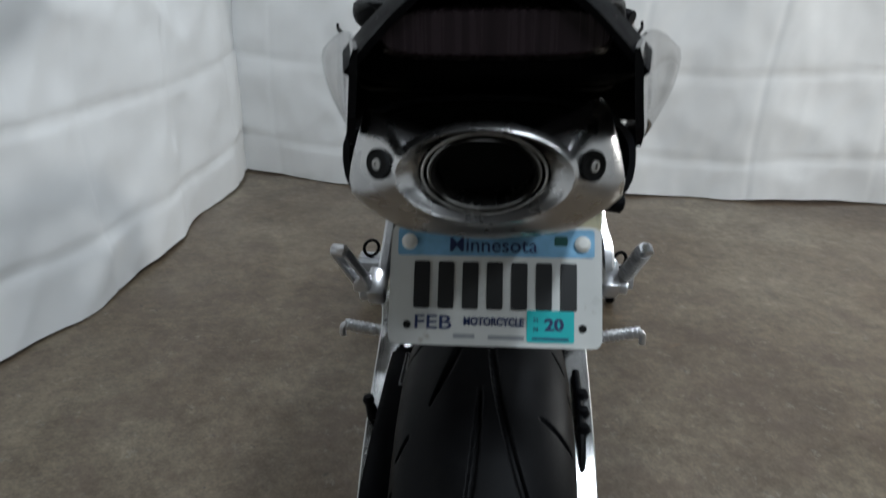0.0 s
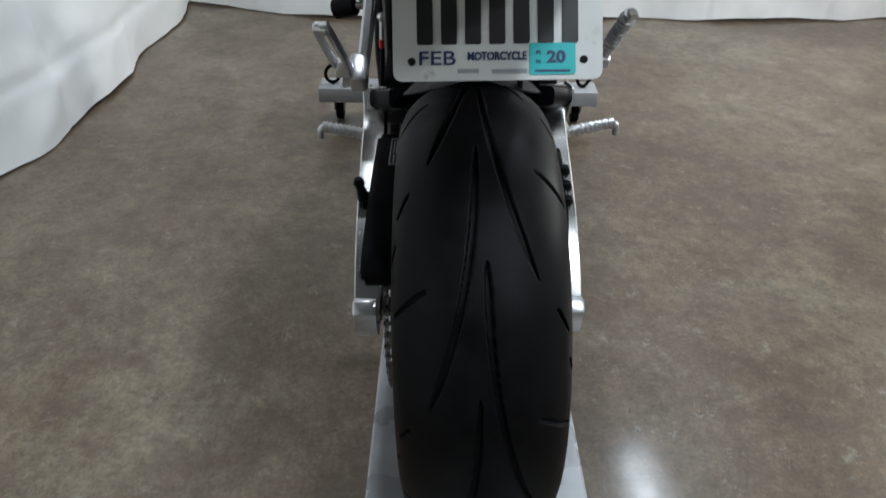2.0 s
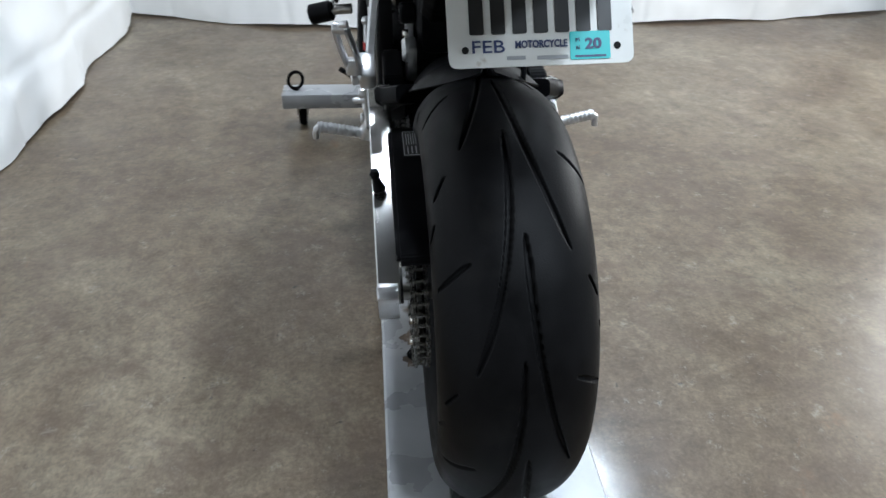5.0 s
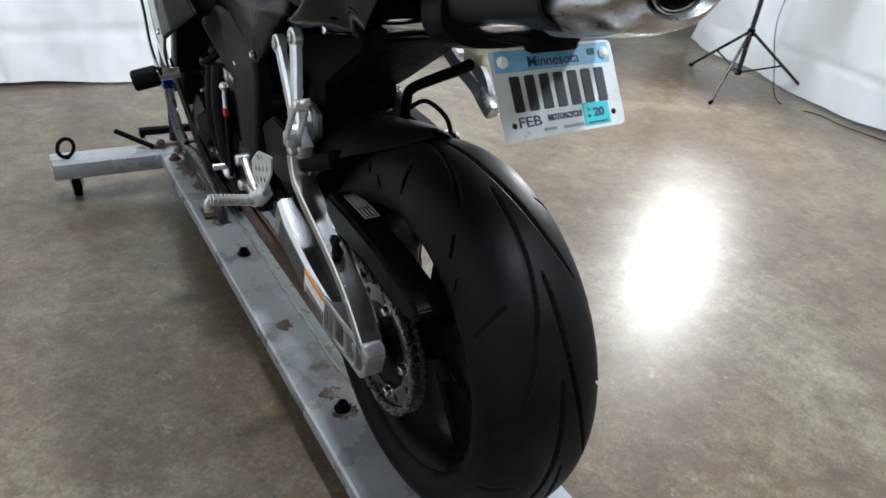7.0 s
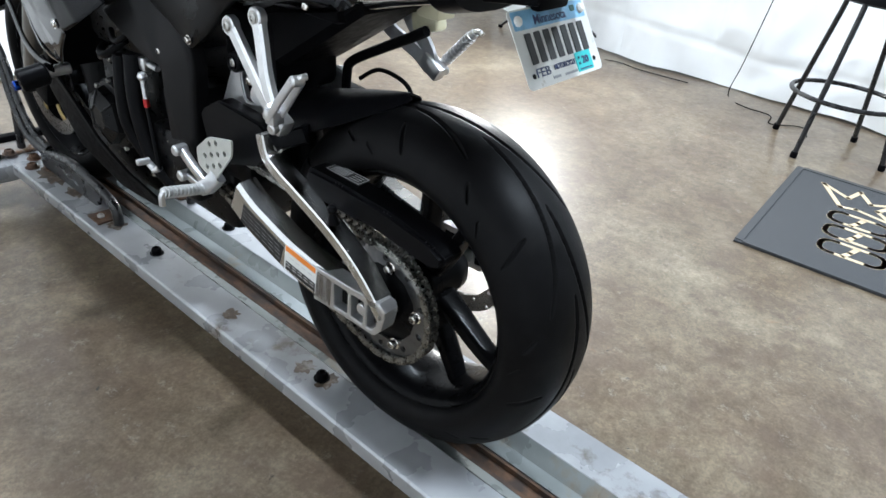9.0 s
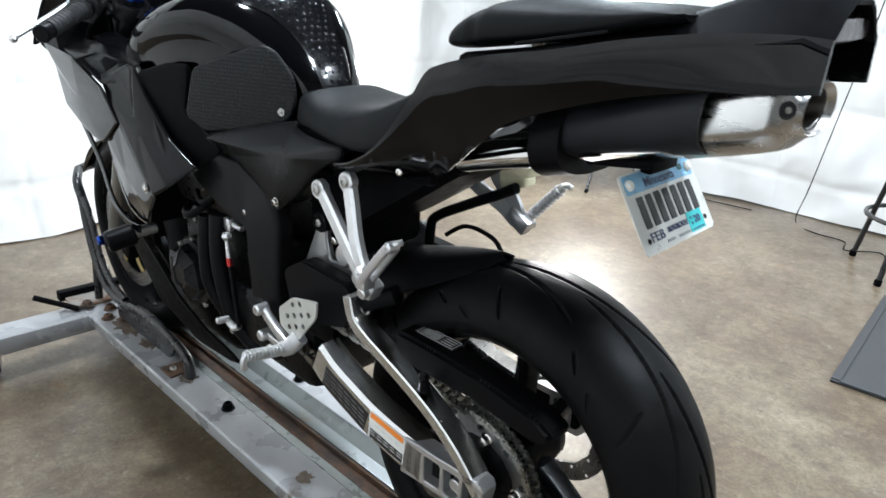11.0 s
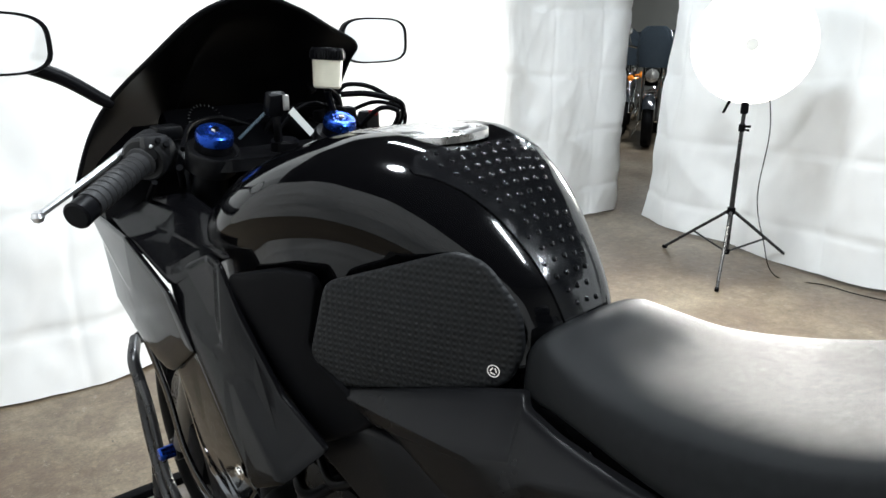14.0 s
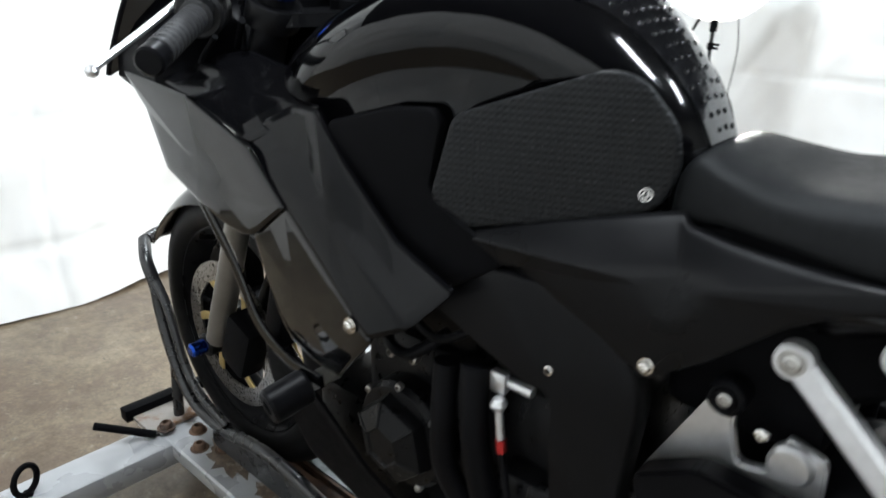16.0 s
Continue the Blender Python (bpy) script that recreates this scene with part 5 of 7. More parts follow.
    plate_yz(pp, rounded([(0.424, 0.722), (0.485, 0.600), (0.460, 0.585), (0.348, 0.629), (0.310, 0.655), (0.312, 0.700), (0.350, 0.712), (0.360, 0.668), (0.388, 0.662), (0.398, 0.700), (0.396, 0.724)], 0.008, 3), sgn * 0.080, sgn * 0.094, 0.003)
    pv = part("pivot_plate", pp, ALU, bike, "silver swingarm pivot plate")
    bm = bmesh.new()
    rod(bm, (0.085 * sgn, 0.341, 0.687), (0.1015 * sgn, 0.341, 0.687), 0.021, seg=28, bevel=0.003)
    rod(bm, (0.085 * sgn, 0.341, 0.687), (0.1035 * sgn, 0.341, 0.687), 0.019, seg=28, bevel=0.002)
    part("pivot_cap", bm, ALU, pv)
    bm = bmesh.new()
    rod(bm, (0.075 * sgn, 0.406, 0.731), (0.104 * sgn, 0.406, 0.731), 0.0185, bevel=0.003)
    lathe(bm, [(0.009, 0), (0.012, 0.003), (0.0125, 0)], Matrix.Translation((0.1045 * sgn, 0.406, 0.731)) @ Matrix.Rotation(radians(90 * sgn), 4, "Y"), 20)
    part("spacer", bm, SATIN, pv)
    bolt("bolt", pv, (0.103 * sgn, 0.406, 0.731), (sgn, 0, 0), 0.0075, 0.003, STEEL)
    bolt("bolt", pv, (0.090 * sgn, 0.370, 0.706), (sgn, 0, 0), 0.008, 0.010, CHROME)
# undertray, shock and battery box in the dark behind
bm = bmesh.new()
box(bm, (0, 0.40, 0.75), (0.15, 0.16, 0.14), bevel=0.02)
box(bm, (0, 0.26, 0.872), (0.17, 0.22, 0.05), bevel=0.02)
part("undertray", bm, MATTE, bike)
bm = bmesh.new()
box(bm, (0, 0.405, 0.862), (0.196, 0.17, 0.062), bevel=0.006)
part("battery_box", bm, MATTE, bike)
bm = bmesh.new()
rod(bm, (0.02, 0.34, 0.47), (0.02, 0.36, 0.70), 0.028, bevel=0.004)
part("rear_shock", bm, SATIN, bike)
bm = bmesh.new()
tube(bm, [(0.086, 0.316, 0.64), (0.086, 0.314, 0.700), (0.086, 0.300, 0.730), (0.086, 0.22, 0.775), (0.086, 0.16, 0.806), (0.086, 0.12, 0.828)], 0.0095, seg=12)
part("subframe_strut", bm, MATTE, bike)
bm = bmesh.new()
loft(bm, [[Vector((x, y, z)) for x, z in ((-0.055, lo), (0.080, lo), (0.098, lo + 0.015), (0.098, hi), (-0.070, hi), (-0.070, lo + 0.015))] for y, lo, hi in ((0.40, 0.69, 0.86), (0.30, 0.752, 0.865), (0.20, 0.818, 0.875), (0.12, 0.872, 0.89))])
part("inner_fender", bm, MATTE, bike, "black fender over the rear wheel under the tail")
rvb = new("rear_brake_reservoir")
rvb.parent = bike
rvb["label"] = "small translucent rear brake reservoir with a black lid"
bm = bmesh.new()
box(bm, (0.125, 0.150, 0.834), (0.034, 0.058, 0.036), Matrix.Rotation(radians(-12), 3, "X"), bevel=0.008)
part("bottle", bm, mat("amber_white_plastic", (0.62, 0.58, 0.40), 0.35, vary=0.1, scale=60), rvb, "yellowed translucent bottle")
bm = bmesh.new()
box(bm, (0.125, 0.1455, 0.856), (0.037, 0.062, 0.011), Matrix.Rotation(radians(-12), 3, "X"), bevel=0.003)
part("lid", bm, MATTE, rvb)
bm = bmesh.new()
tube(bm, [(0.05, 0.24, 0.72), (0.06, 0.20, 0.745), (0.065, 0.14, 0.735), (0.06, 0.11, 0.70)], 0.004, seg=8)
part("brake_hose", bm, MATTE, bike)


# ---- tank, seats and bodywork ----
SEMI = mat("semi_gloss_black", (0.0022, 0.0022, 0.0027), 0.22, vary=0.12, scale=8, coat=0.2, coat_rough=0.04, spec=0.05, rough_vary=0.04)
TANK = [  # y, half width, knee half width, top, shoulder height, foot
    (0.468, 0.040, 0.055, 0.909, 0.888, 0.86), (0.481, 0.054, 0.064, 0.946, 0.914, 0.86), (0.502, 0.070, 0.075, 0.989, 0.948, 0.865), (0.538, 0.090, 0.095, 1.031, 0.984, 0.860), (0.580, 0.114, 0.109, 1.069, 1.013, 0.855),
    (0.635, 0.141, 0.131, 1.104, 1.037, 0.845), (0.700, 0.169, 0.155, 1.119, 1.048, 0.835), (0.780, 0.191, 0.176, 1.111, 1.037, 0.83), (0.860, 0.198, 0.184, 1.090, 1.009, 0.83),
    (0.930, 0.188, 0.177, 1.063, 0.981, 0.84), (0.985, 0.164, 0.160, 1.039, 0.962, 0.86), (1.020, 0.128, 0.128, 1.007, 0.950, 0.88)]
TANKS = table_smooth(TANK, 6)


def tank_half(row):
    """Half section from the crest to the foot, x counted outwards."""
    y, w, k, zt, zs, zf = row
    drop = zt - zs
    bowl = 0.011 * math.exp(-((y - 0.70) / 0.07) ** 4)
    P = [(0, zt - bowl), (0.22 * w, zt - 0.01 * drop - 0.8 * bowl), (0.42 * w, zt - 0.055 * drop), (0.60 * w, zt - 0.14 * drop), (0.76 * w, zt - 0.29 * drop), (0.90 * w, zt - 0.53 * drop), (0.975 * w, zt - 0.76 * drop),
         (w, zs), (0.995 * w, zs - 0.012), ((w + k) / 2 - 0.002, zs - 0.026), (k, zs - 0.04), (k - 0.001, zs - 0.07), (k - 0.002, (zs + zf) / 2 - 0.02), (k - 0.004, zf)]
    return [Vector((x, y, z)) for x, z in P]


def tank_point(y, u, lift=0.0):
    """A point of the near half of the tank's skin: u runs 0 to 1 from crest to shoulder."""
    row = (y, *lerp_table(TANKS, y))
    P = tank_half(row)[:8]
    f = u * 7
    i = min(6, int(f))
    p = P[i].lerp(P[i + 1], f - i)
    return p


bm = bmesh.new()
rings = []
for row in TANKS:
    h = tank_half(row)
    left = [Vector((-p.x, p.y, p.z)) for p in h[1:]][::-1]
    rings.append(left + h)
loft(bm, rings)
tank = part("fuel_tank", bm, GLOSS, bike, "gloss black fuel tank", angle=60)


def shell_patch(name, rows, material, parent, label="", lift=0.002):
    """A thin cover that follows the tank: rows of (y, u0, u1, sgn0)."""
    bm = bmesh.new()
    rings = []
    for y, a, b in rows:
        ring = []
        for j in range(21):
            u = a + (b - a) * j / 20
            s = -1 if u < 0 else 1
            p = tank_point(y, min(0.999, abs(u)))
            q = tank_point(y + 0.004, min(0.999, abs(u)))
            r = tank_point(y, min(0.999, abs(u) + 0.02))
            n = (q - p).cross(r - p)
            n = n.normalized() if n.length > 1e-9 else Vector((0, 0, 1))
            if n.z < 0:
                n = -n
            p = p + n * lift
            ring.append(Vector((p.x * s, p.y, p.z)))
        rings.append(ring)
    loft(bm, rings, closed=False, caps=False)
    ob = part(name, bm, material, parent, label, angle=70)
    so = ob.modifiers.new("thickness", "SOLIDIFY")
    so.thickness, so.offset = 0.003, -1
    return ob


PADM = mat("tank_pad_resin", (0.004, 0.0042, 0.005), 0.16, vary=0.15, scale=60, bump=0.05, bump_scale=600, coat=0.5, coat_rough=0.05, spec=0.2)
rows = []
PADROWS = [(0.474, 0.40), (0.49, 0.38), (0.52, 0.355), (0.55, 0.36), (0.585, 0.41), (0.61, 0.48), (0.626, 0.54), (0.634, 0.52), (0.640, 0.42)]
for k in range(23):
    y = 0.640 - (0.640 - 0.474) * k / 22
    e = lerp_table(PADROWS, y)[0]
    rows.append((y, -e, e))
tp = shell_patch("tank_pad", rows, PADM, tank, "black studded tank pad")
bm = bmesh.new()
y, r = 0.632, 0
while y > 0.478:
    e = lerp_table(PADROWS, y)[0]
    wide = tank_point(y, e).x
    n = int(wide * 0.9 / 0.0155)
    for j in range(-n, n + 1):
        x = 0.0155 * (j + (0.5 if r % 2 else 0))
        if abs(x) > wide - 0.007:
            continue
        u = 0.0
        while tank_point(y, u).x < abs(x):
            u += 0.004
        p, q, s2 = tank_point(y, u), tank_point(y + 0.004, u), tank_point(y, u + 0.02)
        nrm = (q - p).cross(s2 - p).normalized()
        nrm = -nrm if nrm.z < 0 else nrm
        p = p + nrm * 0.0015
        if x < 0:
            p.x, nrm.x = -p.x, -nrm.x
        lathe(bm, [(0.0032, 0.0), (0.0029, 0.0014), (0.0018, 0.0023), (0, 0.0026)], Matrix.Translation(p) @ nrm.to_track_quat("Z", "Y").to_matrix().to_4x4(), 8)
    q = tank_point(y - 0.004, 0.1) - tank_point(y, 0.1)
    y -= 0.0155 * 0.004 / q.length
    r += 1
st = part("studs", bm, PADM, tp)
st["kind"] = "stuff"
# fuel cap
bm = bmesh.new()
lid = Matrix.Translation((-0.004, 0.705, 1.1095)) @ Matrix.Rotation(radians(-3), 4, "X") @ Matrix.Rotation(radians(-1.5), 4, "Y")
lathe(bm, [(0.0, 0.003), (0.050, 0.003), (0.062, 0.0025), (0.066, 0.0005), (0.066, -0.008)], lid, 40)
cap = part("fuel_cap", bm, BRUSHED, tank, "silver fuel cap ring")
bm = bmesh.new()
lathe(bm, [(0, 0.0055), (0.040, 0.0055), (0.045, 0.0045), (0.047, 0.003)], lid, 32)
part("cap_flap", bm, BRUSHED, cap)
for k in range(7):
    a = 2 * math.pi * k / 7
    bolt("bolt", cap, lid @ Vector((0.055 * math.cos(a), 0.055 * math.sin(a), 0.0025)), (0, 0.05, 1), 0.0035, 0.002, STEEL)


def grip_material():
    m = mat("knee_grip_rubber", (0.0075, 0.008, 0.0088), 0.46, vary=0.12, scale=80, rough_vary=0.05, spec=0.17)
    nt = m.node_tree
    tc = nt.nodes.new("ShaderNodeTexCoord")
    sep = nt.nodes.new("ShaderNodeSeparateXYZ")
    nt.links.new(tc.outputs["Object"], sep.inputs[0])

    def sine(src, k):
        a = nt.nodes.new("ShaderNodeMath")
        a.operation = "MULTIPLY"
        a.inputs[1].default_value = k
        nt.links.new(src, a.inputs[0])
        s = nt.nodes.new("ShaderNodeMath")
        s.operation = "SINE"
        nt.links.new(a.outputs[0], s.inputs[0])
        return s.outputs[0]
    add = nt.nodes.new("ShaderNodeMath")
    add.operation = "MULTIPLY"
    nt.links.new(sine(sep.outputs["Y"], 480.0), add.inputs[0])
    nt.links.new(sine(sep.outputs["Z"], 460.0), add.inputs[1])
    sq = nt.nodes.new("ShaderNodeMath")
    sq.operation = "MULTIPLY"
    nt.links.new(add.outputs[0], sq.inputs[0])
    nt.links.new(add.outputs[0], sq.inputs[1])
    bp = nt.nodes.new("ShaderNodeBump")
    bp.inputs["Strength"].default_value, bp.inputs["Distance"].default_value = 0.5, 0.0014
    bp.invert = True
    nt.links.new(sq.outputs[0], bp.inputs["Height"])
    nt.links.new(bp.outputs["Normal"], nt.nodes["Principled BSDF"].inputs["Normal"])
    return m


GRIP = grip_material()
for sgn in (-1, 1):
    inset = 0.052 if sgn > 0 else 0.0
    kp = panel("knee_grip", [(gx - inset, gy, gz) for gx, gy, gz in ((0.184, 0.690, 0.964), (0.128, 0.553, 1.018), (0.117, 0.523, 1.011), (0.103, 0.490, 0.970), (0.100, 0.484, 0.930), (0.106, 0.498, 0.892), (0.118, 0.525, 0.880), (0.178, 0.678, 0.846), (0.192, 0.712, 0.874))],
               GRIP, tank, sgn, 0.003, 0.006, 0.014, "textured black rubber knee grip", edge=0.002)
    bm = bmesh.new()
    p = upright((0.1115 - inset, 0.509, 0.906))
    p.x *= sgn
    q = Vector((sgn, -0.42, 0.05)).normalized()
    m = Matrix.Translation(p) @ q.to_track_quat("Z", "Y").to_matrix().to_4x4()
    lathe(bm, [(0.0066, -0.001), (0.0066, 0.0016), (0.0054, 0.0016), (0.0054, 0.0)], m, 24)
    for a in (0.4, 2.5, 4.4):
        box(bm, m @ Vector((0.0026 * math.cos(a), 0.0026 * math.sin(a), 0.001)), (0.0016, 0.005, 0.0016), m.to_3x3() @ Matrix.Rotation(a, 3, "Z"))
    part("emblem", bm, CHROME, kp, "small round silver emblem")
    # matte cover ahead of the knee, and its lower wedge
    panel("tank_side_cover", [(0.219, 0.845, 0.940), (0.200, 0.760, 0.965), (0.190, 0.712, 0.968), (0.187, 0.702, 0.955), (0.191, 0.714, 0.885), (0.176, 0.670, 0.850), (0.167, 0.628, 0.822), (0.170, 0.640, 0.803), (0.188, 0.700, 0.768), (0.203, 0.770, 0.830), (0.218, 0.842, 0.908)],
          MATTE, bike, sgn, 0.003, 0.010, 0.008, "matte black side cover", edge=0.004)
    # side cover under the tank
    panel("side_cover", [(0.180, 0.705, 0.838), (0.112, 0.470, 0.898), (0.124, 0.460, 0.889), (0.137, 0.414, 0.886), (0.146, 0.366, 0.886), (0.154, 0.321, 0.888), (0.157, 0.285, 0.890), (0.157, 0.285, 0.872), (0.154, 0.322, 0.858), (0.151, 0.358, 0.834),
                         (0.149, 0.414, 0.780), (0.149, 0.470, 0.738), (0.153, 0.53, 0.772), (0.160, 0.625, 0.815), (0.166, 0.66, 0.81)],
          COVER, bike, sgn, 0.010, 0.010, 0.008, "half-gloss black side cover", edge=0.004)
    panel("seat_side_cover", [(0.103, 0.440, 0.894), (0.108, 0.400, 0.900), (0.120, 0.350, 0.900), (0.132, 0.290, 0.897), (0.140, 0.262, 0.890), (0.135, 0.300, 0.878), (0.125, 0.345, 0.864), (0.114, 0.385, 0.860), (0.106, 0.430, 0.880)],
          MATTE, bike, sgn, 0.002, 0.006, 0.006, "matte black cover under the seat", edge=0.002)
    # upper cowl blade, lower fairing tucked behind it, middle fairing
    panel("side_fairing", [(0.248, 1.280, 0.957), (0.254, 1.09, 0.942), (0.250, 0.96, 0.895), (0.249, 0.893, 0.833), (0.250, 0.962, 0.782), (0.250, 0.984, 0.777), (0.250, 1.022, 0.780), (0.250, 1.095, 0.800), (0.247, 1.178, 0.828), (0.244, 1.229, 0.908)],
          FAIRING, bike, sgn, 0.004, 0.006, 0.004, "gloss black side fairing", edge=0.002)
    lf = panel("lower_fairing", [(0.243, 0.905, 0.838), (0.250, 0.80, 0.762), (0.252, 0.738, 0.716), (0.248, 0.775, 0.675), (0.236, 0.815, 0.632), (0.232, 0.870, 0.630), (0.230, 0.918, 0.641), (0.232, 0.942, 0.673), (0.236, 0.968, 0.738), (0.241, 0.979, 0.790), (0.243, 0.94, 0.815)],
               FAIRING, bike, sgn, 0.003, 0.005, 0.006, "gloss black lower side fairing", edge=0.002)
    panel("middle_fairing", [(0.222, 0.860, 0.950), (0.205, 0.930, 0.945), (0.232, 1.00, 0.908), (0.243, 0.945, 0.868), (0.246, 0.885, 0.828), (0.252, 0.800, 0.765), (0.253, 0.742, 0.716), (0.246, 0.690, 0.745), (0.205, 0.662, 0.785), (0.215, 0.740, 0.825), (0.222, 0.815, 0.900)],
          SEMI, bike, sgn, 0.008, 0.006, 0.008, "semi-gloss black middle fairing", edge=0.003)
    bolt("bolt", lf, (0.250 * sgn, 0.771, 0.734), (sgn, 0, 0), 0.007, 0.005, CHROME, 0.010)
    panel("inner_fairing", [(0.195, 0.885, 0.948), (0.165, 0.950, 0.975), (0.165, 1.08, 0.995), (0.205, 1.20, 0.975), (0.240, 1.20, 0.955), (0.248, 1.09, 0.938), (0.238, 0.975, 0.895)],
          SEMI, bike, sgn, 0.002, 0.006, 0.01, "black inner fairing")
    # inner edge strip of the fairing, belly pan
    bm = bmesh.new()
    ribbon(bm, [(0.238 * sgn, 1.120, 0.838), (0.234 * sgn, 1.080, 0.784), (0.233 * sgn, 1.030, 0.722), (0.237 * sgn, 0.980, 0.655), (0.242 * sgn, 0.905, 0.628), (0.246 * sgn, 0.835, 0.630)], 0.006, 0.018)
    part("fairing_rim", bm, GLOSS, bike)
    panel("belly_pan", [(0.185, 1.06, 0.59), (0.185, 0.95, 0.54), (0.175, 0.84, 0.45), (0.160, 0.75, 0.395), (0.145, 0.67, 0.365), (0.138, 0.645, 0.345), (0.130, 0.70, 0.325), (0.130, 0.85, 0.315), (0.150, 1.0, 0.38), (0.170, 1.07, 0.50)],
          MATTE, bike, sgn, 0.004, 0.006, 0.015, "black belly pan")
    # crash slider
    bm = bmesh.new()
    rod(bm, (0.20 * sgn, 0.862, 0.616), (0.252 * sgn, 0.868, 0.612), 0.012, bevel=0.002)
    sl = part("slider_stem", bm, STEEL, bike)
    bm = bmesh.new()
    m = along((0.245 * sgn, 0.867, 0.612), (0.318 * sgn, 0.879, 0.596))
    lathe(bm, [(0, 0), (0.018, 0), (0.0235, 0.005), (0.0235, 0.054), (0.020, 0.058), (0.011, 0.058), (0.010, 0.046), (0, 0.046)], m, 28)
    part("crash_slider", bm, SATIN, sl, "black round crash slider")

# ---- seat ----
SEAT = [(0.502, 0.900, 0.045, 0.872), (0.496, 0.926, 0.070, 0.880), (0.484, 0.945, 0.086, 0.886), (0.465, 0.952, 0.097, 0.890), (0.430, 0.946, 0.110, 0.898), (0.380, 0.940, 0.123, 0.898), (0.320, 0.946, 0.137, 0.895), (0.260, 0.960, 0.148, 0.896),
        (0.210, 0.976, 0.153, 0.904), (0.165, 0.996, 0.150, 0.925), (0.130, 1.014, 0.140, 0.970), (0.108, 1.022, 0.128, 1.000)]
bm = bmesh.new()
rings = []
for y, zt, w, zl in table_smooth(SEAT, 5):
    h = zt - zl
    dip = 0.003 * min(1, max(0, (0.46 - y) / 0.1))
    half = [(0.0, zt - dip), (0.25, zt - dip * 0.8), (0.5, zt - dip * 0.4 - 0.001), (0.7, zt - 0.003), (0.81, zt - 0.0058), (0.88, zt - 0.0095), (0.93, zt - 0.0145), (0.965, zt - 0.011 - 0.25 * h),
            (0.987, zt - 0.010 - 0.45 * h), (1.0, zt - 0.006 - 0.68 * h), (0.998, zt - 0.003 - 0.83 * h), (0.985, zt - 0.96 * h), (0.94, zl), (0.6, zl - 0.002), (0.25, zl - 0.002)]
    rings.append([Vector((w * q, y, z)) for q, z in half] + [Vector((-w * q, y, z)) for q, z in half[:0:-1]])
loft(bm, rings)
part("rider_seat", bm, SEATV, bike, "black vinyl rider seat", angle=70)

PIL = [(0.124, 1.062, 0.074, 1.056), (0.117, 1.078, 0.092, 1.056), (0.100, 1.097, 0.105, 1.058), (0.074, 1.112, 0.113, 1.062), (0.04, 1.124, 0.116, 1.068), (-0.03, 1.128, 0.117, 1.078), (-0.11, 1.129, 0.110, 1.092), (-0.17, 1.127, 0.098, 1.106), (-0.205, 1.122, 0.080, 1.112)]
bm = bmesh.new()
rings = []
for y, zt, w, zl in table_smooth(PIL, 5):
    ring = []
    dip = 0.004 * math.exp(-((y - 0.058) / 0.006) ** 2)
    for k in range(36):
        a = 2 * math.pi * k / 36
        ca, sa = math.cos(a), math.sin(a)
        ring.append(Vector(((w - dip) * math.copysign(abs(ca) ** 0.55, ca), y, (zl + 0.012 + (zt - dip - zl - 0.012) * abs(sa) ** 0.6) if sa > 0 else zl + 0.012 * (1 - abs(sa)))))
    rings.append(ring)
loft(bm, rings)
part("passenger_seat", bm, SEATV, bike, "raised black vinyl passenger seat", angle=60)
bm = bmesh.new()
box(bm, (0, -0.05, 1.058), (0.19, 0.30, 0.035), Matrix.Rotation(radians(-8), 3, "X"), bevel=0.01)
part("seat_base", bm, MATTE, bike)

# tail cowl: both sides, deck and end
TAIL_X = 0.008
TAILR = [  # y, top x, top z, low x, low z
    (0.390, 0.120, 0.882, 0.122, 0.850), (0.340, 0.140, 0.872, 0.130, 0.834), (0.280, 0.156, 0.874, 0.128, 0.848), (0.220, 0.164, 0.900, 0.124, 0.860), (0.180, 0.167, 0.930, 0.120, 0.868), (0.145, 0.168, 0.966, 0.116, 0.876), (0.118, 0.168, 1.000, 0.114, 0.884),
    (0.090, 0.171, 1.034, 0.122, 0.897), (0.064, 0.172, 1.047, 0.130, 0.916), (0.018, 0.173, 1.060, 0.140, 0.953), (-0.03, 0.169, 1.070, 0.146, 0.988), (-0.09, 0.152, 1.080, 0.138, 1.012), (-0.16, 0.127, 1.096, 0.119, 1.034), (-0.24, 0.101, 1.108, 0.100, 1.050), (-0.31, 0.083, 1.112, 0.087, 1.056), (-0.345, 0.074, 1.110, 0.079, 1.060)]
for sgn in (-1, 1):
    bm = bmesh.new()
    rings = []
    for y, xt, zt, xl, zl in table_smooth(TAILR, 4):
        ring = []
        for k in range(9):
            t = k / 8
            x = xt + (xl - xt) * t ** 1.2 + 0.004 * math.sin(math.pi * min(1, t * 1.15)) * min(1, max(0, (y + 0.30) / 0.2)) - (0.002 if k in (0, 8) else 0)
            ring.append(Vector((x * sgn + TAIL_X, y, zt + (zl - zt) * t)))
        for k in range(5):
            t = 1 - k / 4
            x = xt + (xl - xt) * t ** 1.2 - 0.0045
            ring.append(Vector((x * sgn + TAIL_X, y, zt + (zl - zt) * t)))
        rings.append(ring)
    loft(bm, rings)
    tl = part("tail_cowl", bm, GLOSS, bike, "glossy black tail cowl", angle=50)
    bolt("bolt", tl, (sgn * 0.136, 0.160, 0.885), (sgn, 0, 0), 0.006, 0.004, CHROME)
    bm = bmesh.new()
    ribbon(bm, [(0.134 * sgn, -0.03, 1.080), (0.130 * sgn, -0.06, 1.086), (0.124 * sgn, -0.11, 1.096), (0.118 * sgn, -0.14, 1.102)], 0.002, 0.0035)
    part("seat_trim", bm, SATIN, tl)
bm = bmesh.new()
rings = []
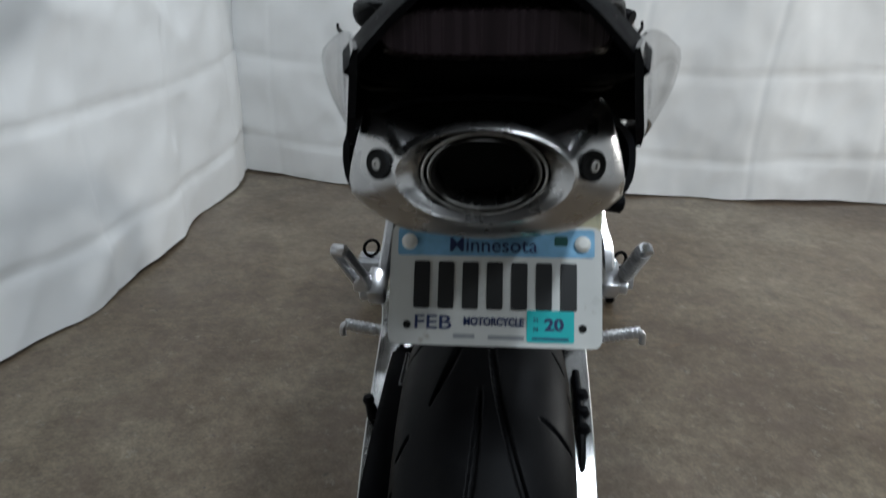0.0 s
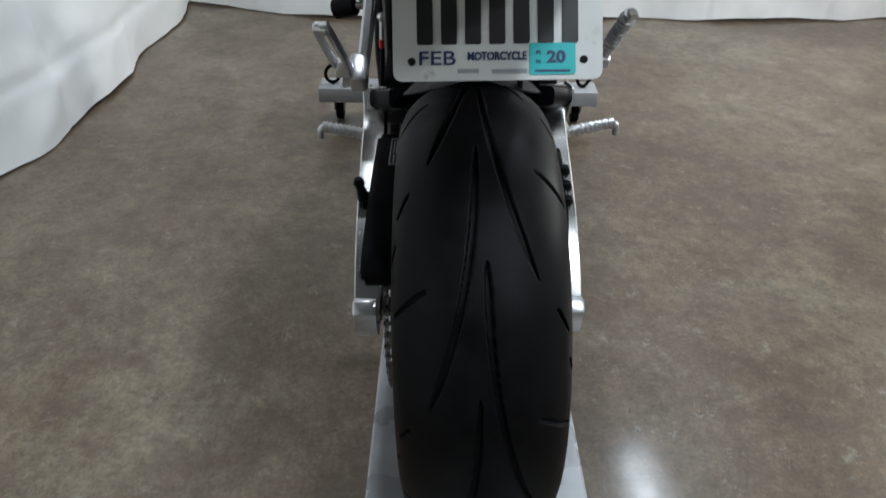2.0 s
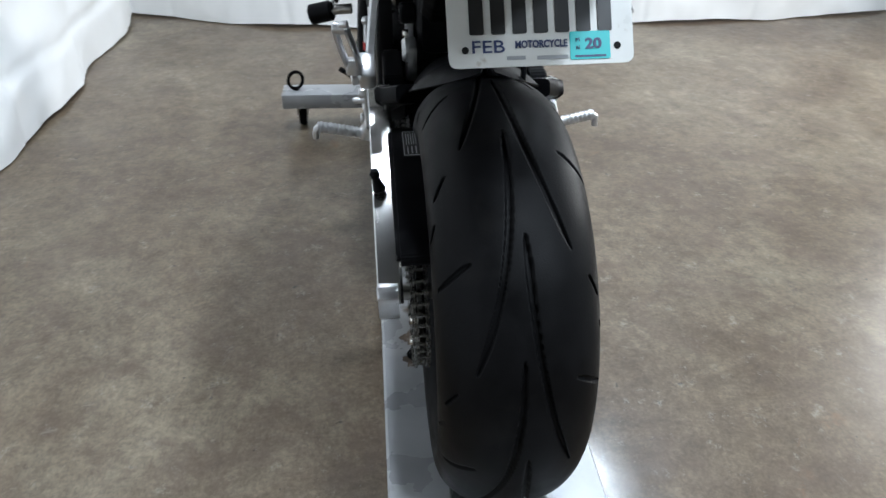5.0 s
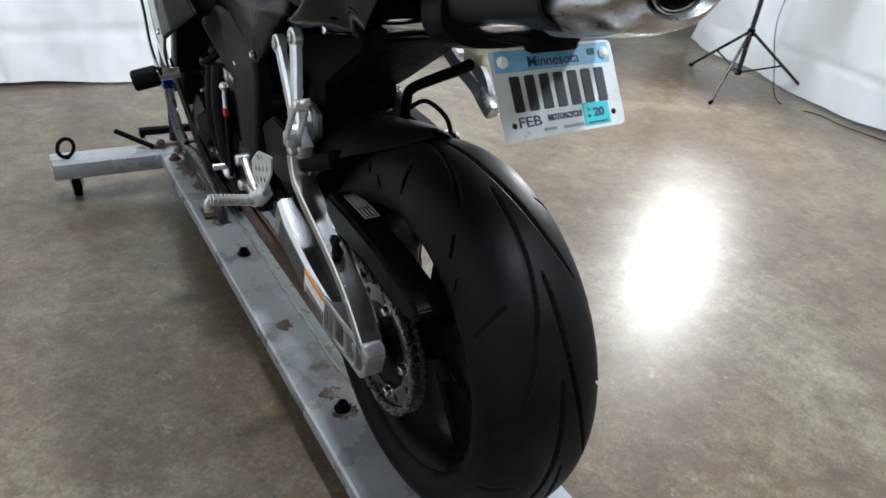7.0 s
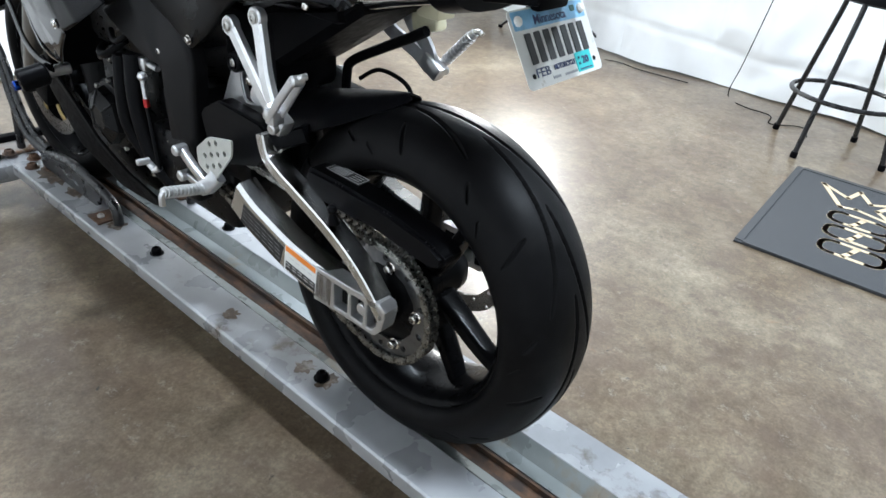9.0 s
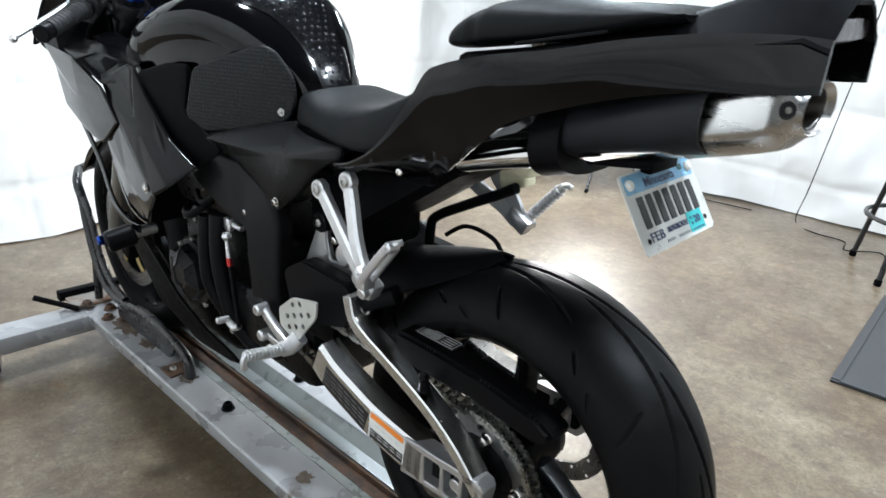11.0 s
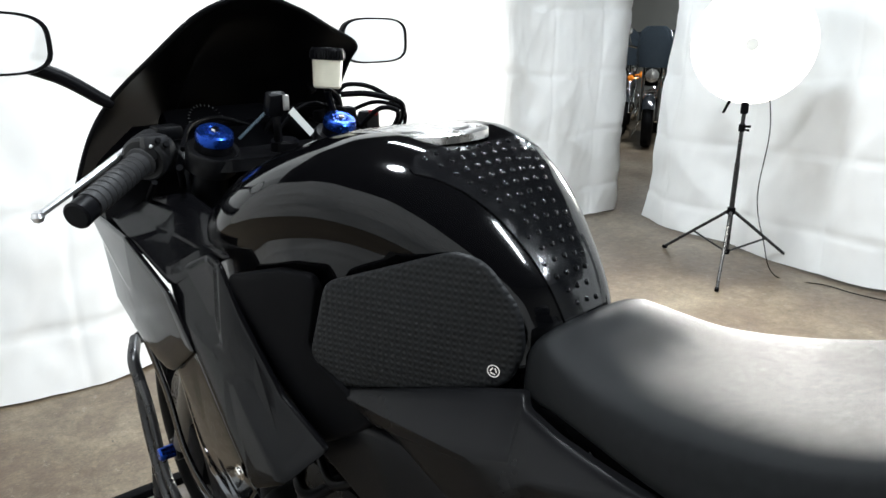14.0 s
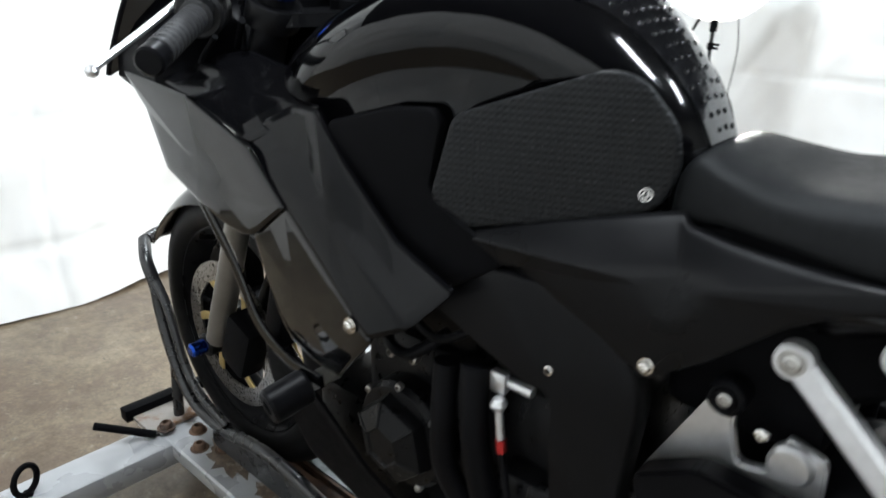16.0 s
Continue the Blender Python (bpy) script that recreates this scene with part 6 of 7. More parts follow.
for y, w, z in ((0.112, 0.158, 1.012), (0.05, 0.157, 1.060), (-0.03, 0.152, 1.078), (-0.09, 0.141, 1.090), (-0.17, 0.117, 1.116), (-0.24, 0.099, 1.142), (-0.32, 0.083, 1.152), (-0.345, 0.078, 1.144)):
    rings.append([Vector((w * q + TAIL_X, y, z - (0.010 + 0.036 * min(1, max(0, (-0.09 - y) / 0.15))) * max(0, abs(q) - 0.35) ** 1.3 / 0.57)) for q in [k / 6 - 1 for k in range(13)]])
loft(bm, rings, closed=False, caps=False)
dk = part("tail_deck", bm, MATTE, bike)
so = dk.modifiers.new("thickness", "SOLIDIFY")
so.thickness = 0.004
bm = bmesh.new()
rings = []
for y, w, z0, z1 in ((-0.338, 0.058, 1.106, 1.127), (-0.330, 0.064, 1.102, 1.130), (-0.28, 0.070, 1.096, 1.128)):
    rings.append([Vector((TAIL_X + w * math.copysign(abs(math.cos(a)) ** 0.5, math.cos(a)), y, (z0 + z1) / 2 + (z1 - z0) / 2 * math.copysign(abs(math.sin(a)) ** 0.6, math.sin(a)))) for a in [2 * math.pi * k / 32 for k in range(32)]])
loft(bm, rings)
part("tail_lamp", bm, mat("smoked_lens", (0.018, 0.012, 0.014), 0.25, vary=0.4, scale=300, stretch=(1, 1, 0.02), coat=0.15, coat_rough=0.15, spec=0.2), bike, "smoked black tail lamp")
bm = bmesh.new()
box(bm, (TAIL_X, -0.15, 1.072), (0.17, 0.30, 0.03), Matrix.Rotation(radians(-11), 3, "X"), bevel=0.012)
part("tail_tray", bm, MATTE, bike)
bm = bmesh.new()
box(bm, (TAIL_X, -0.11, 1.052), (0.262, 0.010, 0.062), bevel=0.003)
part("tail_liner", bm, MATTE, bike)

# ---- silencer under the tail ----
ex = new("silencer")
ex.parent = bike
ex.location = (0.003, 0.018, -0.005)
ex["label"] = "brushed steel under-tail silencer with a black sleeve"


def oval(y, w, h, z, n=40, p=0.75):
    return [Vector((w * math.copysign(abs(math.cos(a)) ** p, math.cos(a)), y, z + h * math.copysign(abs(math.sin(a)) ** p, math.sin(a)))) for a in [2 * math.pi * k / n for k in range(n)]]


def cap_ring(y, k, z, lift=0.0, n=56):
    """A six-sided section with two raised shoulders, scaled by k about its centre."""
    P = [(0.080, 0.006), (0.085, -0.019), (0.052, -0.043), (0.0, -0.0485), (-0.052, -0.043), (-0.085, -0.019), (-0.080, 0.006), (-0.067, 0.033 + lift), (-0.041, 0.020), (0.0, 0.022), (0.041, 0.020), (0.067, 0.033 + lift)]
    P = rounded(P, 0.010, 5)
    out = []
    for q in range(n):
        a = 2 * math.pi * q / n
        d = Vector((math.cos(a), math.sin(a)))
        far = 0.03
        for p, r in zip(P, P[1:] + P[:1]):
            e = r - p
            det = d.x * -e.y + d.y * e.x
            if abs(det) > 1e-9:
                u = (p.x * -e.y + p.y * e.x) / det
                v = (d.x * p.y - d.y * p.x) / det
                if u > 0 and -1e-6 <= v <= 1 + 1e-6:
                    far = u
        out.append(Vector((d.x * far * k * 1.045, y, z + d.y * far * k * 1.03)))
    return out


def lip(y, w, h, n=56):
    return [Vector((1.04 * w * math.cos(2 * math.pi * q / n), y, 1.042 + h * math.sin(2 * math.pi * q / n))) for q in range(n)]


bm = bmesh.new()
loft(bm, [oval(-0.035, 0.070, 0.030, 0.968), oval(-0.045, 0.084, 0.038, 0.970), oval(-0.10, 0.090, 0.041, 0.986), oval(-0.17, 0.094, 0.043, 1.004), oval(-0.235, 0.098, 0.045, 1.020), oval(-0.258, 0.1005, 0.046, 1.026),
          oval(-0.263, 0.1000, 0.0455, 1.027), oval(-0.263, 0.0955, 0.042, 1.027), oval(-0.235, 0.091, 0.040, 1.021)])
part("sleeve", bm, mat("ribbed_black_sleeve", (0.010, 0.0105, 0.013), 0.42, vary=0.15, scale=60, bump=0.12, bump_scale=500, spec=0.18), ex, "black silencer sleeve")
bm = bmesh.new()
rings = [cap_ring(-0.236, 0.99, 1.018), cap_ring(-0.262, 1.0, 1.026), cap_ring(-0.292, 0.995, 1.034, 0.008), cap_ring(-0.310, 0.985, 1.039, 0.012), cap_ring(-0.318, 0.96, 1.0405, 0.012), cap_ring(-0.326, 0.89, 1.0415, 0.010), cap_ring(-0.332, 0.78, 1.042, 0.002),
         lip(-0.3395, 0.0525, 0.0305), lip(-0.3455, 0.0500, 0.0285), lip(-0.3462, 0.0488, 0.0276), lip(-0.3440, 0.0462, 0.0262), lip(-0.3385, 0.0415, 0.0247), lip(-0.3365, 0.0370, 0.0238), lip(-0.30, 0.036, 0.0236)]
loft(bm, rings, caps=False)
part("end_cap", bm, BRUSHED, ex, "brushed steel end cap", angle=40)
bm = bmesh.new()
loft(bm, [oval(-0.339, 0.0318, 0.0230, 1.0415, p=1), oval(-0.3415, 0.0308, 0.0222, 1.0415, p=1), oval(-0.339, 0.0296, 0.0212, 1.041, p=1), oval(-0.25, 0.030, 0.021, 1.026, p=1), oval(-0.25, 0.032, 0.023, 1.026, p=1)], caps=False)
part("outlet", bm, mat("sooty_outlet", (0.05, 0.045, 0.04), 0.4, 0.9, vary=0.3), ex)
for w, h, y in ((0.0345, 0.0238, -0.3400), (0.0312, 0.0212, -0.3385)):
    bm = bmesh.new()
    tube(bm, lip(y, w, h) + lip(y, w, h)[:1], 0.0009, seg=8, smooth=False)
    part("outlet_ring", bm, STEEL, ex, "thin steel outlet ring")
# flat black disc across the bore, painting the darkness deep in the outlet
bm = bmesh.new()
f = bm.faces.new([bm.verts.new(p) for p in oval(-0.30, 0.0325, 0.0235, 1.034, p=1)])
part("bore_shade_disc", bm, DARK, ex)
# screw recesses as nearly flat discs, their inner shade given by black colour
for sgn in (-1, 1):
    bm = bmesh.new()
    p, q = Vector((0.0607 * sgn, -0.3325, 1.0455)), Vector((0.62 * sgn, -0.8, 0.12)).normalized()
    m = Matrix.Translation(p + q * 0.0028) @ q.to_track_quat("Z", "Y").to_matrix().to_4x4()
    lathe(bm, [(0.0094, -0.002), (0.0092, 0.0008), (0.0084, 0.0014), (0.0080, 0.0006), (0, 0.0006)], m, 20)
    wl2 = part("screw_well_shade", bm, DARK, ex)
    bm = bmesh.new()
    lathe(bm, [(0.0034, 0.0004), (0.0034, 0.0016), (0.0018, 0.0018), (0.0015, 0.0008), (0, 0.0008)], m, 12)
    part("screw", bm, STEEL, wl2)
bm = bmesh.new()
loft(bm, [oval(y, 0.097, 0.054, z - 0.006, p=0.8) for y, z in ((-0.048, 0.967), (-0.055, 0.969), (-0.085, 0.977), (-0.092, 0.979))])
part("clamp_band", bm, SATIN, ex, "black clamp band")
bm = bmesh.new()
loft(bm, [[Vector((0.075 * q, y, z - 0.047 + 0.016 * q * q)) for q in [k / 6 - 1 for k in range(13)]] for y, z in ((-0.258, 1.026), (-0.20, 1.011), (-0.15, 0.998), (-0.11, 0.987))], closed=False, caps=False)
sh = part("lower_shield", bm, CHROME, ex, "polished lower heat shield")
sh.modifiers.new("thickness", "SOLIDIFY").thickness = 0.003
bm = bmesh.new()
tube(bm, [(-0.052, -0.05, 0.945), (-0.052, 0.03, 0.925), (-0.05, 0.10, 0.905), (-0.04, 0.20, 0.872)], 0.021, seg=18)
part("link_pipe", bm, CHROME, ex, "polished exhaust link pipe")
bm = bmesh.new()
tube(bm, [(0.05, -0.05, 0.945), (0.05, 0.03, 0.925), (0.05, 0.10, 0.905), (0.04, 0.20, 0.86)], 0.021, seg=18)
part("link_pipe", bm, CHROME, ex)
bm = bmesh.new()
box(bm, (0, -0.135, 0.952), (0.06, 0.07, 0.014), Matrix.Rotation(radians(-14), 3, "X"), bevel=0.003)
part("mount_bracket", bm, CHROME, ex)

# ---- plate and holder ----
nrm = Vector((0, -0.84, 0.54)).normalized()
up = Vector((0, 0.54, 0.84)).normalized()
PM = Matrix((Vector((1, 0, 0)), up, nrm)).transposed().to_4x4()
PM.translation = Vector((0.0095, -0.1790, 0.8960))
lp = new("licence_plate")
lp.parent = bike
lp["label"] = "white state licence plate with a blue top band"


def plate_rect(bm, cx, cy, w, h, z0, z1, r=0.0):
    P = [(cx - w / 2, cy - h / 2), (cx + w / 2, cy - h / 2), (cx + w / 2, cy + h / 2), (cx - w / 2, cy + h / 2)]
    P = rounded(P, r, 4) if r else [Vector(p) for p in P]
    lo = [bm.verts.new(PM @ Vector((p.x, p.y, z0))) for p in P]
    hi = [bm.verts.new(PM @ Vector((p.x, p.y, z1))) for p in P]
    bm.faces.new(hi)
    bm.faces.new(lo[::-1])
    for i in range(len(P)):
        j = (i + 1) % len(P)
        bm.faces.new((lo[i], lo[j], hi[j], hi[i]))


bm = bmesh.new()
plate_rect(bm, 0, 0, 0.178, 0.102, -0.0012, 0.0, 0.009)
part("plate_sheet", bm, mat("plate_white", (0.66, 0.66, 0.63), 0.35, vary=0.06, scale=30, stain=(0.4, 0.36, 0.3), stain_scale=25, stain_amount=0.06), lp, smooth=False)
bm = bmesh.new()
plate_rect(bm, 0, 0.0365, 0.166, 0.024, 0.0001, 0.0005, 0.003)
part("blue_band", bm, mat("plate_blue", (0.20, 0.42, 0.62), 0.4, vary=0.2, scale=60), lp, smooth=False)
NAVY = mat("navy_ink", (0.02, 0.035, 0.11), 0.45, vary=0.05)
lettering("Minnesota", 0.0175, PM @ Matrix.Translation((-0.002, 0.0335, 0.001)), NAVY, lp, width=0.074, bold=0.0001)
# the plate's large characters as plain bars
for k in range(7):
    bm = bmesh.new()
    plate_rect(bm, -0.0615 + 0.0205 * k, -0.0005, 0.0135, 0.040, 0.0003, 0.0012, 0.002)
    part("bar", bm, INK, lp, smooth=False)
lettering("FEB", 0.0165, PM @ Matrix.Translation((-0.0515, -0.0325, 0.0008)), NAVY, lp, width=0.031, bold=0.0001)
lettering("MOTORCYCLE", 0.0095, PM @ Matrix.Translation((-0.0005, -0.0310, 0.0008)), NAVY, lp, width=0.050, bold=0.0003)
bm = bmesh.new()
plate_rect(bm, -0.025, -0.0430, 0.018, 0.0035, 0.0003, 0.0007)
plate_rect(bm, 0.010, -0.0435, 0.030, 0.0035, 0.0003, 0.0007)
part("small_print", bm, mat("grey_print", (0.3, 0.31, 0.32), 0.5), lp, smooth=False)
bm = bmesh.new()
plate_rect(bm, 0.0465, -0.0335, 0.039, 0.0265, 0.0003, 0.0010, 0.002)
yr = part("year_sticker", bm, mat("sticker_teal", (0.02, 0.46, 0.47), 0.4, vary=0.05), lp, "teal year sticker", smooth=False)
lettering("20", 0.0135, PM @ Matrix.Translation((0.0495, -0.0325, 0.0014)), NAVY, yr, width=0.016, bold=0.0005)
lettering("M", 0.0055, PM @ Matrix.Translation((0.0345, -0.0285, 0.0014)), NAVY, yr)
lettering("N", 0.0055, PM @ Matrix.Translation((0.0345, -0.0360, 0.0014)), NAVY, yr)
bm = bmesh.new()
plate_rect(bm, 0.0465, -0.0437, 0.030, 0.0018, 0.0011, 0.0015)
part("small_print", bm, NAVY, yr, smooth=False)
for sx in (-1, 1):
    bm = bmesh.new()
    lathe(bm, [(0.0068, 0.0), (0.0066, 0.003), (0.004, 0.0055), (0, 0.006)], PM @ Matrix.Translation((0.073 * sx, 0.036, 0.0006)), 18)
    part("plate_screw", bm, WHITEP, lp, "white plastic screw")
    bm = bmesh.new()
    lathe(bm, [(0.0034, 0.0), (0.0034, 0.0006), (0, 0.0006)], PM @ Matrix.Translation((0.073 * sx, -0.0345, 0.0002)), 16)
    part("plate_hole", bm, DARK, lp)
bm = bmesh.new()
plate_rect(bm, 0.055, 0.0385, 0.011, 0.008, 0.0006, 0.0012, 0.002)
part("band_emblem", bm, mat("dark_green_print", (0.01, 0.09, 0.08), 0.5), lp, smooth=False)
bm = bmesh.new()
plate_rect(bm, 0, 0.01, 0.15, 0.07, -0.006, -0.0014, 0.006)
part("plate_holder", bm, MATTE, lp)
bm = bmesh.new()
box(bm, (0, -0.125, 0.943), (0.075, 0.09, 0.012), Matrix.Rotation(radians(-8), 3, "X"), bevel=0.004)
box(bm, (0, -0.163, 0.944), (0.068, 0.018, 0.016), bevel=0.005)
part("plate_bracket", bm, MATTE, lp)
bm = bmesh.new()
box(bm, (0.100, 0.115, 0.868), (0.045, 0.05, 0.035), bevel=0.005)
part("fluid_box", bm, mat("yellowed_plastic", (0.62, 0.58, 0.40), 0.35, vary=0.1), bike, "yellowed translucent fluid box")
bm = bmesh.new()
box(bm, (0.100, 0.105, 0.892), (0.05, 0.06, 0.012), bevel=0.003)
part("box_lid", bm, SATIN, bike)

# ---- cockpit ----
SWITCHM = mat("grey_black_switch_plastic", (0.013, 0.013, 0.014), 0.45, vary=0.15, scale=60, bump=0.1, bump_scale=600, spec=0.25)
SCREENM = mat("dark_screen_acrylic", (0.002, 0.002, 0.0025), 0.3, vary=0.1, scale=5, spec=0.04, rough_vary=0.03)
SCREEN = [(-0.245, 1.310, 0.955), (-0.240, 1.300, 0.985), (-0.215, 1.278, 1.065), (-0.182, 1.258, 1.122), (-0.135, 1.195, 1.185), (-0.075, 1.135, 1.250), (0, 1.115, 1.275),
          (0.085, 1.130, 1.258), (0.160, 1.150, 1.228), (0.224, 1.168, 1.200), (0.226, 1.200, 1.165), (0.222, 1.258, 1.075), (0.240, 1.300, 0.985), (0.245, 1.310, 0.955)]
edge = spline(SCREEN, 6)
bm = bmesh.new()
rings = []
for t in (0, 0.02, 0.15, 0.35, 0.6, 0.85, 1.0):
    ring = []
    for p in edge:
        nose = Vector((p.x * 0.12, 1.50 - 0.25 * abs(p.x), 1.01 + (p.z - 0.93) * 0.10))
        q = p.lerp(nose, t)
        q.z += 0.05 * math.sin(math.pi * t) * max(0, (p.z - 1.10)) / 0.18
        ring.append(q)
    rings.append(ring)
loft(bm, rings, closed=False, caps=False)
ns = part("nose_cowl", bm, SCREENM, bike, "gloss black nose cowl and smoked screen", angle=70)
so = ns.modifiers.new("thickness", "SOLIDIFY")
so.thickness = 0.004
bm = bmesh.new()
tube(bm, edge, 0.0035, seg=8, smooth=False)
part("screen_edge", bm, SATIN, ns)
bm = bmesh.new()
rings = []
for z, w, y0, y1 in ((0.90, 0.205, 1.06, 1.22), (0.955, 0.236, 1.08, 1.295), (0.985, 0.232, 1.10, 1.295), (1.03, 0.205, 1.12, 1.28), (1.075, 0.14, 1.17, 1.30)):
    rings.append([Vector((x, y, z)) for x, y in ((-w, y1), (-w, y0 + 0.10), (-w * 0.6, y0 + 0.02), (0, y0), (w * 0.6, y0 + 0.02), (w, y0 + 0.10), (w, y1))])
loft(bm, rings)
part("dash_cover", bm, SCREENM, bike, "matte black dash cover")
bm = bmesh.new()
box(bm, (0, 1.275, 1.06), (0.20, 0.05, 0.08), Matrix.Rotation(radians(-40), 3, "X"), bevel=0.018)
ip = part("instrument_panel", bm, SCREENM, bike)
bm = bmesh.new()
m = Matrix.Translation((-0.03, 1.256, 1.080)) @ Matrix.Rotation(radians(50), 4, "X")
for k in range(21):
    a = radians(-40 + 260 * k / 20)
    box(bm, m @ Vector((0.030 * math.cos(a), 0.030 * math.sin(a), 0.0)), (0.0012, 0.004, 0.001), m.to_3x3() @ Matrix.Rotation(a + math.pi / 2, 3, "Z"))
part("dial_marks", bm, mat("dim_dial_print", (0.03, 0.03, 0.03), 0.5), ip)
# steering head
bm = bmesh.new()
P = rounded([(-0.135, 1.085), (-0.10, 1.125), (0.10, 1.125), (0.135, 1.085), (0.11, 1.03), (0.03, 1.015), (-0.03, 1.015), (-0.11, 1.03)], 0.02, 4)
lo, hi = [bm.verts.new((p.x, p.y, 1.030)) for p in P], [bm.verts.new((p.x, p.y, 1.048)) for p in P]
bm.faces.new(hi)
bm.faces.new(lo[::-1])
for i in range(len(P)):
    j = (i + 1) % len(P)
    bm.faces.new((lo[i], lo[j], hi[j], hi[i]))
tc = part("top_clamp", bm, FRAME, bike, "black upper fork clamp", smooth=False)
for sgn in (-1, 1):
    X = 0.108 * sgn
    fk = new("fork_leg")
    fk.parent = bike
    top = Vector((X, 1.060, 1.078))
    bot = Vector((X, 1.345, 0.44))
    bm = bmesh.new()
    rod(bm, top, top.lerp(bot, 0.55), 0.026, seg=28)
    part("fork_tube", bm, SATIN, fk)
    bm = bmesh.new()
    rod(bm, top.lerp(bot, 0.5), bot, 0.021, 0.024, seg=28)
    part("fork_slider", bm, mat("dull_fork_alloy", (0.16, 0.15, 0.135), 0.4, 0.7, vary=0.1, scale=40), fk)
    bm = bmesh.new()
    d = (top - bot).normalized()
    m = along(top, top + d)
    lathe(bm, [(0, 0.012), (0.009, 0.012), (0.011, 0.0095), (0.013, 0.0115), (0.022, 0.0115), (0.0255, 0.009), (0.027, 0.004), (0.027, -0.004)], m, 28)
    fc = part("fork_cap", bm, BLUE, fk, "blue anodised fork cap")
    bm = bmesh.new()
    lathe(bm, [(0, 0.0155), (0.0055, 0.0155), (0.0065, 0.012)], m, 6)
    part("adjuster", bm, CHROME, fc)
    bm = bmesh.new()
    m2 = along(top - d * 0.05, top - d * 0.02)
    lathe(bm, [(0.027, 0), (0.037, 0.0), (0.038, 0.003), (0.038, 0.030), (0.036, 0.033), (0.027, 0.033)], m2, 28, closed=True)
    part("clip_on_clamp", bm, FRAME, fk)
    # caliper and axle end
    bm = bmesh.new()
    box(bm, (0.098 * sgn, 1.265, 0.455), (0.055, 0.075, 0.12), Matrix.Rotation(radians(24), 3, "X"), bevel=0.012)
    part("brake_caliper", bm, MATTE, fk)
    bm = bmesh.new()
    rod(bm, (0.075 * sgn, 1.375, 0.417), (0.125 * sgn, 1.375, 0.417), 0.024, bevel=0.004)
    part("axle_foot", bm, FRAME, fk)
    bm = bmesh.new()
    rod(bm, (0.12 * sgn, 1.375, 0.417), (0.155 * sgn, 1.375, 0.417), 0.014, bevel=0.004)
    part("axle_slider", bm, BLUE, fk, "blue axle slider")
    # handlebar half
    hb = new("handlebar")
    hb.parent = bike
    a, b = Vector((0.124 * sgn, 1.184, 1.066)), Vector((0.312 * sgn, 1.030, 1.004))
    ax = (b - a).normalized()
    bm = bmesh.new()
    rod(bm, a, b, 0.011, seg=16)
    part("bar_tube", bm, SATIN, hb)
    bm = bmesh.new()
    g0, g1 = a.lerp(b, 0.36), a.lerp(b, 0.89)
    m = along(g0, g1)
    L = (g1 - g0).length
    prof = [(0.012, 0), (0.0225, 0.0), (0.0225, 0.004), (0.018, 0.006)]
    nrib = 9
    for k in range(nrib):
        z0 = 0.01 + (L - 0.02) * k / nrib
        dz = (L - 0.02) / nrib
        prof += [(0.0180, z0), (0.0184, z0 + dz * 0.2), (0.0184, z0 + dz * 0.75), (0.0170, z0 + dz * 0.85)]
    prof += [(0.0185, L - 0.006), (0.018, L), (0.012, L)]
    lathe(bm, prof, m, 24)
    part("grip", bm, mat("grip_rubber", (0.022, 0.022, 0.023), 0.6, vary=0.15, scale=80, spec=0.3, bump=0.3, bump_scale=500), hb, "grey-black ribbed rubber grip")
    bm = bmesh.new()
    rod(bm, g1, g1 + ax * 0.030, 0.0175, 0.0185, seg=20, bevel=0.003)
    part("bar_end", bm, SATIN, hb)
    bm = bmesh.new()
    c = a.lerp(b, 0.25)
    m = along(c - ax * 0.022, c + ax * 0.022)
    lathe(bm, [(0.012, 0), (0.030, 0), (0.034, 0.004), (0.034, 0.040), (0.030, 0.044), (0.012, 0.044)], m, 20, closed=True)
    box(bm, c + Vector((0, -0.016, 0.014)), (0.040, 0.036, 0.036), bevel=0.008)
    sb = part("switch_box", bm, SWITCHM, hb)
    for k in range(3):
        bm = bmesh.new()
        p = c + Vector((0.011 * (k - 1), -0.034, 0.016 + 0.007 * (k % 2)))
        rod(bm, p, p + Vector((0, -0.005, 0.003)), 0.0045 if k else 0.0022, seg=10, bevel=0.0008)
        part("switch_button", bm, MATTE if k else GREYINK, sb)
    bm = bmesh.new()
    tube(bm, [(0.150 * sgn, 1.165, 1.075), (0.19 * sgn, 1.172, 1.060), (0.25 * sgn, 1.162, 1.028), (0.330 * sgn, 1.146, 0.987)], 0.0062, seg=10, r2=0.0050)
    lathe(bm, [(0, -0.009), (0.0065, -0.0065), (0.009, 0), (0.0065, 0.0065), (0, 0.009)], Matrix.Translation((0.332 * sgn, 1.145, 0.985)), 14)
    part("lever", bm, ALU, hb, "silver lever with a ball end")
    bm = bmesh.new()
    box(bm, (0.142 * sgn, 1.150, 1.080), (0.04, 0.035, 0.022), bevel=0.005)
    part("lever_perch", bm, FRAME, hb)
    # mirror
    mr = new("mirror")
    mr.parent = bike
    mr["label"] = "black side mirror on a stem"
    o0 = 0.262
    M0 = Vector((0.342, 1.266, 1.204)) if sgn > 0 else Vector((-0.342, 1.266, 1.210))
    bm = bmesh.new()
    tube(bm, [(0.178 * sgn, 1.262, 1.118), (0.19 * sgn, 1.262, 1.124), (sgn * (o0 - 0.02), 1.268, 1.16), (sgn * (o0 + 0.03), 1.275, 1.182)], 0.009, seg=12, r2=0.012)
    part("stem", bm, SATIN, mr)
    bm = bmesh.new()
    rings = []
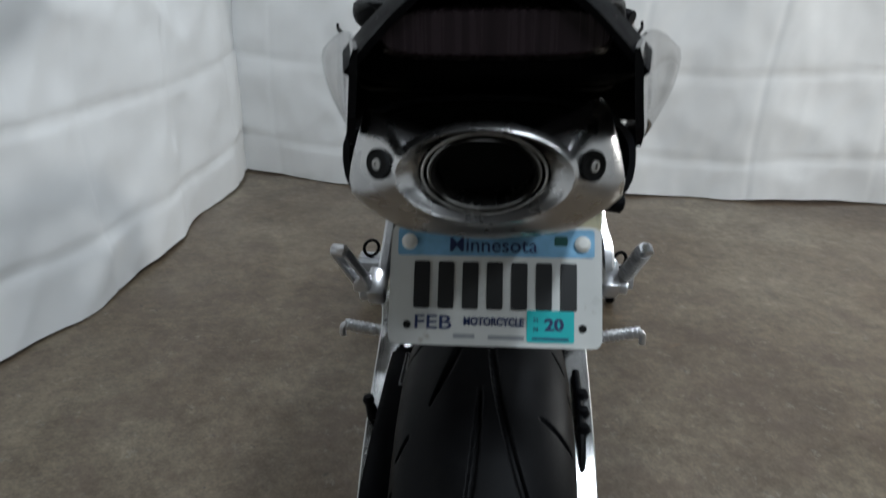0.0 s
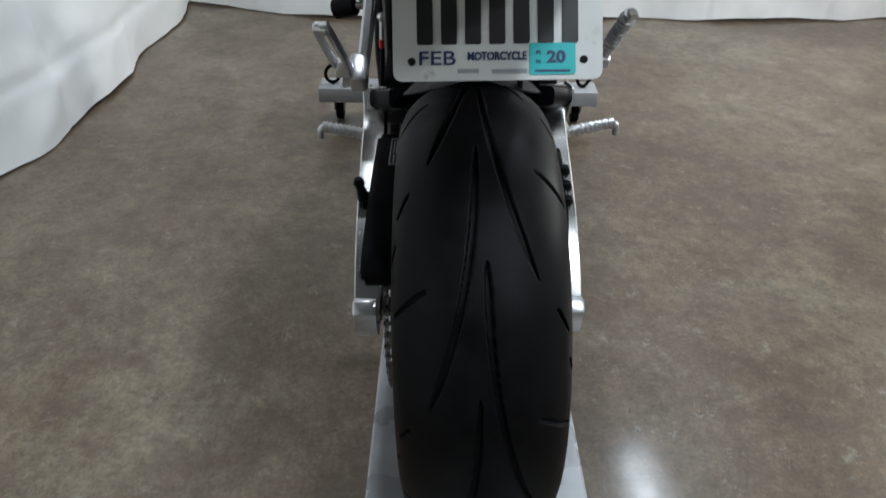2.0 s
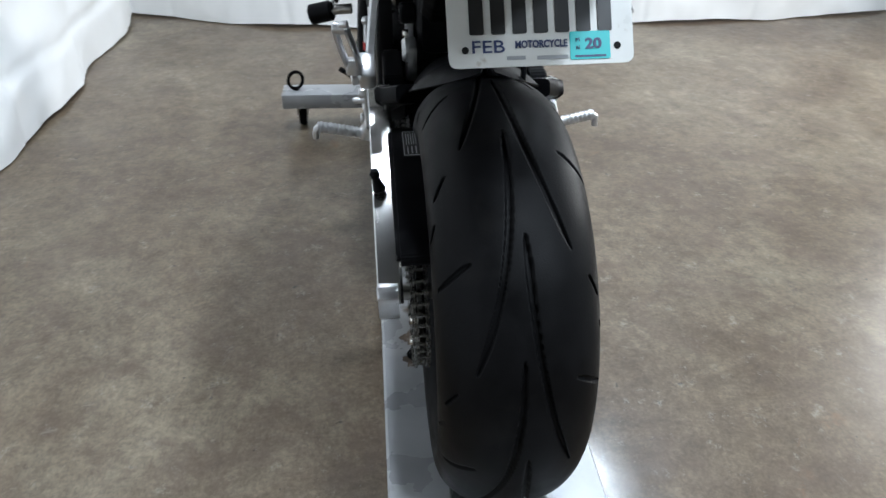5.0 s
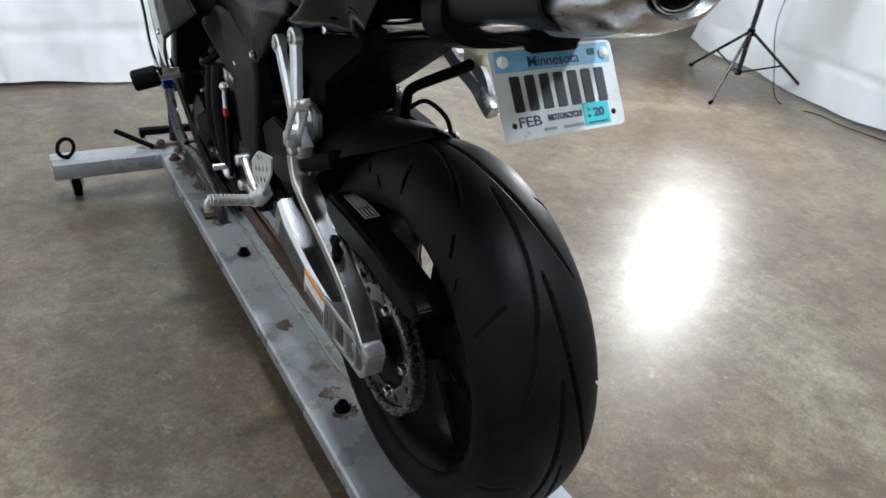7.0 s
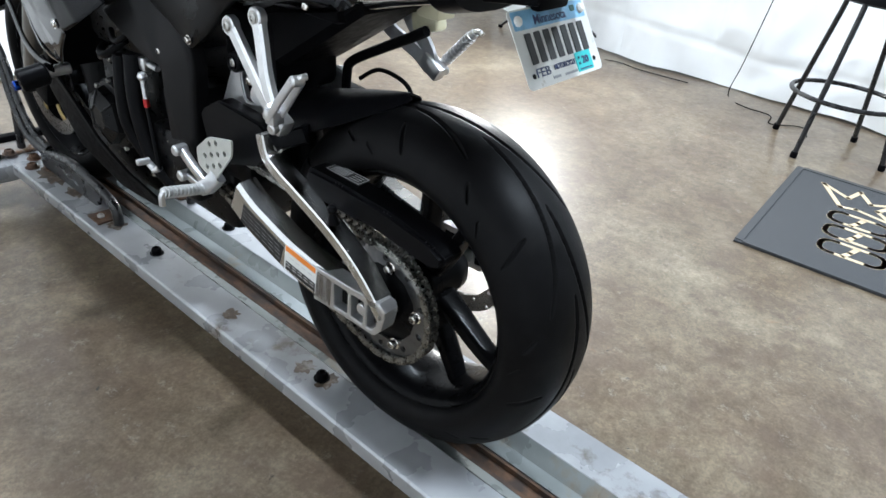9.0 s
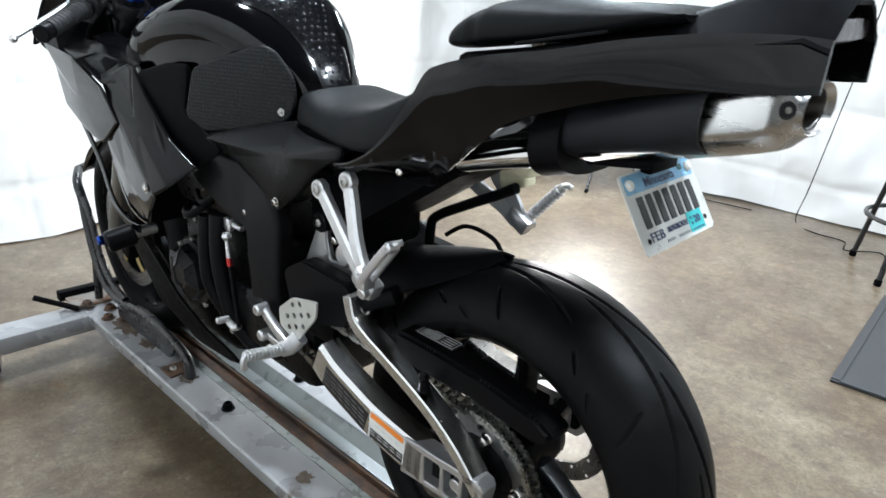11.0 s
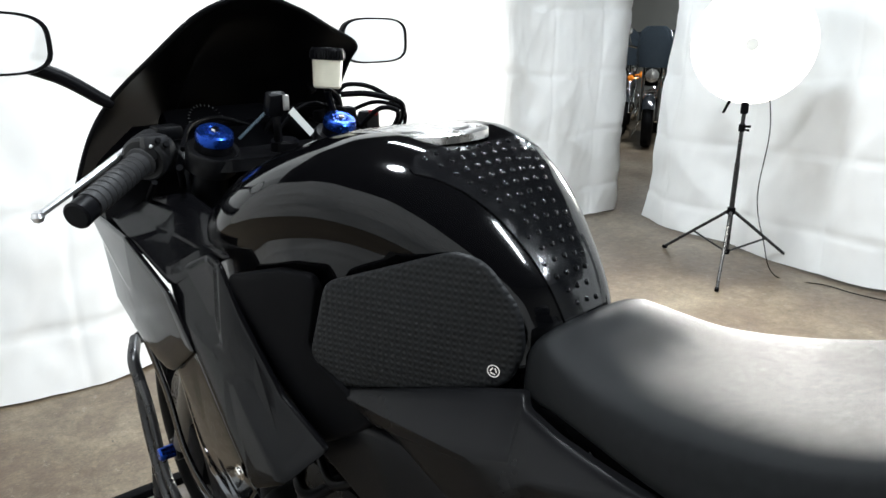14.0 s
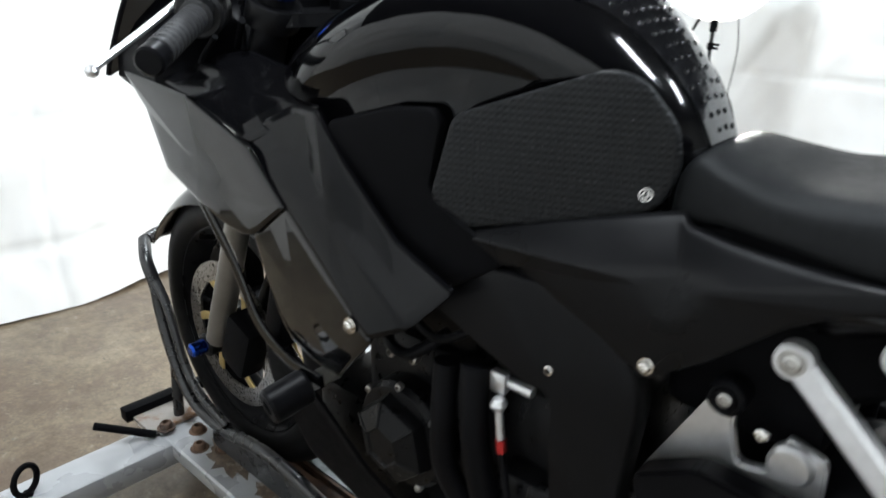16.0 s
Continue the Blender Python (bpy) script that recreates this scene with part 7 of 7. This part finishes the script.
    for dy, s in ((0.030, 0.35), (0.026, 0.75), (0.012, 0.97), (0.0, 1.0), (-0.004, 0.985), (-0.004, 0.93), (-0.001, 0.915)):
        ring = []
        for k in range(36):
            q = 2 * math.pi * k / 36
            x = 0.088 * math.copysign(abs(math.cos(q)) ** 0.55, math.cos(q)) * s
            z = 0.044 * math.copysign(abs(math.sin(q)) ** 0.6, math.sin(q)) * s
            ring.append(M0 + Vector((x, dy + (0.10 if sgn > 0 else 0.30) * x * sgn, z)))
        rings.append(ring)
    loft(bm, rings)
    part("mirror_shell", bm, SATIN, mr)
    bm = bmesh.new()
    bm.faces.new([bm.verts.new(p + Vector((0, -0.0012, 0))) for p in rings[-1]])
    part("mirror_glass", bm, mat("mirror_silver", (0.9, 0.9, 0.9), 0.02, 1.0, vary=0.0, rough_vary=0.0), mr, "mirror glass")
# ignition, keys with a paper tag, cables
bm = bmesh.new()
rod(bm, (0, 1.055, 1.02), (0, 1.05, 1.066), 0.022, bevel=0.004)
part("ignition_lock", bm, SATIN, tc)
bm = bmesh.new()
box(bm, (-0.020, 1.035, 1.085), (0.004, 0.020, 0.04), bevel=0.001)
box(bm, (-0.028, 1.022, 1.122), (0.030, 0.020, 0.036), Matrix.Rotation(radians(20), 3, 'X'), bevel=0.006)
key = part("key", bm, SATIN, tc)
bm = bmesh.new()
box(bm, (0.006, 1.008, 1.094), (0.050, 0.0014, 0.011), Matrix.Rotation(radians(48), 3, "Y"))
part("paper_tag", bm, mat("tag_paper", (0.78, 0.78, 0.76), 0.8, vary=0.04), key, "white paper key tag")
bm = bmesh.new()
box(bm, (-0.018, 1.008, 1.124), (0.010, 0.003, 0.022), bevel=0.001)
part("key_tag", bm, STEEL, key)
for pts, r in (([(-0.14, 1.10, 1.06), (-0.10, 1.16, 1.085), (-0.04, 1.19, 1.09), (0.02, 1.18, 1.07)], 0.004),
               ([(0.16, 1.06, 1.06), (0.13, 1.10, 1.10), (0.06, 1.15, 1.10), (0.02, 1.17, 1.05)], 0.004),
               ([(0.15, 1.06, 1.07), (0.17, 1.03, 1.10), (0.20, 1.02, 1.09), (0.20, 1.05, 1.05)], 0.004),
               ([(0.14, 1.10, 1.12), (0.18, 1.07, 1.12), (0.225, 1.04, 1.10), (0.22, 1.06, 1.05)], 0.005),
               ([(-0.16, 1.07, 1.04), (-0.13, 1.14, 0.99), (-0.12, 1.17, 0.92), (-0.11, 1.15, 0.84)], 0.005),
               ([(-0.19, 1.09, 1.02), (-0.18, 1.16, 0.97), (-0.16, 1.18, 0.90), (-0.14, 1.1, 0.82)], 0.004)):
    bm = bmesh.new()
    tube(bm, pts, r, seg=8)
    part("control_cable", bm, MATTE, bike)
# master cylinder, stop switch and key strap on the far bar
bm = bmesh.new()
box(bm, (0.152, 1.125, 1.084), (0.055, 0.032, 0.026), Matrix.Rotation(radians(-18), 3, "Z"), bevel=0.006)
rod(bm, (0.135, 1.115, 1.088), (0.135, 1.108, 1.112), 0.008, bevel=0.002)
part("master_cylinder", bm, SATIN, bike)
bm = bmesh.new()
box(bm, (0.196, 1.100, 1.072), (0.030, 0.030, 0.034), bevel=0.006)
st2 = part("stop_switch_box", bm, SWITCHM, bike)
bm = bmesh.new()
box(bm, (0.196, 1.088, 1.086), (0.016, 0.012, 0.010), bevel=0.003)
part("stop_switch", bm, RED, st2, "red stop switch")
bm = bmesh.new()
ribbon(bm, [(-0.070, 1.060, 1.072), (-0.055, 1.050, 1.088), (-0.036, 1.032, 1.112)], 0.002, 0.006)
part("key_strap", bm, mat("grey_blue_strap", (0.025, 0.045, 0.06), 0.7, vary=0.1), key, "grey-blue key strap")
for pts, r in (([(0.135, 1.108, 1.112), (0.150, 1.10, 1.135), (0.19, 1.08, 1.13), (0.225, 1.06, 1.10), (0.23, 1.06, 1.06)], 0.004),
               ([(0.10, 1.08, 1.134), (0.125, 1.09, 1.118), (0.150, 1.12, 1.10)], 0.006),
               ([(0.175, 1.12, 1.09), (0.20, 1.08, 1.105), (0.235, 1.05, 1.09), (0.24, 1.06, 1.05)], 0.0035),
               ([(0.02, 1.12, 1.06), (0.05, 1.10, 1.10), (0.09, 1.10, 1.11), (0.14, 1.13, 1.09)], 0.003)):
    bm = bmesh.new()
    tube(bm, pts, r, seg=8)
    part("control_cable", bm, MATTE, bike)
# brake fluid reservoir
rv = new("brake_reservoir")
rv.parent = bike
rv["label"] = "brake reservoir with pale fluid and a black cap"
m = Matrix.Translation((0.100, 1.078, 1.134)) @ Matrix.Rotation(radians(4), 4, 'Y')
bm = bmesh.new()
lathe(bm, [(0, 0), (0.020, 0), (0.0225, 0.003), (0.0245, 0.044), (0, 0.044)], m, 28)
part("fluid_cup", bm, mat("pale_fluid_plastic", (0.72, 0.68, 0.55), 0.3, vary=0.06), rv)
bm = bmesh.new()
lathe(bm, [(0, 0.044), (0.0262, 0.044), (0.0272, 0.046), (0.0272, 0.059), (0.0245, 0.063), (0, 0.064)], m, 24)
for k in range(24):
    q = 2 * math.pi * k / 24
    box(bm, m @ Vector((0.0272 * math.cos(q), 0.0272 * math.sin(q), 0.052)), (0.003, 0.003, 0.012), m.to_3x3() @ Matrix.Rotation(q, 3, "Z"))
part("cap", bm, SATIN, rv)
bm = bmesh.new()
tube(bm, [(0.100, 1.080, 1.130), (0.115, 1.09, 1.10), (0.14, 1.12, 1.08)], 0.006, seg=8)
part("stay", bm, FRAME, rv)
# radiator in the nose of the fairing, front mudguard
bm = bmesh.new()
box(bm, (0, 1.03, 0.68), (0.34, 0.04, 0.26), Matrix.Rotation(radians(18), 3, "X"), bevel=0.008)
part("radiator", bm, MATTE, bike)
bm = bmesh.new()
rings = []
for k in range(20):
    a = radians(-62 + 100 * k / 19)
    rings.append([FX + Vector((0.072 * q, 0.315 * math.sin(-a), (0.318 - 0.05 * abs(q) ** 2.4) * math.cos(a) )) for q in [j / 6 - 1 for j in range(13)]])
loft(bm, rings, closed=False, caps=False)
mg = part("mudguard", bm, GLOSS, bike, "gloss black front mudguard")
so = mg.modifiers.new("thickness", "SOLIDIFY")
so.thickness = 0.003


# ---- stored motorcycles behind the gap in the curtains ----
ORANGE = mat("amber_lens", (0.9, 0.25, 0.02), 0.2, vary=0.05, coat=0.5)
DARKP = mat("dark_paint", (0.01, 0.012, 0.014), 0.2, vary=0.1, coat=0.8)


def cruiser():
    c = thing("stored_motorcycle", "dark cruiser motorcycle with chrome and amber signals, parked behind the curtains", "motorcycle", (0, 0, 0), "stored motorcycles")
    for y, r in ((0.0, 0.33), (1.6, 0.32)):
        bm = bmesh.new()
        lathe(bm, [(r - 0.13, -0.05), (r - 0.02, -0.065), (r, -0.03), (r + 0.004, 0), (r, 0.03), (r - 0.02, 0.065), (r - 0.13, 0.05)], Matrix.Translation((0, y, r)) @ SPIN, 36, closed=True)
        part("tyre", bm, RUBBER, c)
        bm = bmesh.new()
        for k in range(14):
            a = 2 * math.pi * k / 14
            rod(bm, (0, y, r), (0, y + (r - 0.11) * math.cos(a), r + (r - 0.11) * math.sin(a)), 0.006, seg=6)
        rod(bm, (-0.06, y, r), (0.06, y, r), 0.05)
        part("spokes", bm, CHROME, c)
        bm = bmesh.new()
        loft(bm, [[Vector((0.075 * q, y - (r + 0.03) * math.sin(a), r + (r + 0.03 - 0.03 * abs(q) ** 3) * math.cos(a))) for q in (-1, -0.6, 0, 0.6, 1)] for a in [radians(-50 + 110 * k / 12) for k in range(13)]], closed=False, caps=False)
        fd = part("fender", bm, DARKP, c)
        fd.modifiers.new("thickness", "SOLIDIFY").thickness = 0.004
    for sgn in (-1, 1):
        bm = bmesh.new()
        rod(bm, (0.10 * sgn, 0.0, 0.33), (0.11 * sgn, 0.38, 1.02), 0.024, seg=12)
        part("fork_leg", bm, CHROME, c)
        bm = bmesh.new()
        rod(bm, (0.17 * sgn, 0.26, 0.86), (0.25 * sgn, 0.25, 0.86), 0.012)
        lathe(bm, [(0, -0.05), (0.03, -0.04), (0.042, 0), (0.03, 0.02), (0, 0.022)], Matrix.Translation((0.27 * sgn, 0.25, 0.86)) @ Matrix.Rotation(radians(90), 4, "X"), 16)
        part("turn_signal", bm, ORANGE, c, "amber turn signal")
        bm = bmesh.new()
        tube(bm, [(0.05 * sgn, 0.42, 1.06), (0.18 * sgn, 0.42, 1.22), (0.34 * sgn, 0.50, 1.27), (0.42 * sgn, 0.60, 1.25)], 0.014, seg=10)
        part("handlebar", bm, CHROME, c)
        bm = bmesh.new()
        tube(bm, [(0.30 * sgn, 0.48, 1.26), (0.35 * sgn, 0.46, 1.42)], 0.006, seg=8)
        lathe(bm, [(0, 0.012), (0.05, 0.008), (0.055, 0), (0, -0.002)], Matrix.Translation((0.36 * sgn, 0.46, 1.46)) @ Matrix.Rotation(radians(90), 4, "X"), 18)
        part("mirror", bm, CHROME, c)
        bm = bmesh.new()
        tube(bm, [(0.12 * sgn, 0.55, 0.55), (0.2 * sgn, 0.5, 0.35), (0.2 * sgn, 1.0, 0.28), (0.2 * sgn, 1.9, 0.32)], 0.04, seg=14)
        part("exhaust_pipe", bm, CHROME, c)
        bm = bmesh.new()
        for k in range(7):
            rod(bm, (0.02 * sgn, 0.72 + 0.03 * sgn, 0.46 + 0.035 * k), (0.02 * sgn, 0.72 + 0.03 * sgn, 0.472 + 0.035 * k), 0.10 - 0.004 * k, seg=14)
        part("cylinder", bm, CHROME, c)
    bm = bmesh.new()
    lathe(bm, [(0, -0.14), (0.05, -0.13), (0.085, -0.06), (0.09, 0), (0.085, 0.01), (0.07, 0.012), (0, 0.02)], Matrix.Translation((0, 0.24, 0.90)) @ Matrix.Rotation(radians(90), 4, "X"), 24)
    part("headlamp", bm, CHROME, c)
    bm = bmesh.new()
    loft(bm, [[Vector((w * math.cos(a), y, z + h * math.sin(a))) for a in [2 * math.pi * k / 18 for k in range(18)]] for y, w, h, z in ((0.42, 0.05, 0.05, 0.94), (0.5, 0.13, 0.10, 0.92), (0.7, 0.15, 0.11, 0.90), (0.95, 0.08, 0.06, 0.86))])
    part("tank", bm, DARKP, c)
    bm = bmesh.new()
    loft(bm, [[Vector((w * math.sin(a), 0.30 - 0.10 * math.cos(a) + 0.30 * (z - 1.0), z)) for a in [radians(-70 + 14 * k) for k in range(11)]] for z, w in ((1.0, 0.20), (1.15, 0.24), (1.32, 0.24), (1.46, 0.20), (1.52, 0.13))], closed=False, caps=False)
    ws = part("windscreen", bm, mat("smoked_windscreen", (0.02, 0.025, 0.03), 0.08, vary=0.05, coat=0.6), c, "smoked windscreen")
    ws.modifiers.new("thickness", "SOLIDIFY").thickness = 0.004
    bm = bmesh.new()
    box(bm, (0, 0.8, 0.42), (0.24, 0.5, 0.26), bevel=0.05)
    part("engine", bm, STEEL, c)
    bm = bmesh.new()
    box(bm, (0, 1.2, 0.78), (0.28, 0.6, 0.10), bevel=0.04)
    part("seat", bm, SEATV, c)
    bm = bmesh.new()
    rod(bm, (-0.12, 0.9, 0.30), (-0.24, 0.86, 0.0), 0.012)
    part("side_stand", bm, CHROME, c)
    return c


cr = cruiser()
for x, y, rz in ((8.45, 6.05, -52), (9.2, 5.9, -66), (9.9, 6.9, -58), (8.9, 5.2, -75)):
    copy_thing(cr, pose(x, y, 0, 0, 0, rz))
cr.location, cr.rotation_euler = (7.55, 5.05, 0), (0, 0, radians(-60))
